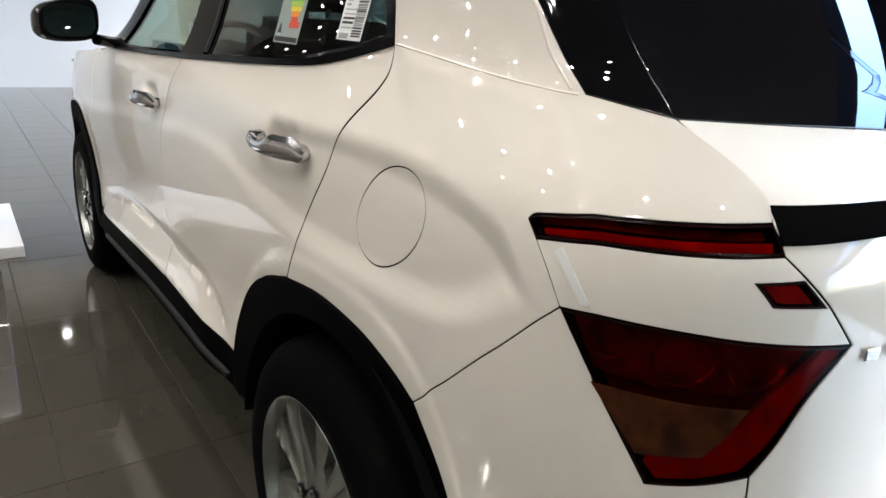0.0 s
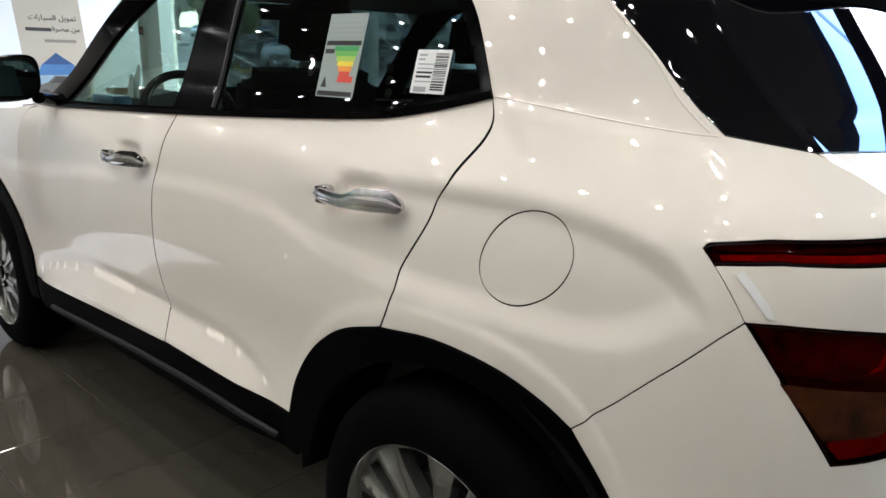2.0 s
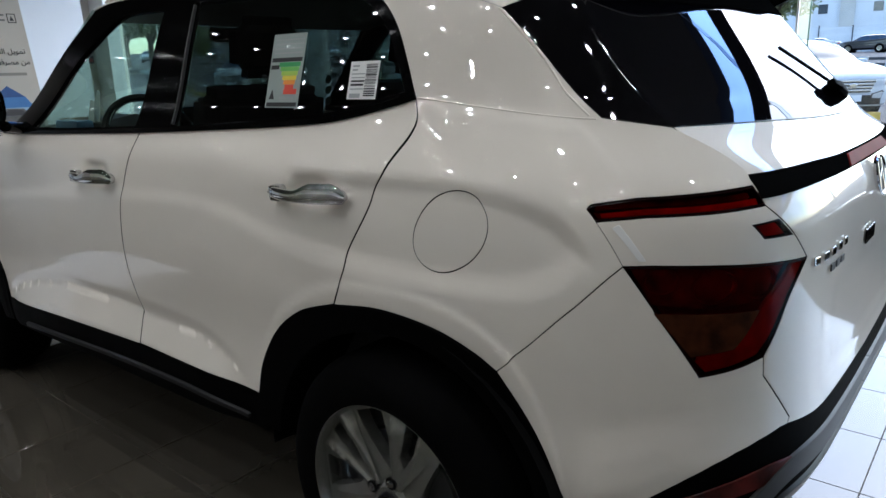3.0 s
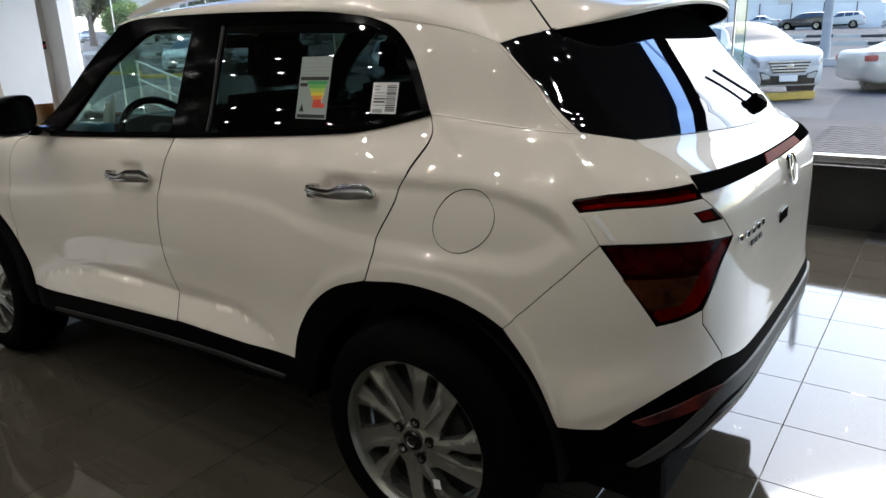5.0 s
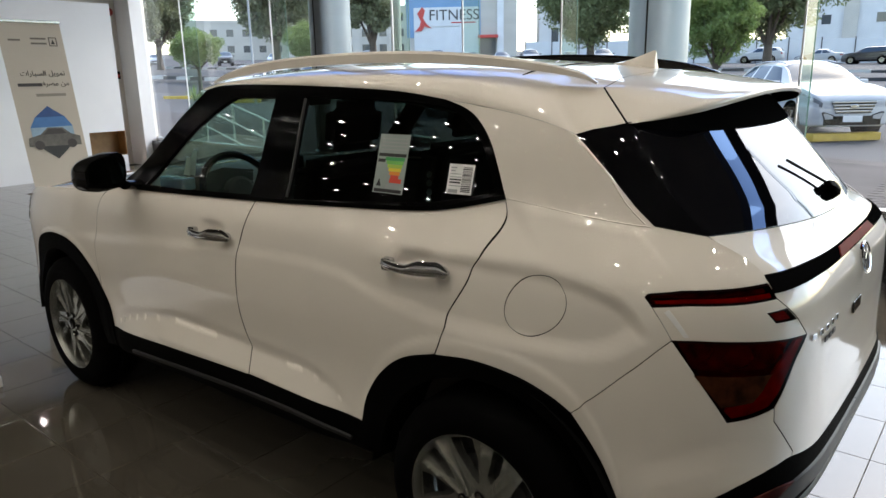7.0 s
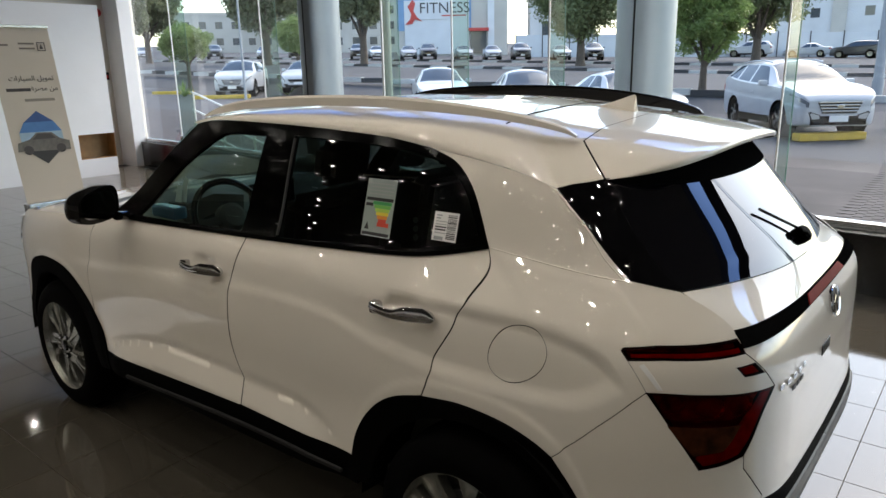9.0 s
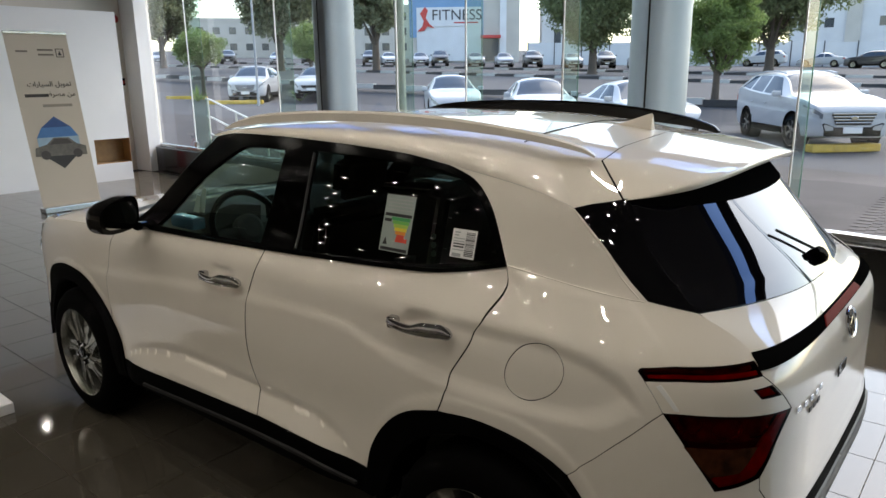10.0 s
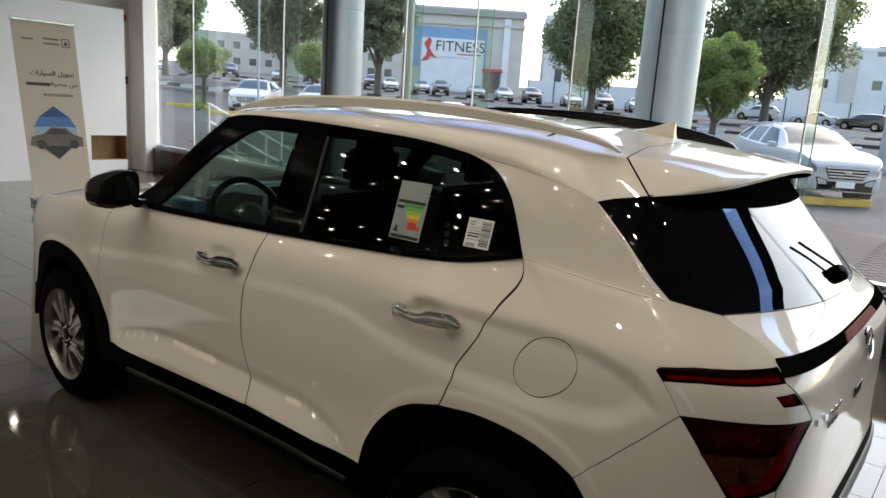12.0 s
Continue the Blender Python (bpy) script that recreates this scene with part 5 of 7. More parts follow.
DOWNLIGHT = lamp_material("downlight_glow", (1.0, 0.985, 0.95), 100.0)

X0, X1, Y0, HIGH, TALL, BAY = -11.1, 15.0, -11.0, 4.3, 6.4, 2.55


def window_y(x):
    """The glass front runs slightly askew to the car."""
    return 3.58 + (1.9 - x) * 0.0785


floor = thing("floor", "polished beige-grey floor of square tiles", "floor", kind="structure")
part("floor_bed", boxy(X0, X1, Y0, 4.9, -0.30, -0.003), GROUT, floor)
wall_end = tagged(part("wall_west", boxy(X0 - 0.2, X0, Y0 - 0.2, 5.0, -0.3, TALL), BEIGE_WALL), "beige painted end wall", "wall", kind="structure")
tagged(part("wall_east", boxy(X1, X1 + 0.2, Y0 - 0.2, 3.6, -0.3, TALL), WHITE_WALL), "plain pale end wall", "wall", kind="structure")
tagged(part("wall_south", boxy(X0, X1, Y0 - 0.2, Y0, -0.3, HIGH), BEIGE_WALL), "plain beige back wall", "wall", kind="structure")
tagged(part("ceiling", merge(boxy(X0 - 0.2, X1 + 0.2, Y0 - 0.2, BAY, HIGH, HIGH + 0.25), boxy(X0 - 0.2, X1 + 0.2, BAY - 0.2, BAY, HIGH + 0.25, TALL), boxy(X0 - 0.2, X1 + 0.2, BAY - 0.2, 5.3, TALL, TALL + 0.25)), CEILING), "lowered ceiling with downlights and a raised bay along the glass", "ceiling", kind="structure")

# ceiling downlights
light_one = None
for i in range(25):
    for j in range(14):
        x, y = -10.4 + 1.02 * i + 0.2 * (j % 2), -10.4 + 1.02 * j
        every = 10 if -9.4 < x < -2.3 and y > -4.2 else 4 if x > 2.2 or y > 0.5 or y < -7.0 else 1
        if y > BAY - 0.15 or (i * 7 + j * 5) % every:
            continue
        if light_one is None:
            light_one = thing("downlight", "small round recessed ceiling downlight", "downlight", "ceiling downlights")
            part("rim", lathe([(0.066, 0.0), (0.064, -0.023), (0.036, -0.023), (0.034, 0.0)], 20, None, True), WHITE_WALL, light_one)
            part("lens", lathe([(0.033, -0.004), (0.0, -0.005)], 20), DOWNLIGHT, light_one)
            one = light_one
        else:
            one = copy_thing(light_one, Matrix.Identity(4))
        one.matrix_basis = Matrix.Translation((x, y, HIGH))

# glass front
ANGLE = math.atan(0.0785)
FRONT = Matrix.Translation((1.9, 3.58, 0)) @ Matrix.Rotation(-ANGLE, 4, "Z")
plinth = part("plinth", boxy(-13.0, 13.5, 0.0, 0.35, 0.0, 0.46, 0.004, FRONT), STONE)
tagged(plinth, "low black granite plinth under the windows", "plinth", kind="structure")
glazing = thing("window_1", "tall frameless glass front with steel base channel", "window", kind="structure")
part("base_channel", boxy(-13.0, 13.5, 0.10, 0.20, 0.46, 0.52, 0.006, FRONT), STEEL, glazing)
part("transom", boxy(-13.0, 13.5, 0.06, 0.30, 3.62, 4.05, 0.006, FRONT), SHADOW_GAP, glazing, "dark transom beam across the glass")
# the high sky's blue is put into this glass tint
UPPER_PANE = glass("sky_blue_upper_glass", (0.16, 0.30, 0.58), 1.5)
FIN = glass("green_glass_fin", (0.60, 0.76, 0.69), 1.2)


def flat_pane(a, b, low=0.50, high=TALL):
    """One thin upright pane whose face looks to the right of the way from a to b."""
    bm = bmesh.new()
    bm.faces.new([bm.verts.new(FRONT @ Vector(v)) for v in ((*a, low), (*b, low), (*b, high), (*a, high))])
    return bm


joints = [-12.9, -11.1, -8.3, -5.65, -4.5, -3.2, -0.97, 1.6, 4.3, 7.0, 9.7, 13.4]
for k, (u0, u1) in enumerate(zip(joints, joints[1:])):
    pane = part("pane", flat_pane((u0 + 0.006, 0.15), (u1 - 0.006, 0.15), 0.50, 3.62), PANE, glazing)
    pane.visible_shadow = False
    upper = part("upper_pane", flat_pane((u0 + 0.006, 0.15), (u1 - 0.006, 0.15), 4.05, TALL), UPPER_PANE, glazing, "upper pane with the sky's blue put into its tint")
    upper.visible_shadow = False
    fin = part("glass_fin", flat_pane((u1, 0.165), (u1, 0.42)), FIN, glazing, "green-edged glass fin")
    fin.visible_shadow = False
    part("joint_seal", boxy(u1 - 0.006, u1 + 0.006, 0.140, 0.160, 0.50, TALL, 0, FRONT), material("white_joint_seal", (0.75, 0.76, 0.74), 0.5), glazing)
    part("fin_edge", boxy(u1 - 0.005, u1 + 0.005, 0.420, 0.424, 0.50, TALL, 0, FRONT), GLASS_EDGE, glazing)
    for z in (0.58, 3.55):
        part("glass_clamp", boxy(u1 - 0.05, u1 + 0.05, 0.125, 0.175, z - 0.05, z + 0.05, 0.008, FRONT), STEEL, glazing)

# exhibition wall, pillar and banner at the far end
tagged(part("window_jamb", boxy(X0, X0 + 0.55, 4.42, 4.66, 0.0, TALL, 0.004), WHITE_WALL), "white window jamb beside the glass front", "jamb", kind="structure")
display = thing("display_wall", "white freestanding display wall with an open wooden niche", "display wall")
part("panel", merge(boxy(-10.2, -9.9, -6.0, 3.12, 0.0, 2.85), boxy(-10.2, -9.9, 3.12, 3.74, 0.0, 0.31), boxy(-10.2, -9.9, 3.12, 3.74, 0.73, 2.85)), WHITE_WALL, display)
WOOD = material("warm_veneer", (0.36, 0.20, 0.08), 0.45, 0, 0.1, 0.15, 8)
part("niche", merge(boxy(-10.19, -10.17, 3.12, 3.74, 0.31, 0.73), boxy(-10.17, -9.905, 3.12, 3.125, 0.31, 0.73), boxy(-10.17, -9.905, 3.735, 3.74, 0.31, 0.73), boxy(-10.17, -9.905, 3.125, 3.735, 0.312, 0.317)), WOOD, display, "wood-lined niche")
RED = material("red_plastic", (0.45, 0.02, 0.015), 0.35, 0, 0.2, 0.05, 10)
alarm = thing("fire_alarm", "round red fire alarm sounder on the wall", "alarm")
mt = Matrix.Translation((X0, 4.30, 2.83)) @ Matrix.Rotation(radians(90), 4, "Y")
part("housing", lathe([(0.075, 0.0), (0.075, 0.03), (0.055, 0.055), (0.0, 0.06)], 24, mt), RED, alarm, smooth=True)
call = thing("call_point", "small dark red call point on the wall", "call point")
part("body", boxy(X0, X0 + 0.04, 4.27, 4.36, 1.62, 1.76, 0.006), SHADOW_GAP, call)
part("button", boxy(X0 + 0.04, X0 + 0.046, 4.285, 4.345, 1.65, 1.71, 0.003), RED, call)
ext = thing("fire_extinguisher", "red fire extinguisher standing by the wall", "extinguisher")
part("cylinder", lathe([(0.0, 0.0), (0.075, 0.0), (0.08, 0.02), (0.08, 0.42), (0.05, 0.50), (0.025, 0.52), (0.025, 0.55), (0.0, 0.55)], 24, Matrix.Translation((-10.9, 3.95, 0.0))), RED, ext, smooth=True)
part("valve", boxy(-10.93, -10.87, 3.9, 4.0, 0.545, 0.60, 0.008), SHADOW_GAP, ext)

# roll-up banner
banner = thing("rollup_banner", "beige roll-up banner with a car picture and dark lettering", "banner")
BEIGE_PRINT = material("beige_banner_film", (0.55, 0.47, 0.37), 0.55, 0, 0, 0.02, 2)
BROWN_INK = material("dark_brown_print", (0.06, 0.05, 0.045), 0.6, vary=0)
BAN = Matrix.Translation((-7.62, 1.73, 0.0)) @ Matrix.Rotation(radians(90), 4, "Z") @ Matrix.Rotation(radians(90), 4, "X") @ Matrix(((1, -0.075, 0, 0), (0, 1, 0, 0), (0, 0, 1, 0), (0, 0, 0, 1)))
part("sheet", boxy(-0.38, 0.38, 0.06, 2.32, -0.003, 0.0, 0, BAN), BEIGE_PRINT, banner)
part("top_rail", boxy(-0.385, 0.385, 2.315, 2.345, -0.012, 0.012, 0.004, BAN), STEEL, banner)
part("base_case", boxy(-0.40, 0.40, 0.0, 0.08, -0.09, 0.09, 0.012, BAN), STEEL, banner)
BLUE_PRINT = [material("print_sky_%s" % n, c, 0.55, vary=0.08, scale=9) for n, c in (("deep", (0.03, 0.08, 0.22)), ("mid", (0.06, 0.18, 0.40)), ("pale", (0.30, 0.42, 0.50)))]
for (z0, z1), mat in zip(((1.13, 1.27), (1.0, 1.13), (0.88, 1.0)), BLUE_PRINT[::1]):
    w0 = 0.265 * min(1, (1.27 - z1) / 0.20)
    w1 = 0.265 * min(1, (1.27 - z0) / 0.20)
    part("picture", prism([(-w1, z0), (w1, z0), (max(w0, 0.002), z1), (-max(w0, 0.002), z1)], 0.001, 0.003, BAN), mat, banner)
part("picture", prism([(-0.265, 0.80), (0.0, 0.575), (0.265, 0.80), (0.265, 0.88), (-0.265, 0.88)], 0.001, 0.003, BAN), material("print_ground", (0.035, 0.032, 0.03), 0.55), banner)
CAR_PRINT = material("print_car", (0.13, 0.115, 0.095), 0.5, vary=0.25, scale=14)
part("picture", prism([(-0.33, 0.76), (0.33, 0.74), (0.335, 0.86), (0.22, 0.90), (0.13, 0.985), (-0.06, 0.995), (-0.16, 0.91), (-0.31, 0.87)], 0.003, 0.005, BAN), CAR_PRINT, banner)
part("picture", prism([(-0.13, 0.905), (0.17, 0.905), (0.11, 0.97), (-0.05, 0.98)], 0.005, 0.006, BAN), BROWN_INK, banner)
for cx in (-0.20, 0.21):
    part("picture", lathe([(0.06, 0.0), (0.06, 0.002), (0.0, 0.002)], 20, BAN @ Matrix.Translation((cx, 0.77, 0.005))), BROWN_INK, banner)
part("emblem", merge(boxy(0.20, 0.30, 2.03, 2.04, 0.001, 0.003, 0, BAN), boxy(0.20, 0.30, 2.13, 2.14, 0.001, 0.003, 0, BAN), boxy(0.20, 0.21, 2.04, 2.13, 0.001, 0.003, 0, BAN), boxy(0.29, 0.30, 2.04, 2.13, 0.001, 0.003, 0, BAN), prism([(0.225, 2.055), (0.275, 2.055), (0.25, 2.115)], 0.001, 0.003, BAN)), BROWN_INK, banner)
for x0, x1, z in ((-0.02, 0.17, 2.11), (-0.02, 0.17, 2.05), (-0.28, -0.14, 2.09)):
    part("text_bar", boxy(x0, x1, z, z + 0.022, 0.001, 0.003, 0, BAN), material("brown_bar", (0.18, 0.15, 0.12), 0.6, vary=0), banner)


def lettering(name, text, size, m, mat, parent, depth=0.002):
    cu = bpy.data.curves.new(name, "FONT")
    cu.body, cu.size, cu.align_x, cu.extrude = text, size, "CENTER", depth
    tmp = bpy.data.objects.new("tmp", cu)
    scene.collection.objects.link(tmp)
    dg = bpy.context.evaluated_depsgraph_get()
    me = bpy.data.meshes.new_from_object(tmp.evaluated_get(dg))
    bpy.data.objects.remove(tmp)
    me.transform(m)
    return part(name, me, mat, parent)


# the words in joined letter forms, from right to left
lettering("lettering", "\ufe95\ufe8d\ufead\ufe8e\ufef4\ufeb4\ufedf\ufe8d \ufede\ufef3\ufeee\ufee4\ufe97", 0.088, BAN @ Matrix.Translation((0.04, 1.66, 0.002)), BROWN_INK, banner)
lettering("lettering", "\ufed1\ufeae\ufebc\ufee3 \ufee6\ufee3", 0.088, BAN @ Matrix.Translation((0.15, 1.53, 0.002)), BROWN_INK, banner)
part("text_bar", boxy(-0.29, 0.0, 1.525, 1.565, 0.001, 0.003, 0, BAN), BROWN_INK, banner)
part("text_bar", boxy(-0.10, 0.27, 1.395, 1.43, 0.001, 0.003, 0, BAN), material("pale_brown_bar", (0.28, 0.24, 0.19), 0.6, vary=0), banner)

# white platform edge beside the front wheel
plat = thing("floor_stand", "low white square floor stand", "stand")
part("base", boxy(-2.55, -1.62, -2.1, -1.12, 0.0, 0.06, 0.006), WHITE_WALL, plat)
part("post", boxy(-2.26, -2.10, -1.36, -1.22, 0.06, 1.15, 0.01), STEEL, plat)


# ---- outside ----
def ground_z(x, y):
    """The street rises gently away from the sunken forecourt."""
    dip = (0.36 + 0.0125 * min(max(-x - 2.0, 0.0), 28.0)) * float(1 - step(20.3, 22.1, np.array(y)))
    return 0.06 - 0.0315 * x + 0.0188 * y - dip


ASPHALT = material("grey_asphalt", (0.085, 0.085, 0.09), 0.9, 0, 0, 0.16, 0.35, 0.5, 60, spec=0.15)
PAVERS = material("pinkish_grey_pavers", (0.062, 0.054, 0.053), 0.8, 0, 0, 0.3, 0.7, 0.5, 40, spec=0.2)
KERB_BLACK = material("black_kerb_paint", (0.03, 0.03, 0.032), 0.7)
KERB_WHITE = material("white_kerb_paint", (0.45, 0.44, 0.42), 0.7)
YELLOW = material("worn_yellow_paint", (0.55, 0.36, 0.04), 0.7, 0, 0, 0.2, 5)
CAR_WHITE = material("white_car_paint", (0.46, 0.47, 0.48), 0.3, 0, 0.5, 0.03, 3)
CAR_BEIGE = material("beige_car_paint", (0.50, 0.46, 0.41), 0.3, 0.2, 0.7, 0.04, 3)
CAR_DARK = material("black_car_paint", (0.03, 0.03, 0.035), 0.3, 0, 0.7, 0.05, 3)
CAR_SILVER = material("silver_car_paint", (0.34, 0.35, 0.37), 0.32, 0.5, 0.6, 0.04, 3)
CAR_GLASS = material("dark_car_glass", (0.035, 0.060, 0.095), 0.06, 0, 0.0, 0.1, 3, spec=0.13)
HEADLAMP = material("headlamp_lens", (0.22, 0.23, 0.25), 0.12, 0.3, 0.4, 0.4, 14)
TAIL_RED = material("tail_lamp_red", (0.35, 0.02, 0.02), 0.25, 0, 0.6, 0.05, 10)


def sheet(name, x0, x1, y0, y1, up, mat, nx=1, ny=1, y_low=None):
    bm = bmesh.new()
    rows = []
    for j in range(ny + 1):
        row = []
        for i in range(nx + 1):
            x = x0 + (x1 - x0) * i / nx
            ya = y_low(x) if y_low else y0
            y = ya + (y1 - ya) * (j / ny) ** (3 if y1 > 100 else 1)
            row.append(bm.verts.new((x, y, ground_z(x, y) + up)))
        rows.append(row)
    for a, b in zip(rows, rows[1:]):
        for i in range(nx):
            bm.faces.new((a[i], a[i + 1], b[i + 1], b[i]))
    return part(name, bm, mat)


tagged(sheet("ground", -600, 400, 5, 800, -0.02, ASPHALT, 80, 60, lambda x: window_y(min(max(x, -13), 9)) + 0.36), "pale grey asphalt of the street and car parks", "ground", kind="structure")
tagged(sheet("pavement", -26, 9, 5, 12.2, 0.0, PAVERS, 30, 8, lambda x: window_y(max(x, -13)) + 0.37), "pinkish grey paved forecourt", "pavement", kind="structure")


def kerb(y, x0, x1, piece=1.6):
    k = thing("kerb", "black and white striped concrete kerb", "kerb", "street kerbs", "structure")
    n = int((x1 - x0) / piece)
    for i in range(n):
        xa, xb = x0 + i * piece, x0 + (i + 1) * piece
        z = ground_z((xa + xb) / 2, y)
        part("kerb_stone", boxy(xa + 0.01, xb - 0.01, y - 0.12, y + 0.12, z - 0.06, z + 0.16), KERB_BLACK if i % 2 else KERB_WHITE, k)


kerb(22.3, -56, 3), kerb(38.5, -70, 6), kerb(51.8, -78, 8)


# parked vehicles
SHAPES = {
    "suv": dict(length=4.69, wheel=0.365, axles=(0.92, 3.62), half=0.935,
        wide=[(0, 0.66), (0.06, 0.76), (0.18, 0.845), (0.45, 0.90), (0.9, 0.925), (2.3, 0.94), (3.9, 0.93), (4.4, 0.89), (4.6, 0.82), (4.69, 0.70)],
        low=[(0, 0.26), (0.2, 0.23), (4.2, 0.25), (4.69, 0.40)],
        belt=[(0, 0.78), (0.06, 0.86), (0.2, 0.93), (0.5, 0.99), (1.0, 1.05), (1.5, 1.08), (2.5, 1.11), (3.5, 1.17), (4.2, 1.24), (4.5, 1.22), (4.69, 0.98)],
        top=[(0, 0.80), (0.06, 0.89), (0.2, 0.98), (0.5, 1.06), (1.0, 1.13), (1.28, 1.17), (1.6, 1.37), (1.95, 1.57), (2.2, 1.645), (2.7, 1.685), (3.4, 1.675), (4.0, 1.625), (4.3, 1.56), (4.55, 1.30), (4.69, 1.0)],
        lean=[(0, 0.94), (0.9, 0.93), (1.28, 0.86), (1.95, 0.70), (2.7, 0.68), (4.0, 0.66), (4.4, 0.70), (4.69, 0.88)],
        screen=(1.30, 2.10), rear=(4.30, 4.60), panes=((1.62, 2.70), (2.78, 3.52), (3.60, 4.22)), slope=(0.62, -0.30)),
    "saloon": dict(length=4.62, wheel=0.325, axles=(0.90, 3.58), half=0.885,
        wide=[(0, 0.60), (0.06, 0.71), (0.2, 0.80), (0.5, 0.86), (1.2, 0.885), (2.5, 0.89), (3.8, 0.88), (4.3, 0.84), (4.55, 0.76), (4.62, 0.66)],
        low=[(0, 0.22), (0.2, 0.19), (4.2, 0.22), (4.62, 0.34)],
        belt=[(0, 0.56), (0.06, 0.66), (0.2, 0.74), (0.6, 0.83), (1.2, 0.90), (2.2, 0.93), (3.3, 0.96), (4.1, 0.97), (4.5, 0.95), (4.62, 0.80)],
        top=[(0, 0.58), (0.06, 0.69), (0.2, 0.78), (0.6, 0.88), (1.2, 0.965), (1.35, 1.0), (1.7, 1.20), (2.05, 1.38), (2.4, 1.445), (2.9, 1.43), (3.3, 1.33), (3.7, 1.13), (3.95, 1.02), (4.4, 1.01), (4.55, 0.98), (4.62, 0.82)],
        lean=[(0, 0.94), (1.1, 0.93), (1.35, 0.86), (2.05, 0.66), (2.9, 0.64), (3.5, 0.74), (3.95, 0.86), (4.62, 0.92)],
        screen=(1.36, 2.14), rear=(3.18, 3.86), panes=((1.66, 2.55), (2.63, 3.52)), slope=(0.62, -0.55)),
}


BODY_ROWS, PANE_ROWS = 22, (0.0, 0.06, 0.2, 0.35, 0.5, 0.65, 0.8, 0.93, 1.0)


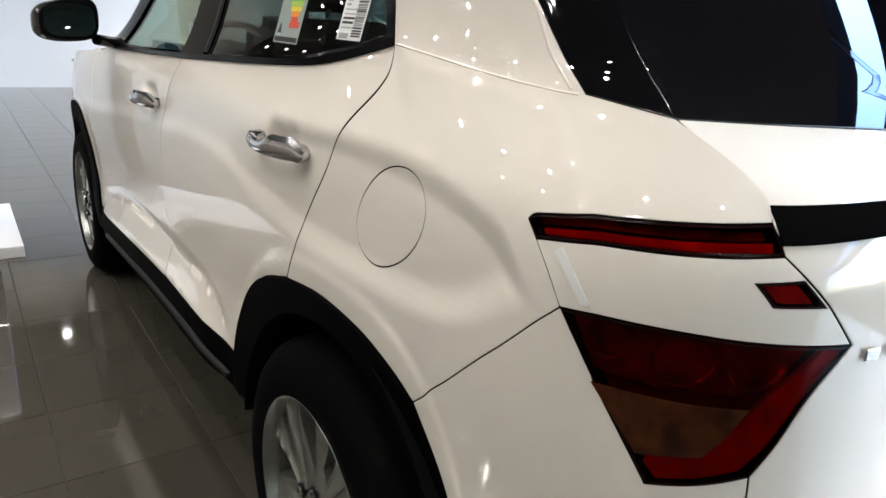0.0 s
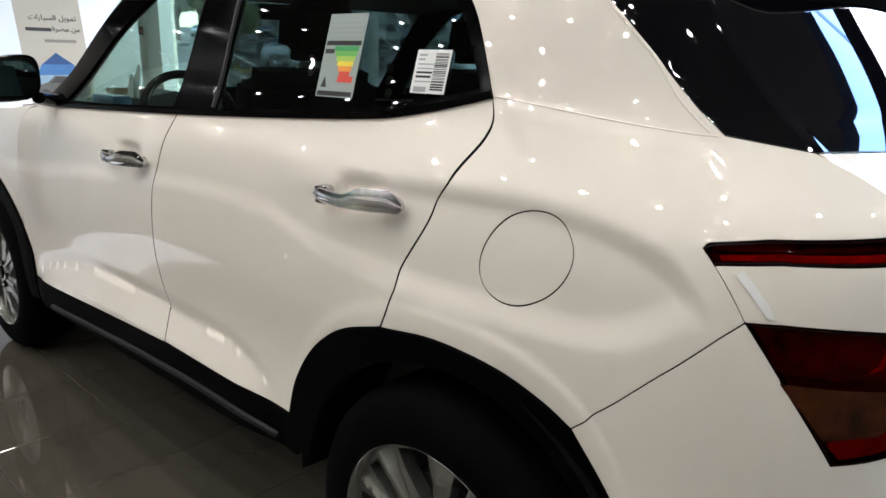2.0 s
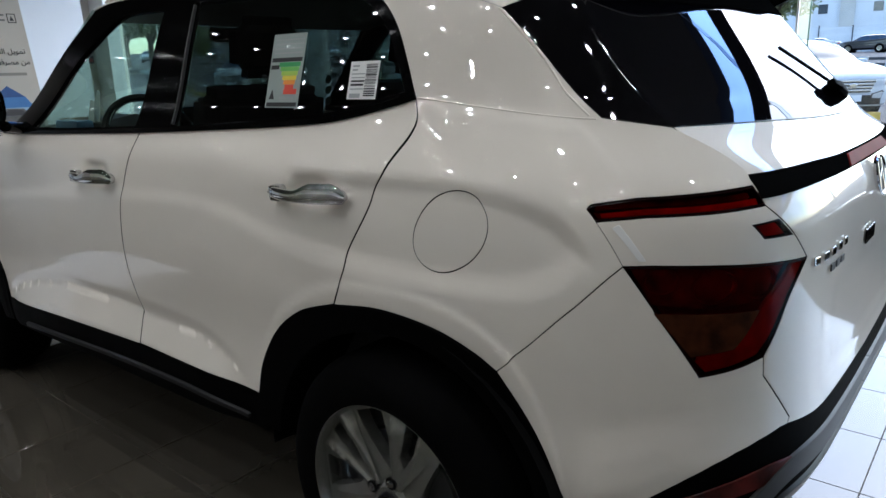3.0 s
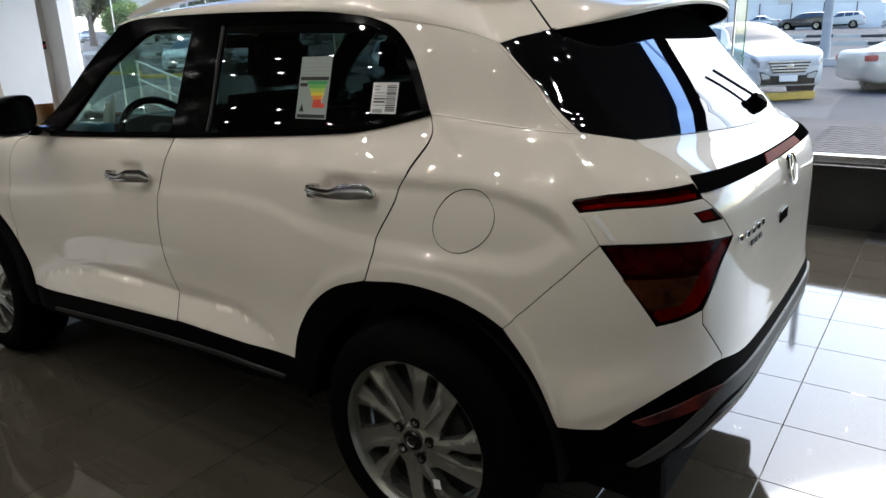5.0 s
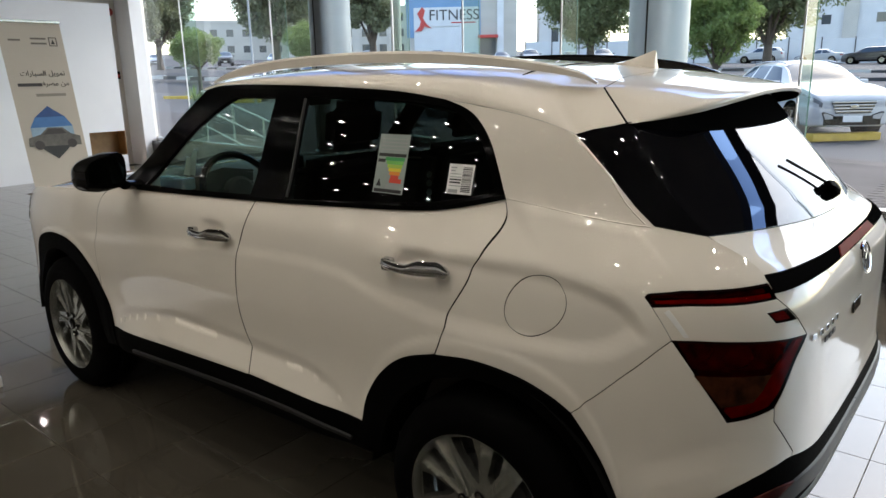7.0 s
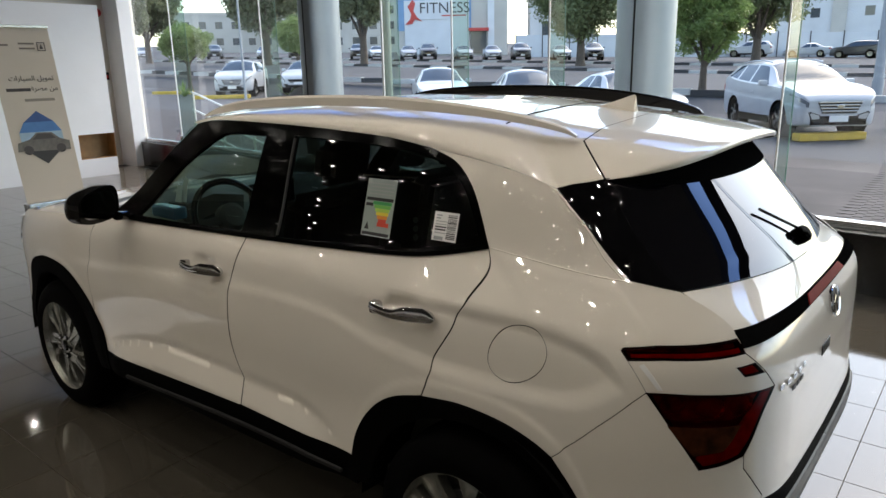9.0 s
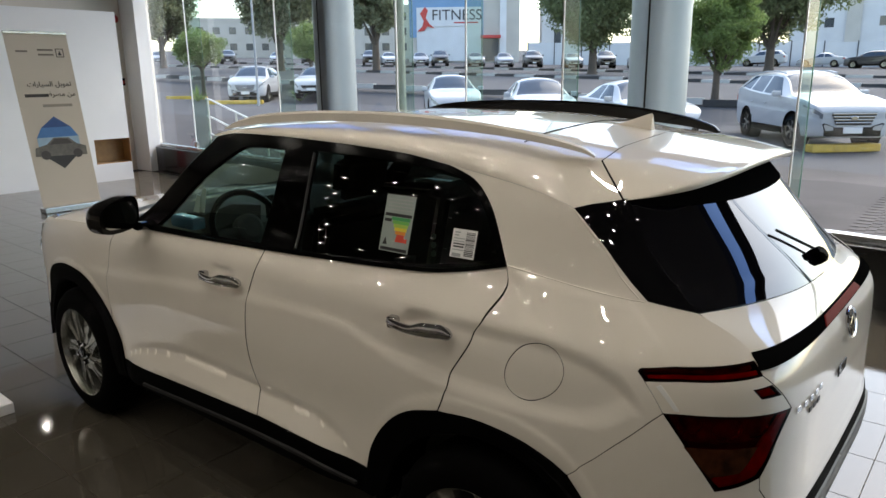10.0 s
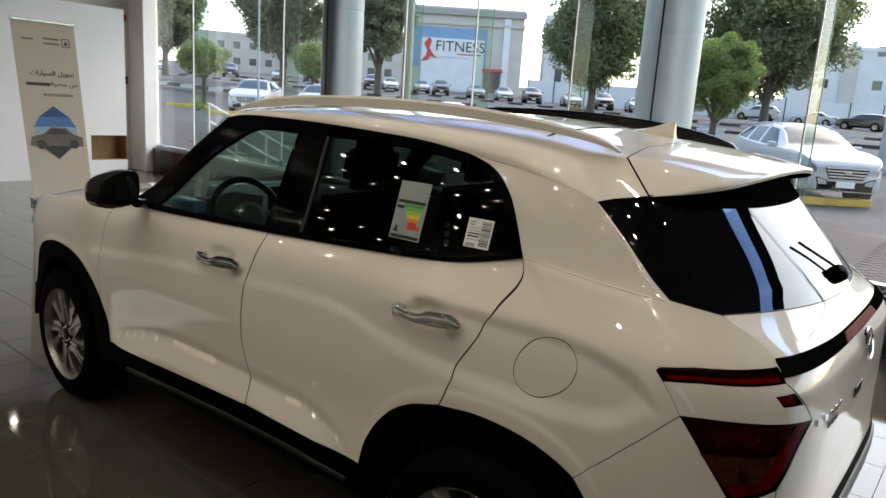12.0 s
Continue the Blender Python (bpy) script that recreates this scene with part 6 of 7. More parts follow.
def shell(k):
    """The painted skin and the panes of a parked car, cut from one smooth form; nose at x = 0."""
    sh = SHAPES[k]
    wide, low, belt, top, lean = (eased(smooth_table(*zip(*sh[n])), 0, sh["length"], 0.03, 0.01) for n in ("wide", "low", "belt", "top", "lean"))
    xs = np.unique(np.concatenate([np.linspace(0, 0.2, 7), np.arange(0.2, sh["length"] - 0.12, 0.045), np.linspace(sh["length"] - 0.12, sh["length"], 6)]))

    def pane_ends(m, u):
        x0, x1 = sh["panes"][m]
        return x0 + (sh["slope"][0] * (u - 0.12) if m == 0 else 0.0), x1 + (sh["slope"][1] * u if m == len(sh["panes"]) - 1 else 0.0)

    def marks(u):
        return [0.0, 0.8] + [x for m in range(len(sh["panes"])) for x in pane_ends(m, u)] + [sh["length"] - 0.06, sh["length"]]

    xs = np.unique(np.round(np.concatenate([xs, marks(0.5), sh["screen"], sh["rear"]]), 4))
    xs = xs[np.concatenate([[True], np.diff(xs) > 0.004])]
    roof_rows = ((0.95, 0.9), (0.88, 0.7), (0.76, 0.4), (0.6, 0.15), (0.4, 0.0), (0.2, 0.0), (0.0, 0.0))
    rows = [("low", k, 0.0, max(0.0, (k - 14) / 7)) for k in range(-1, BODY_ROWS)] + [("pane", u, u, 1.0) for u in PANE_ROWS] + [("roof", u, 1.0, b) for u, b in roof_rows]
    at = np.interp(np.linspace(0, 1, BODY_ROWS), np.linspace(0, 1, 8) ** 0.8, np.arange(8))
    n = len(rows)
    co = np.zeros((len(xs), 2, n, 3))
    for j, (where, k, u, blend) in enumerate(rows):
        x = xs + blend * (np.interp(xs, marks(0.5), marks(u)) - xs)
        w, lo, be, to = wide(x), low(x), belt(x), top(x)
        rw = w * lean(x)
        edge = to - 0.16 * (to - be) - 0.015
        if where == "low" and k < 0:
            y, z = 0 * x, lo
        elif where == "low":
            h = be - lo
            out = np.array([0.80 * w, 0.95 * w, 0.985 * w, w, 0.997 * w, 0.985 * w, 0.985 * w, 0.965 * w])
            up = np.array([lo, lo + 0.03, lo + 0.12, lo + 0.45 * h, lo + 0.62 * h, lo + 0.66 * h, lo + 0.85 * h, be])
            i, f = min(int(at[k]), 6), at[k] - min(int(at[k]), 6)
            y, z = out[i] * (1 - f) + out[i + 1] * f, up[i] * (1 - f) + up[i + 1] * f
        elif where == "pane":
            y, z = 0.955 * w + (rw - 0.955 * w) * k, be + 0.006 + (edge - be - 0.006) * k
        else:
            y, z = rw * k, edge + (to - edge) * (1 - k**2.6)
        for s_ in (0, 1):
            co[:, s_, j] = np.stack([x, (2 * s_ - 1) * y, z], -1)
    r_arch = sh["wheel"] * 1.16
    for ax in sh["axles"]:
        d = np.hypot(co[..., 0] - ax, co[..., 2] - sh["wheel"])
        near = (np.abs(d - r_arch) < 0.032) & (np.abs(co[..., 1]) > 0.5)
        f = np.where(near, r_arch / np.maximum(d, 1e-6), 1.0)
        co[..., 0] = ax + (co[..., 0] - ax) * f
        co[..., 2] = sh["wheel"] + (co[..., 2] - sh["wheel"]) * f
    first = 1 + BODY_ROWS
    last = first + len(PANE_ROWS) - 1

    groups = {}
    for i in range(len(xs) - 1):
        for s_ in (0, 1):
            for j in range(n - 1):
                quad = [co[i, s_, j], co[i + 1, s_, j], co[i + 1, s_, j + 1], co[i, s_, j + 1]]
                c = np.mean(quad, 0)
                if j < first and any(math.hypot(c[0] - ax, c[2] - sh["wheel"]) < r_arch for ax in sh["axles"]) and abs(c[1]) > 0.45:
                    continue
                key = ("body", 2)
                if first < j < last - 1:
                    u = 0.5 * (PANE_ROWS[j - first] + PANE_ROWS[j - first + 1])
                    for m in range(len(sh["panes"])):
                        a, b = pane_ends(m, u)
                        if a < c[0] < b:
                            key = ("side_window_%d" % m, s_)
                elif j > last and sh["screen"][0] < c[0] < sh["screen"][1]:
                    key = ("windscreen", 2)
                elif j > last and sh["rear"][0] < c[0] < sh["rear"][1]:
                    key = ("rear_window", 2)
                elif j < first and 0.015 < c[0] < 0.56 and abs(c[1]) > 0.36:
                    be = float(belt(np.array(c[0])))
                    if be - 0.135 + 0.14 * c[0] < c[2] < be - 0.025:
                        key = ("headlamp", s_)
                groups.setdefault(key, []).append(quad if s_ else quad[::-1])
    for end in (0, -1):
        for j in range(n - 1):
            quad = [co[end, 0, j], co[end, 1, j], co[end, 1, j + 1], co[end, 0, j + 1]]
            groups[("body", 2)].append(quad[::-1] if end == 0 else quad)
    out = []
    for (name, _), quads in groups.items():
        bm = bmesh.new()
        for quad in quads:
            bm.faces.new([bm.verts.new(v) for v in quad])
        bmesh.ops.remove_doubles(bm, verts=bm.verts[:], dist=0.0008)
        bmesh.ops.recalc_face_normals(bm, faces=bm.faces[:])
        out.append((name.split("_window")[0] + "_window" if "_window_" in name else name, bm))
    return sh, out


def vehicle(name, label, paint, suv=True, near=False):
    """A parked car at the origin on z = 0, its nose towards -x."""
    v = thing(name, label, "car", "parked cars")
    sh, pieces = shell("suv" if suv else "saloon")
    length, half, wheel_r = sh["length"], sh["half"], sh["wheel"]
    ox = -length / 2
    shift = Matrix.Translation((ox, 0, 0))

    def put(bm):
        bmesh.ops.transform(bm, matrix=shift, verts=bm.verts[:])
        return bm

    for what, bm in pieces:
        part(what, put(bm), {"body": paint, "headlamp": HEADLAMP}.get(what, CAR_GLASS), v, {"body": "", "headlamp": "clear headlamp"}.get(what, "dark car window"), smooth=True)
    part("cabin_liner", put(boxy(1.75, length - 0.75, -0.55, 0.55, 0.35, 1.28 if suv else 1.05, 0.05)), SHADOW_GAP, v)
    face_on = Matrix(((0, 0, -1, 0), (1, 0, 0, 0), (0, 1, 0, 0), (0, 0, 0, 1)))
    for side in (-1, 1):
        for x in sh["axles"]:
            wh = new("wheel")
            wh.parent = v
            wh.matrix_basis = Matrix.Translation((ox + x, side * (half - 0.125), wheel_r)) @ Matrix.Rotation(radians(90), 4, "X")
            part("tyre", lathe([(wheel_r * 0.68, 0.11), (wheel_r * 0.93, 0.115), (wheel_r, 0.08), (wheel_r, -0.08), (wheel_r * 0.93, -0.115), (wheel_r * 0.62, -0.11)], 28), RUBBER, wh)
            face = 1 if side < 0 else -1
            part("rim", lathe([(wheel_r * 0.70, 0.105 * face), (wheel_r * 0.66, 0.09 * face), (wheel_r * 0.2, 0.085 * face), (0, 0.095 * face)], 20), ALLOY, wh)
            if near:
                for k in range(5):
                    # black plate on the closed rim, painted as the opening's shade
                    part("rim_slot", prism([(0.08, -0.025), (wheel_r * 0.60, -0.075), (wheel_r * 0.60, 0.075), (0.08, 0.025)], 0.092 * face - 0.004, 0.092 * face + 0.002, Matrix.Rotation(2 * math.pi * k / 5, 4, "Z")), SHADOW_GAP, wh)
            part("wheel_housing", put(lathe([(wheel_r * 1.20, 0.03), (wheel_r * 1.20, 0.30), (0.0, 0.31)], 24, Matrix.Translation((x, side * half, wheel_r)) @ Matrix.Rotation(radians(90 * side), 4, "X"))), SHADOW_GAP, v)
        part("tail_lamp", put(boxy(length - 0.30, length - 0.04, side * 0.76 - 0.09, side * 0.76 + 0.07, 0.88 if suv else 0.74, 1.06 if suv else 0.88, 0.03)), TAIL_RED, v)
        mirror_z = 1.08 if suv else 0.93
        part("wing_mirror", put(boxy(1.60, 1.72, side * (half + 0.07) - 0.10, side * (half + 0.07) + 0.09, mirror_z, mirror_z + 0.13, 0.03)), paint, v, smooth=True)
        fog = [(0.38, 0.39), (0.58, 0.37), (0.65, 0.54), (0.61, 0.56), (0.40, 0.49)] if suv else [(0.46, 0.28), (0.64, 0.28), (0.66, 0.36), (0.48, 0.36)]
        part("fog_lamp", put(prism([(side * a, b) for a, b in fog][::side], -0.10, 0.022, Matrix.Translation((0.004, 0, 0)) @ face_on, 0.01)), SHADOW_GAP, v)
        if near:
            part("fog_lens", put(prism([(side * (0.52 + (a - 0.52) * 0.8), 0.46 + (b - 0.46) * 0.72) for a, b in fog][::side], 0.0, 0.030, Matrix.Translation((0.004, 0, 0)) @ face_on)), CAR_SILVER, v)
        if suv:
            part("side_cladding", put(boxy(1.36, 3.16, side * 0.92 - 0.02, side * 0.92 + 0.026, 0.24, 0.40, 0.02)), PLASTIC, v)
            part("roof_rail", put(sweep([(2.15, side * 0.60, 1.60), (2.6, side * 0.605, 1.655), (3.3, side * 0.60, 1.65), (4.0, side * 0.585, 1.60)], ring_profile(0.018, 6))), CAR_SILVER, v)
        for xd in ((2.66, 3.50) if suv else (2.55, 3.46)):
            part("door_handle", put(boxy(xd - 0.26, xd - 0.10, side * half * 0.985 - 0.015, side * half * 0.985 + 0.022, 0.90 if suv else 0.78, 0.925 if suv else 0.80, 0.008)), paint, v)
    g = 0.52 if suv else 0.40
    tall = 0.27 if suv else 0.16
    part("grille", put(prism([(-0.36, g), (0.36, g), (0.48, g + tall), (-0.48, g + tall)], -0.05, 0.012, face_on, 0.01)), CAR_SILVER if near and suv else SHADOW_GAP, v)
    for k in range(4 if near else 1):
        w = 0.37 + 0.030 * k
        part("grille_bar", put(boxy(-0.034, -0.004, -w, w, g + 0.030 + 0.064 * k * tall / 0.27, g + 0.058 + 0.064 * k * tall / 0.27, 0.006)), CHROME, v)
        if near:
            part("grille_slot", put(boxy(-0.020, -0.006, -w, w, g + 0.004 + 0.064 * k * tall / 0.27, g + 0.026 + 0.064 * k * tall / 0.27, 0)), SHADOW_GAP, v)
    if near and suv:
        part("nose_badge", put(lathe([(0.0, 0.0), (0.07, 0.0), (0.075, 0.012), (0.06, 0.018), (0.0, 0.018)], 20, Matrix.Translation((-0.03, 0, g + 0.15)) @ Matrix.Rotation(radians(-90), 4, "Y") @ Matrix.Diagonal((0.6, 1.1, 1, 1)))), CHROME, v)
    part("lower_bumper", put(boxy(-0.012, 0.10, -0.60, 0.60, 0.27 if suv else 0.20, 0.47 if suv else 0.31, 0.02)), PLASTIC, v)
    part("number_plate", put(boxy(-0.03, -0.013, -0.20, 0.20, 0.34 if suv else 0.34, 0.47 if suv else 0.44, 0.004)), PAPER, v, "blank white plate")
    return v


def stand(ob, x, y, nose, lift=0.0):
    """nose: degrees from +x to which the car's nose points."""
    a = radians(nose + 180)
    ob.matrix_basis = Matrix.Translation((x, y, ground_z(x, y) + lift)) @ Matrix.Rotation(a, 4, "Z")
    return ob


near_suv = stand(vehicle("parked_suv", "white SUV parked nose-in by the forecourt", CAR_WHITE, True, True), -1.96, 16.83, -53)
sedan = stand(vehicle("parked_sedan", "beige saloon car parked on the forecourt", CAR_BEIGE, False, True), 2.25, 19.2, 30)
left_suv = stand(vehicle("parked_suv", "white SUV facing the showroom beyond the railing", CAR_WHITE, True, True), -27.88, 19.33, -48)
white_saloon = stand(vehicle("parked_sedan", "white saloon car in the row facing the showroom", CAR_WHITE, False), -13.4, 17.1, -46)
stand(copy_thing(white_saloon, Matrix.Identity(4)), -8.9, 15.6, -50)
stand(copy_thing(white_saloon, Matrix.Identity(4)), -5.7, 15.2, -42)
stand(copy_thing(white_saloon, Matrix.Identity(4)), -25.0, 21.0, -50)
silver_saloon = stand(vehicle("parked_sedan", "silver saloon car in the far car park", CAR_SILVER, False), -41.5, 60.5, -50)
dark_suv = stand(vehicle("parked_suv", "black SUV in the far car park", CAR_DARK, True), -66.0, 54.5, -40)
far_cars = [(silver_saloon, -84.0, 45.0, -30), (white_saloon, -79.5, 47.2, -28), (dark_suv, -76.0, 49.9, -36), (silver_saloon, -69.5, 52.5, -40), (left_suv, -61.5, 55.3, -38), (dark_suv, -58.4, 57.4, -44),
            (white_saloon, -55.6, 57.6, -42), (silver_saloon, -52.0, 59.0, -45), (dark_suv, -49.4, 59.4, -48), (silver_saloon, -45.6, 60.9, -46), (dark_suv, -38.5, 61.4, -52), (silver_saloon, -34.4, 62.4, -52),
            (dark_suv, -31.0, 62.8, -56), (silver_saloon, -28.0, 64.2, -56), (left_suv, -21.0, 80.0, 186), (white_saloon, -15.6, 82.0, 184), (dark_suv, -10.5, 79.0, 176), (left_suv, -8.2, 86.0, 182), (silver_saloon, -2.0, 86.0, 180)]
for src, x, y, nose in far_cars:
    stand(copy_thing(src, Matrix.Identity(4)), x, y, nose)

# yellow wheel stops
def wheel_stop(x, y, turn, n=2.0):
    w = thing("wheel_stop", "worn yellow painted concrete wheel stop", "wheel stop", "yellow wheel stops")
    part("block", boxy(-n / 2, n / 2, -0.14, 0.14, 0, 0.17, 0.03), YELLOW, w)
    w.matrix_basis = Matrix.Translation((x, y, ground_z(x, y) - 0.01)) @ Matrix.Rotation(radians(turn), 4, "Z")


wheel_stop(-0.73, 15.2, 46, 1.6), wheel_stop(-26.3, 17.0, 40, 2.6), wheel_stop(-31.5, 17.6, 30, 2.2)

# columns and poles before the glass
for x, y, r in ((-5.27, 4.55, 0.285), (-0.45, 4.36, 0.275)):
    c = thing("column", "round grey-blue clad column outside the glass", "column", "facade columns")
    part("shaft", lathe([(r, -0.3), (r, 2.78), (r * 0.985, 2.785), (r * 0.985, 2.80), (r, 2.805), (r, 6.0)], 40, Matrix.Translation((x, y, 0))), COLUMN, c, smooth=True)
    part("seam", boxy(x - 0.008, x + 0.008, y - r - 0.003, y - r + 0.01, 0.0, 6.0), SHADOW_GAP, c)
    part("base_ring", lathe([(r + 0.03, 0.0), (r + 0.03, 0.55), (r, 0.57)], 40, Matrix.Translation((x, y, 0))), STEEL, c, smooth=True)
POLE_GREY = material("grey_pole_paint", (0.25, 0.245, 0.235), 0.5, 0.3, 0, 0.08, 4)
POLE_PALE = material("pale_pole_paint", (0.30, 0.31, 0.32), 0.6, 0.0, 0, 0.08, 4)


def pole(x, y, r, h, mat, label):
    z = ground_z(x, y)
    p = thing("lamp_post", label, "lamp post")
    part("shaft", lathe([(r * 1.15, 0), (r * 1.1, 0.5), (r, 0.55), (r * 0.7, h)], 20, Matrix.Translation((x, y, z))), mat, p, smooth=True)
    part("base_plate", boxy(x - r * 1.8, x + r * 1.8, y - r * 1.8, y + r * 1.8, z - 0.02, z + 0.03), mat, p)


pole(-4.35, 4.90, 0.075, 7.0, POLE_GREY, "slim grey steel post outside the glass")
pole(-1.1, 24.0, 0.15, 9.0, POLE_PALE, "pale grey street lamp post")
pole(-24.5, 17.0, 0.055, 8.0, POLE_PALE, "pale slim street lamp post")


# ramp railing
RAIL = material("pale_railing_paint", (0.60, 0.62, 0.60), 0.35, 0.5, 0, 0.05, 10)
railing = thing("ramp_railing", "pale tubular handrail along the entrance ramp", "railing")
for drop in (0.0, 0.33, 0.66):
    part("rail", sweep([(-9.85, 5.3, 1.36 - drop), (-9.7, 5.3, 1.335 - drop), (-8.0, 5.3, 0.885 - drop), (-7.0, 5.3, 0.62 - drop * 0.85)], ring_profile(0.02, 8)), RAIL, railing)
for x in (-9.8, -8.9, -8.0, -7.05):
    part("post", lathe([(0.022, -0.25), (0.022, 1.36 - 0.265 * (x + 9.8))], 10, Matrix.Translation((x, 5.3, 0.0))), RAIL, railing)
# trees
LEAF = {}
# haze is put into the leaf colours: all lightened, the last one greyer
for tone, col in (("dark", (0.165, 0.200, 0.095)), ("green", (0.165, 0.235, 0.070)), ("bright", (0.20, 0.27, 0.09)), ("hazy", (0.19, 0.215, 0.125))):
    mt = material("leaf_" + tone, col, 0.75, 0, 0, 0.1, 3)
    nt = mt.node_tree
    geo = nt.nodes.new("ShaderNodeNewGeometry")
    mr = nt.nodes.new("ShaderNodeMapRange")
    mr.inputs["To Min"].default_value, mr.inputs["To Max"].default_value = 0.75, 1.35
    hs = nt.nodes.new("ShaderNodeHueSaturation")
    hs.inputs["Color"].default_value = (*col, 1)
    nt.links.new(geo.outputs["Random Per Island"], mr.inputs["Value"])
    nt.links.new(mr.outputs[0], hs.inputs["Value"])
    nt.links.new(hs.outputs[0], nt.nodes["Principled BSDF"].inputs["Base Color"])
    thin, both_ways = nt.nodes.new("ShaderNodeBsdfTranslucent"), nt.nodes.new("ShaderNodeMixShader")
    both_ways.inputs[0].default_value = 0.45
    nt.links.new(hs.outputs[0], thin.inputs[0])
    nt.links.new(nt.nodes["Principled BSDF"].outputs[0], both_ways.inputs[1]), nt.links.new(thin.outputs[0], both_ways.inputs[2])
    nt.links.new(both_ways.outputs[0], nt.nodes["Material Output"].inputs[0])
    LEAF[tone] = mt
BARK = material("brown_bark", (0.085, 0.065, 0.05), 0.9, 0, 0, 0.3, 6, 0.8, 30)


def tree(x, y, height, width, clear, tone, seed, leaves=5000, leaf=0.22, flat=1.0, label="dense green street tree"):
    """clear: height of the bare trunk. The crown is many small leaves gathered in clumps."""
    rng = np.random.default_rng(seed)
    t = thing("tree", label, "tree", "street trees")
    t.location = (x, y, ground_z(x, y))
    r = 0.022 * height + 0.03
    bm = lathe([(r * 1.5, -0.1), (r * 1.1, 0.25), (r * 0.9, clear), (r * 0.6, clear + 0.25 * (height - clear)), (r * 0.2, clear + 0.6 * (height - clear))], 10)
    for k in range(7):
        a = 2 * math.pi * (k + rng.random() * 0.6) / 7
        z0 = clear * (0.75 + 0.3 * rng.random())
        far = width * (0.25 + 0.2 * rng.random())
        pts = [(0, 0, z0), (0.35 * far * math.cos(a), 0.35 * far * math.sin(a), z0 + 0.2 * (height - clear)), (far * math.cos(a), far * math.sin(a), z0 + (0.35 + 0.3 * rng.random()) * (height - clear))]
        bm = merge(bm, sweep(spline(pts, 3), lambda s: ring_profile(r * (0.5 - 0.4 * s), 6)))
    part("trunk", bm, BARK, t, "brown trunk with spreading limbs", smooth=True)
    n_cl = 190
    leaves, leaf = int(leaves * 2.2), leaf * 1.15
    d = rng.normal(size=(n_cl, 3))
    d /= np.linalg.norm(d, axis=1, keepdims=True)
    rad = rng.random(n_cl) ** 0.45
    h2 = (height - clear) / 2
    cen = np.stack([d[:, 0] * rad * width / 2 * 0.86, d[:, 1] * rad * width / 2 * 0.86, clear + h2 + d[:, 2] * rad * h2 * 0.86], 1)
    cen[:, 2] = clear + (cen[:, 2] - clear) * flat
    size = (0.075 + 0.075 * rng.random(n_cl)) * width
    pick = rng.integers(0, n_cl, leaves)
    off = rng.normal(size=(leaves, 3))
    off /= np.linalg.norm(off, axis=1, keepdims=True)
    pos = cen[pick] + off * (rng.random((leaves, 1)) ** 0.4) * size[pick][:, None] * np.array([1, 1, 0.8])
    u = rng.normal(size=(leaves, 3))
    u /= np.linalg.norm(u, axis=1, keepdims=True)
    v = np.cross(u, rng.normal(size=(leaves, 3)))
    v /= np.linalg.norm(v, axis=1, keepdims=True)
    s = leaf * (0.6 + 0.8 * rng.random((leaves, 1)))
    quad = np.stack([pos - u * s, pos - v * s * 0.45, pos + u * s, pos + v * s * 0.45], 1).reshape(-1, 3)
    me = bpy.data.meshes.new("crown")
    me.from_pydata(quad.tolist(), [], np.arange(leaves * 4).reshape(-1, 4).tolist())
    part("crown", me, LEAF[tone], t, "crown of small leaves")


tree(-33.4, 19.8, 3.7, 3.1, 1.6, "bright", 1, 13000, 0.05, 0.9, "small flat-topped green tree with a thin trunk")
tree(-30.0, 24.7, 3.3, 2.9, 1.1, "bright", 2, 11000, 0.05, 1.0, "small bright green street tree")
tree(-6.1, 22.5, 4.2, 2.8, 1.0, "green", 3, 20000, 0.042, 1.0, "green clipped street tree")
tree(-64.0, 34.5, 11.5, 8.0, 2.0, "hazy", 4, 16000, 0.16)
tree(-48.0, 36.4, 12.5, 9.0, 2.2, "hazy", 5, 16000, 0.16)
tree(-39.5, 39.5, 12.0, 6.0, 2.2, "hazy", 6, 12000, 0.15)
tree(-23.6, 46.5, 12.5, 9.4, 1.6, "dark", 7, 26000, 0.13)
tree(-15.6, 63.0, 15.5, 13.0, 1.9, "dark", 8, 30000, 0.17)
tree(-60.0, 30.0, 9.0, 6.0, 2.0, "hazy", 9, 12000, 0.14)


def spiky_plant(x, y, n, size, seed):
    rng = random.Random(seed)
    p = thing("agave_plant", "spiky low green plant in the kerb bed", "plant")
    p.location = (x, y, ground_z(x, y) - 0.02)
    bm = bmesh.new()
    for k in range(n):
        a, tilt_ = rng.uniform(0, 6.28), rng.uniform(0.2, 1.2)
        d = Vector((math.cos(a) * math.sin(tilt_), math.sin(a) * math.sin(tilt_), math.cos(tilt_)))
        side = Vector((-math.sin(a), math.cos(a), 0)) * 0.03 * size
        tip = d * size * rng.uniform(0.7, 1.1)
        vs = [bm.verts.new(q) for q in (side * 0.6, tip * 0.5 + side + Vector((0, 0, 0.05)), tip - Vector((0, 0, 0.06 * size)), tip * 0.5 - side + Vector((0, 0, 0.05)), side * -0.6)]
        bm.faces.new(vs)
    part("leaves", bm, LEAF["bright"], p)


spiky_plant(-25.3, 20.0, 44, 1.15, 1), spiky_plant(-29.5, 17.0, 36, 1.0, 2)

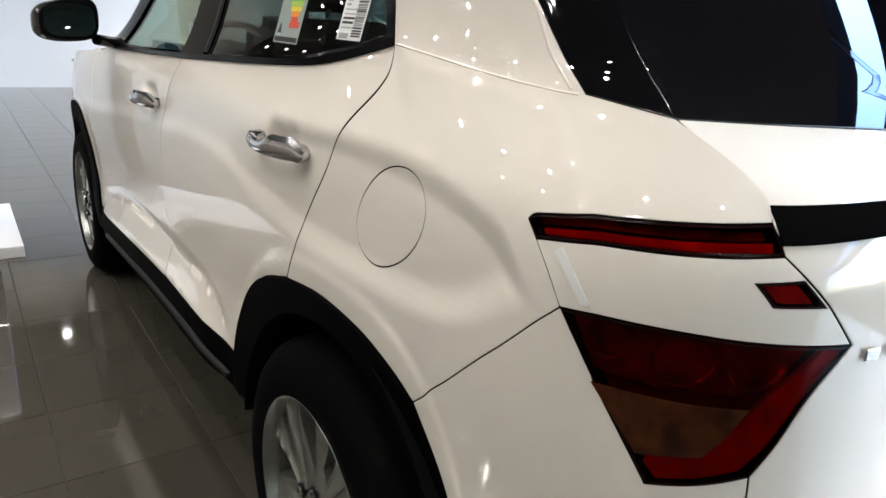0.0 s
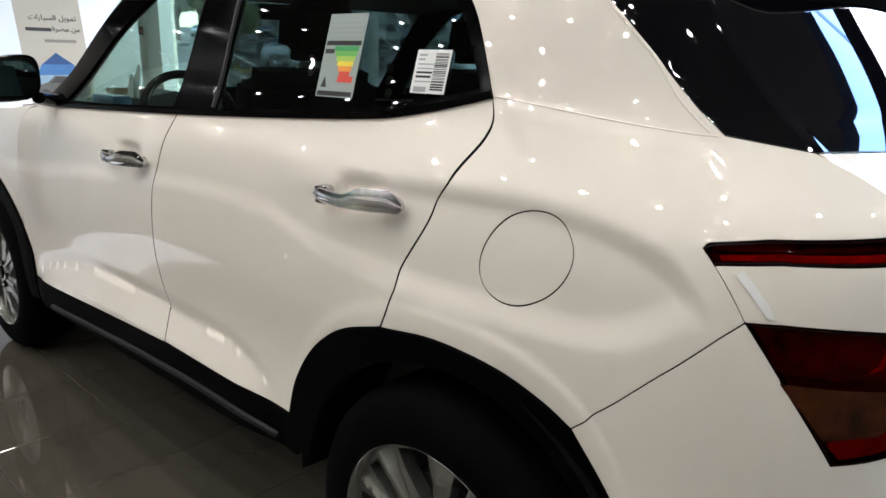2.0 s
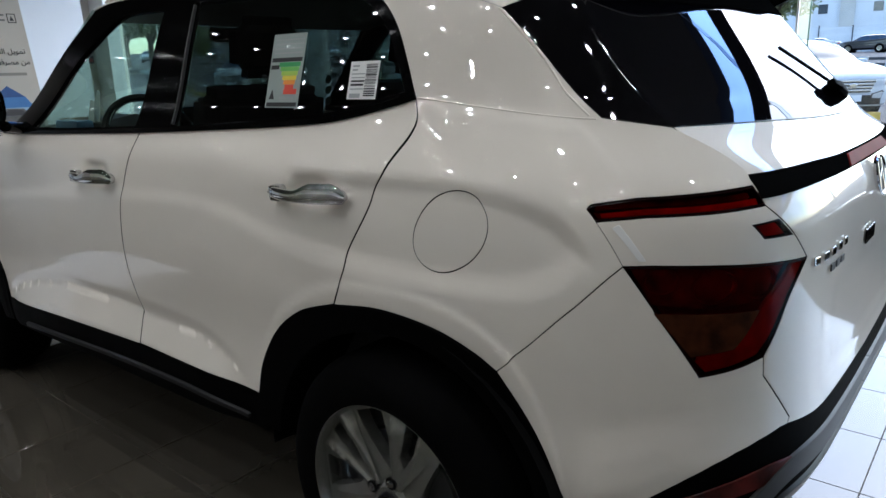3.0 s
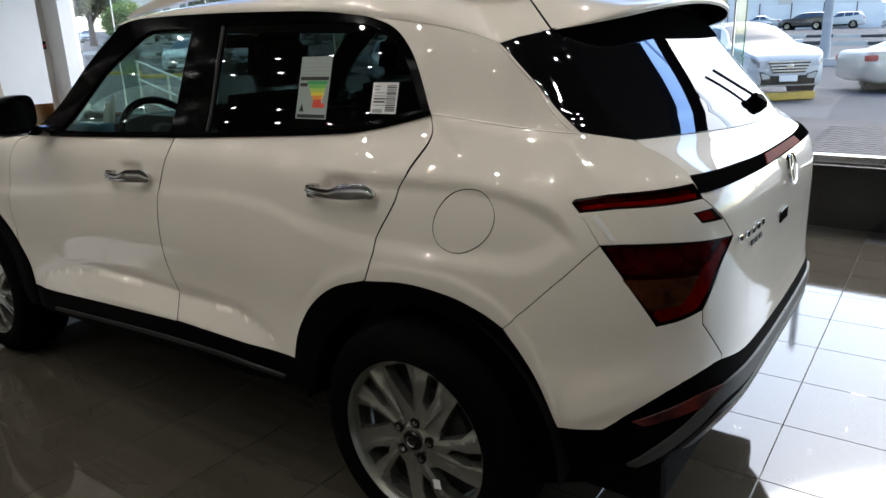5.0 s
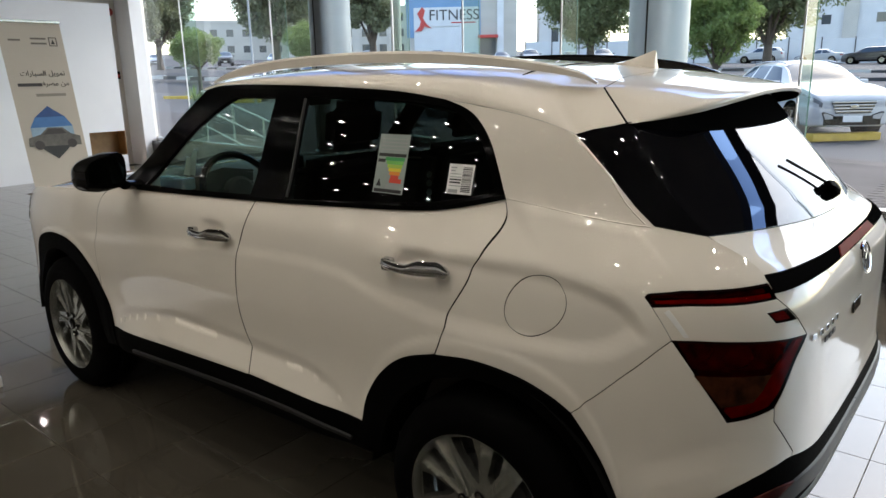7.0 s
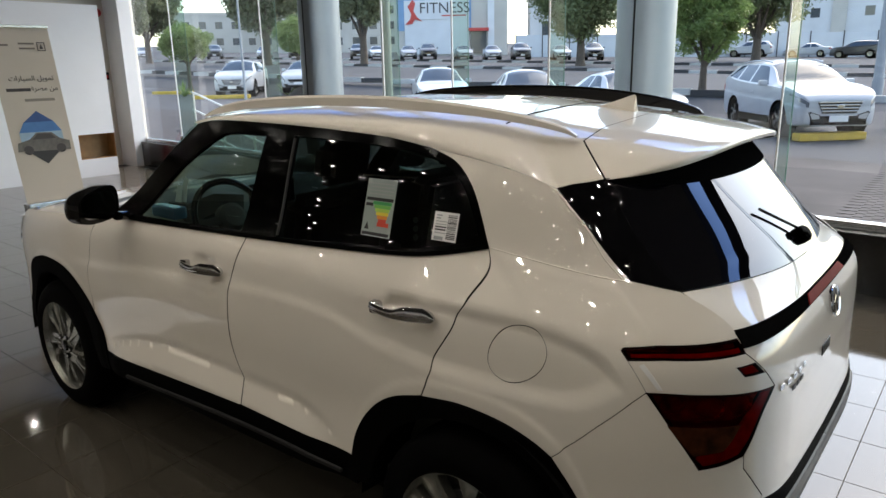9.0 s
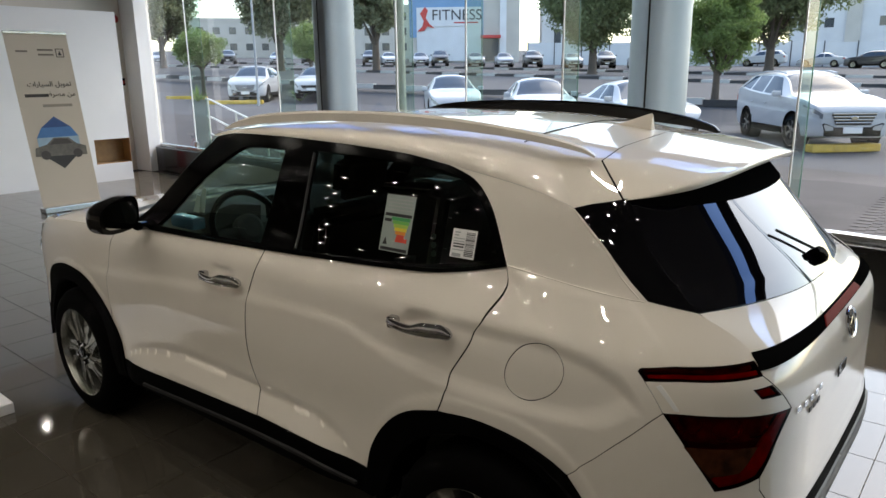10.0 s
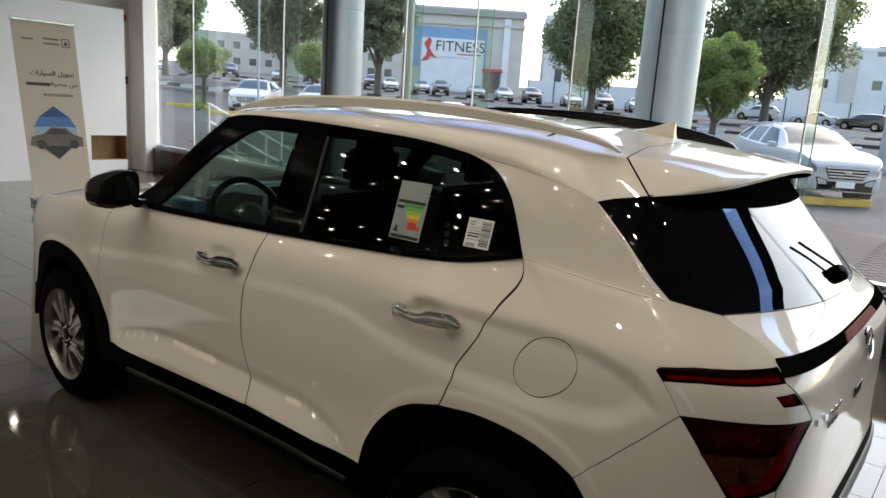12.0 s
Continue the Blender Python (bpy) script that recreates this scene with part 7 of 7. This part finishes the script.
# far buildings
PLASTER = material("cream_plaster", (0.50, 0.47, 0.42), 0.85, 0, 0, 0.08, 0.4)
WHITE_PLASTER = material("white_plaster", (0.62, 0.62, 0.62), 0.85, 0, 0, 0.07, 0.4)
BLUE_CLAD = material("blue_facade_cladding", (0.14, 0.28, 0.46), 0.5, 0, 0.1, 0.06, 0.5)
DARK_WINDOW = material("dark_window_pane", (0.06, 0.07, 0.08), 0.1, 0, 0.3, 0.1, 2)
HOARD = material("white_hoarding_sheet", (0.66, 0.67, 0.68), 0.6, 0, 0, 0.06, 0.5)


def building(name, label, m, w, d, h, mat, rows, cols, win=(1.2, 1.4), first=1.6):
    """m places the middle of the front wall's foot; the front looks towards -y there."""
    b = thing(name, label, "building", at=m)
    part("walls", boxy(-w / 2, w / 2, 0, d, -3, h, 0.03), mat, b)
    part("parapet", merge(boxy(-w / 2 - 0.12, w / 2 + 0.12, -0.12, 0.25, h - 0.1, h + 0.5), boxy(-w / 2 - 0.12, -w / 2 + 0.25, 0.25, d, h - 0.1, h + 0.5), boxy(w / 2 - 0.25, w / 2 + 0.12, 0.25, d, h - 0.1, h + 0.5)), mat, b)
    for i in range(rows):
        for j in range(cols):
            cx = -w / 2 + w * (j + 0.5) / cols
            z = first + i * (h - 1.0) / rows
            wd = part("window", merge(boxy(cx - win[0] / 2 - 0.08, cx + win[0] / 2 + 0.08, -0.06, 0.02, z - 0.1, z), boxy(cx - win[0] / 2 - 0.08, cx - win[0] / 2, -0.05, 0.02, z, z + win[1]), boxy(cx + win[0] / 2, cx + win[0] / 2 + 0.08, -0.05, 0.02, z, z + win[1]), boxy(cx - win[0] / 2 - 0.08, cx + win[0] / 2 + 0.08, -0.05, 0.02, z + win[1], z + win[1] + 0.08)), mat, b)
            part("pane", boxy(cx - win[0] / 2, cx + win[0] / 2, -0.022, 0.01, z, z + win[1]), DARK_WINDOW, wd)
    return b


def facing(x, y, turn):
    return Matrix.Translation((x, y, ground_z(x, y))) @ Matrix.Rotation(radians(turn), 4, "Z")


gym = building("gym_building", "cream gym building with a blue upper front and a white sign", facing(-60.4, 77.8, 38), 15.5, 14, 11.2, PLASTER, 0, 1)
part("blue_band", boxy(-7.6, 2.7, -0.10, 0.0, 3.4, 8.9), BLUE_CLAD, gym, "blue cladding band")
part("white_front", boxy(-6.6, 2.4, -0.16, -0.10, 0.2, 7.4), HOARD, gym, "white front panel")
part("white_pier", boxy(5.0, 5.9, -0.25, 0.0, 0.0, 10.6), HOARD, gym)
part("cornice", boxy(-7.9, 7.9, -0.3, 0.0, 9.3, 9.7), PLASTER, gym)
part("roof_edge", boxy(-8.0, 8.0, -0.5, 0.0, 10.6, 11.4), material("roof_edge_grey", (0.34, 0.32, 0.30), 0.8), gym)
sign = part("sign", boxy(-6.0, 2.4, -0.26, -0.16, 4.9, 7.4), HOARD, gym, "white sign with dark letters")
upright = Matrix.Rotation(radians(90), 4, "X")
SIGN_INK = material("sign_black", (0.03, 0.03, 0.035), 0.5, vary=0)
SIGN_RED = material("sign_red", (0.55, 0.05, 0.04), 0.5, vary=0)
lettering("sign_letters", "FITNESS", 2.0, Matrix.Translation((-1.0, -0.28, 5.70)) @ upright, SIGN_INK, sign, 0.02)
part("sign_mark", prism([(-4.6, 4.2), (-3.9, 4.9), (-3.7, 5.6), (-4.2, 6.6), (-3.5, 7.5), (-3.1, 7.0), (-3.4, 6.0), (-2.9, 5.2), (-2.2, 4.6), (-3.2, 4.9), (-3.6, 4.3)], 0.27, 0.30, Matrix.Translation((-1.9, 0, 0)) @ upright), SIGN_RED, sign, "red abstract sign shape")
part("sign_bar", boxy(-1.4, 2.0, -0.28, -0.26, 5.25, 5.42), SIGN_RED, sign)
part("entrance", boxy(2.6, 4.8, -0.2, 0.0, 0.2, 3.2), DARK_WINDOW, gym)
part("canopy", boxy(2.3, 5.1, -0.9, 0.0, 3.2, 3.6), SIGN_RED, gym)
house = building("apartment_house", "white apartment house with small dark windows", facing(-18.5, 124.0, 10), 22, 14, 11.0, WHITE_PLASTER, 2, 6, (1.3, 1.4), 5.2)
for x in (-2.0, 3.5):
    part("roof_tank", lathe([(0.9, 11.0), (0.95, 12.0), (0.6, 12.7), (0, 12.9)], 20, Matrix.Translation((x, 3, 0))), WHITE_PLASTER, house, smooth=True)
part("stair_bay", boxy(-3.2, -1.2, -0.4, 0.0, -2, 11.6), PLASTER, house)
building("apartment_house", "pale blue-white block beside the gym", facing(-50.0, 90.0, 34), 9, 12, 11.5, WHITE_PLASTER, 3, 2, (1.0, 2.6), 2.0)
building("far_block", "low beige apartment block in the distance", facing(-128, 88, 55), 26, 14, 7.5, PLASTER, 2, 8, (1.4, 1.4), 1.5)
building("far_block", "wide beige block in the distance", facing(-95, 100, 45), 40, 14, 9.5, PLASTER, 3, 12, (1.4, 1.4), 1.5)

fence = thing("hoarding_fence", "white sheet hoarding fence behind the far car park", "fence")
fx0, fy0, fx1, fy1 = -46.0, 72.0, 20.0, 99.0
n = 22
fa = math.atan2(fy1 - fy0, fx1 - fx0)
for k in range(n):
    xa, ya = fx0 + (fx1 - fx0) * k / n, fy0 + (fy1 - fy0) * k / n
    seg = math.hypot(fx1 - fx0, fy1 - fy0) / n
    mm = Matrix.Translation((xa, ya, ground_z(xa, ya))) @ Matrix.Rotation(fa, 4, "Z")
    part("sheet", boxy(0.03, seg - 0.03, -0.03, 0.03, -0.3, 2.5, 0, mm), HOARD, fence)
    part("post", boxy(-0.05, 0.05, -0.08, 0.05, -0.3, 2.7, 0, mm), KERB_BLACK, fence)

# ---- floor tiles ----
T_SIZE = 0.40
tile_me = bpy.data.meshes.new("tile")
bm = bmesh.new()
add_box(bm, 0.0012, T_SIZE - 0.0012, 0.0012, T_SIZE - 0.0012, -0.010, 0.0)
bmesh.ops.bevel(bm, geom=[e for e in bm.edges if all(v.co.z > -0.001 for v in e.verts)], offset=0.0012, segments=1, affect="EDGES")
bm.to_mesh(tile_me)
bm.free()
tile_me.materials.append(TILE)
near_tiles, far_verts, far_faces = [], [], []
base_v = [tuple(v.co) for v in tile_me.vertices]
base_f = [tuple(p.vertices) for p in tile_me.polygons]
for i in range(int((X0 - 0.05) / T_SIZE) - 1, int((X1 - 0.05) / T_SIZE) + 1):
    for j in range(int(Y0 / T_SIZE), 13):
        x, y = 0.05 + T_SIZE * i, T_SIZE * j
        if x < X0 or x + T_SIZE > X1 or y + T_SIZE > window_y(x) + 0.03:
            continue
        if -3.2 < x < 2.9 and -1.7 < y < 3.4 and not (-1.2 < x < 1.0 and -0.1 < y < 3.4) and len(near_tiles) < 300:
            t = new("tile", tile_me)
            t.location, t.parent = (x, y, 0), floor
            near_tiles.append(t)
        else:
            s = len(far_verts)
            far_verts += [(a + x, b + y, c) for a, b, c in base_v]
            far_faces += [tuple(k + s for k in f) for f in base_f]
me = bpy.data.meshes.new("far_tiles")
me.from_pydata(far_verts, [], far_faces)
me.materials.append(TILE)
rest = part("far_tiles", me, TILE, floor)
tagged(rest, kind="stuff")

# interlocking pavers outside the glass, the nearest one by one
PAVER = material("grey_pink_paver", (0.062, 0.053, 0.052), 0.7, 0, 0, 0.2, 4, 0.4, 60, per_piece=0.22, spec=0.2)
paver_one = bpy.data.meshes.new("paver")
bm = boxy(-0.101, 0.101, -0.049, 0.049, -0.012, 0.008)
bm.to_mesh(paver_one)
bm.free()
paver_one.materials.append(PAVER)
pavement = bpy.data.objects["pavement"]
count, rest = 0, ([], [])
for j in range(70):
    for i in range(22):
        x, y = 0.9 + 0.21 * i + 0.105 * (j % 2), 4.15 + 0.105 * j
        if count < 300 and y > 4.6 and x > 2.4:
            ob = new("paver", paver_one)
            ob.parent = pavement
            ob.location = (x, y, ground_z(x, y))
            count += 1
        else:
            k, z = len(rest[0]), ground_z(x, y) + 0.008
            rest[0].extend([(x - 0.101, y - 0.049, z), (x + 0.101, y - 0.049, z), (x + 0.101, y + 0.049, z), (x - 0.101, y + 0.049, z), (x - 0.101, y - 0.049, z - 0.02), (x + 0.101, y - 0.049, z - 0.02), (x + 0.101, y + 0.049, z - 0.02), (x - 0.101, y + 0.049, z - 0.02)])
            rest[1].extend([(k, k + 1, k + 2, k + 3), (k, k + 4, k + 5, k + 1), (k + 1, k + 5, k + 6, k + 2), (k + 2, k + 6, k + 7, k + 3), (k + 3, k + 7, k + 4, k)])
me = bpy.data.meshes.new("far_pavers")
me.from_pydata(rest[0], [], rest[1])
far_pavers = part("far_pavers", me, PAVER, pavement)
tagged(far_pavers, "grey-pink paving bricks of the forecourt", "", kind="stuff")
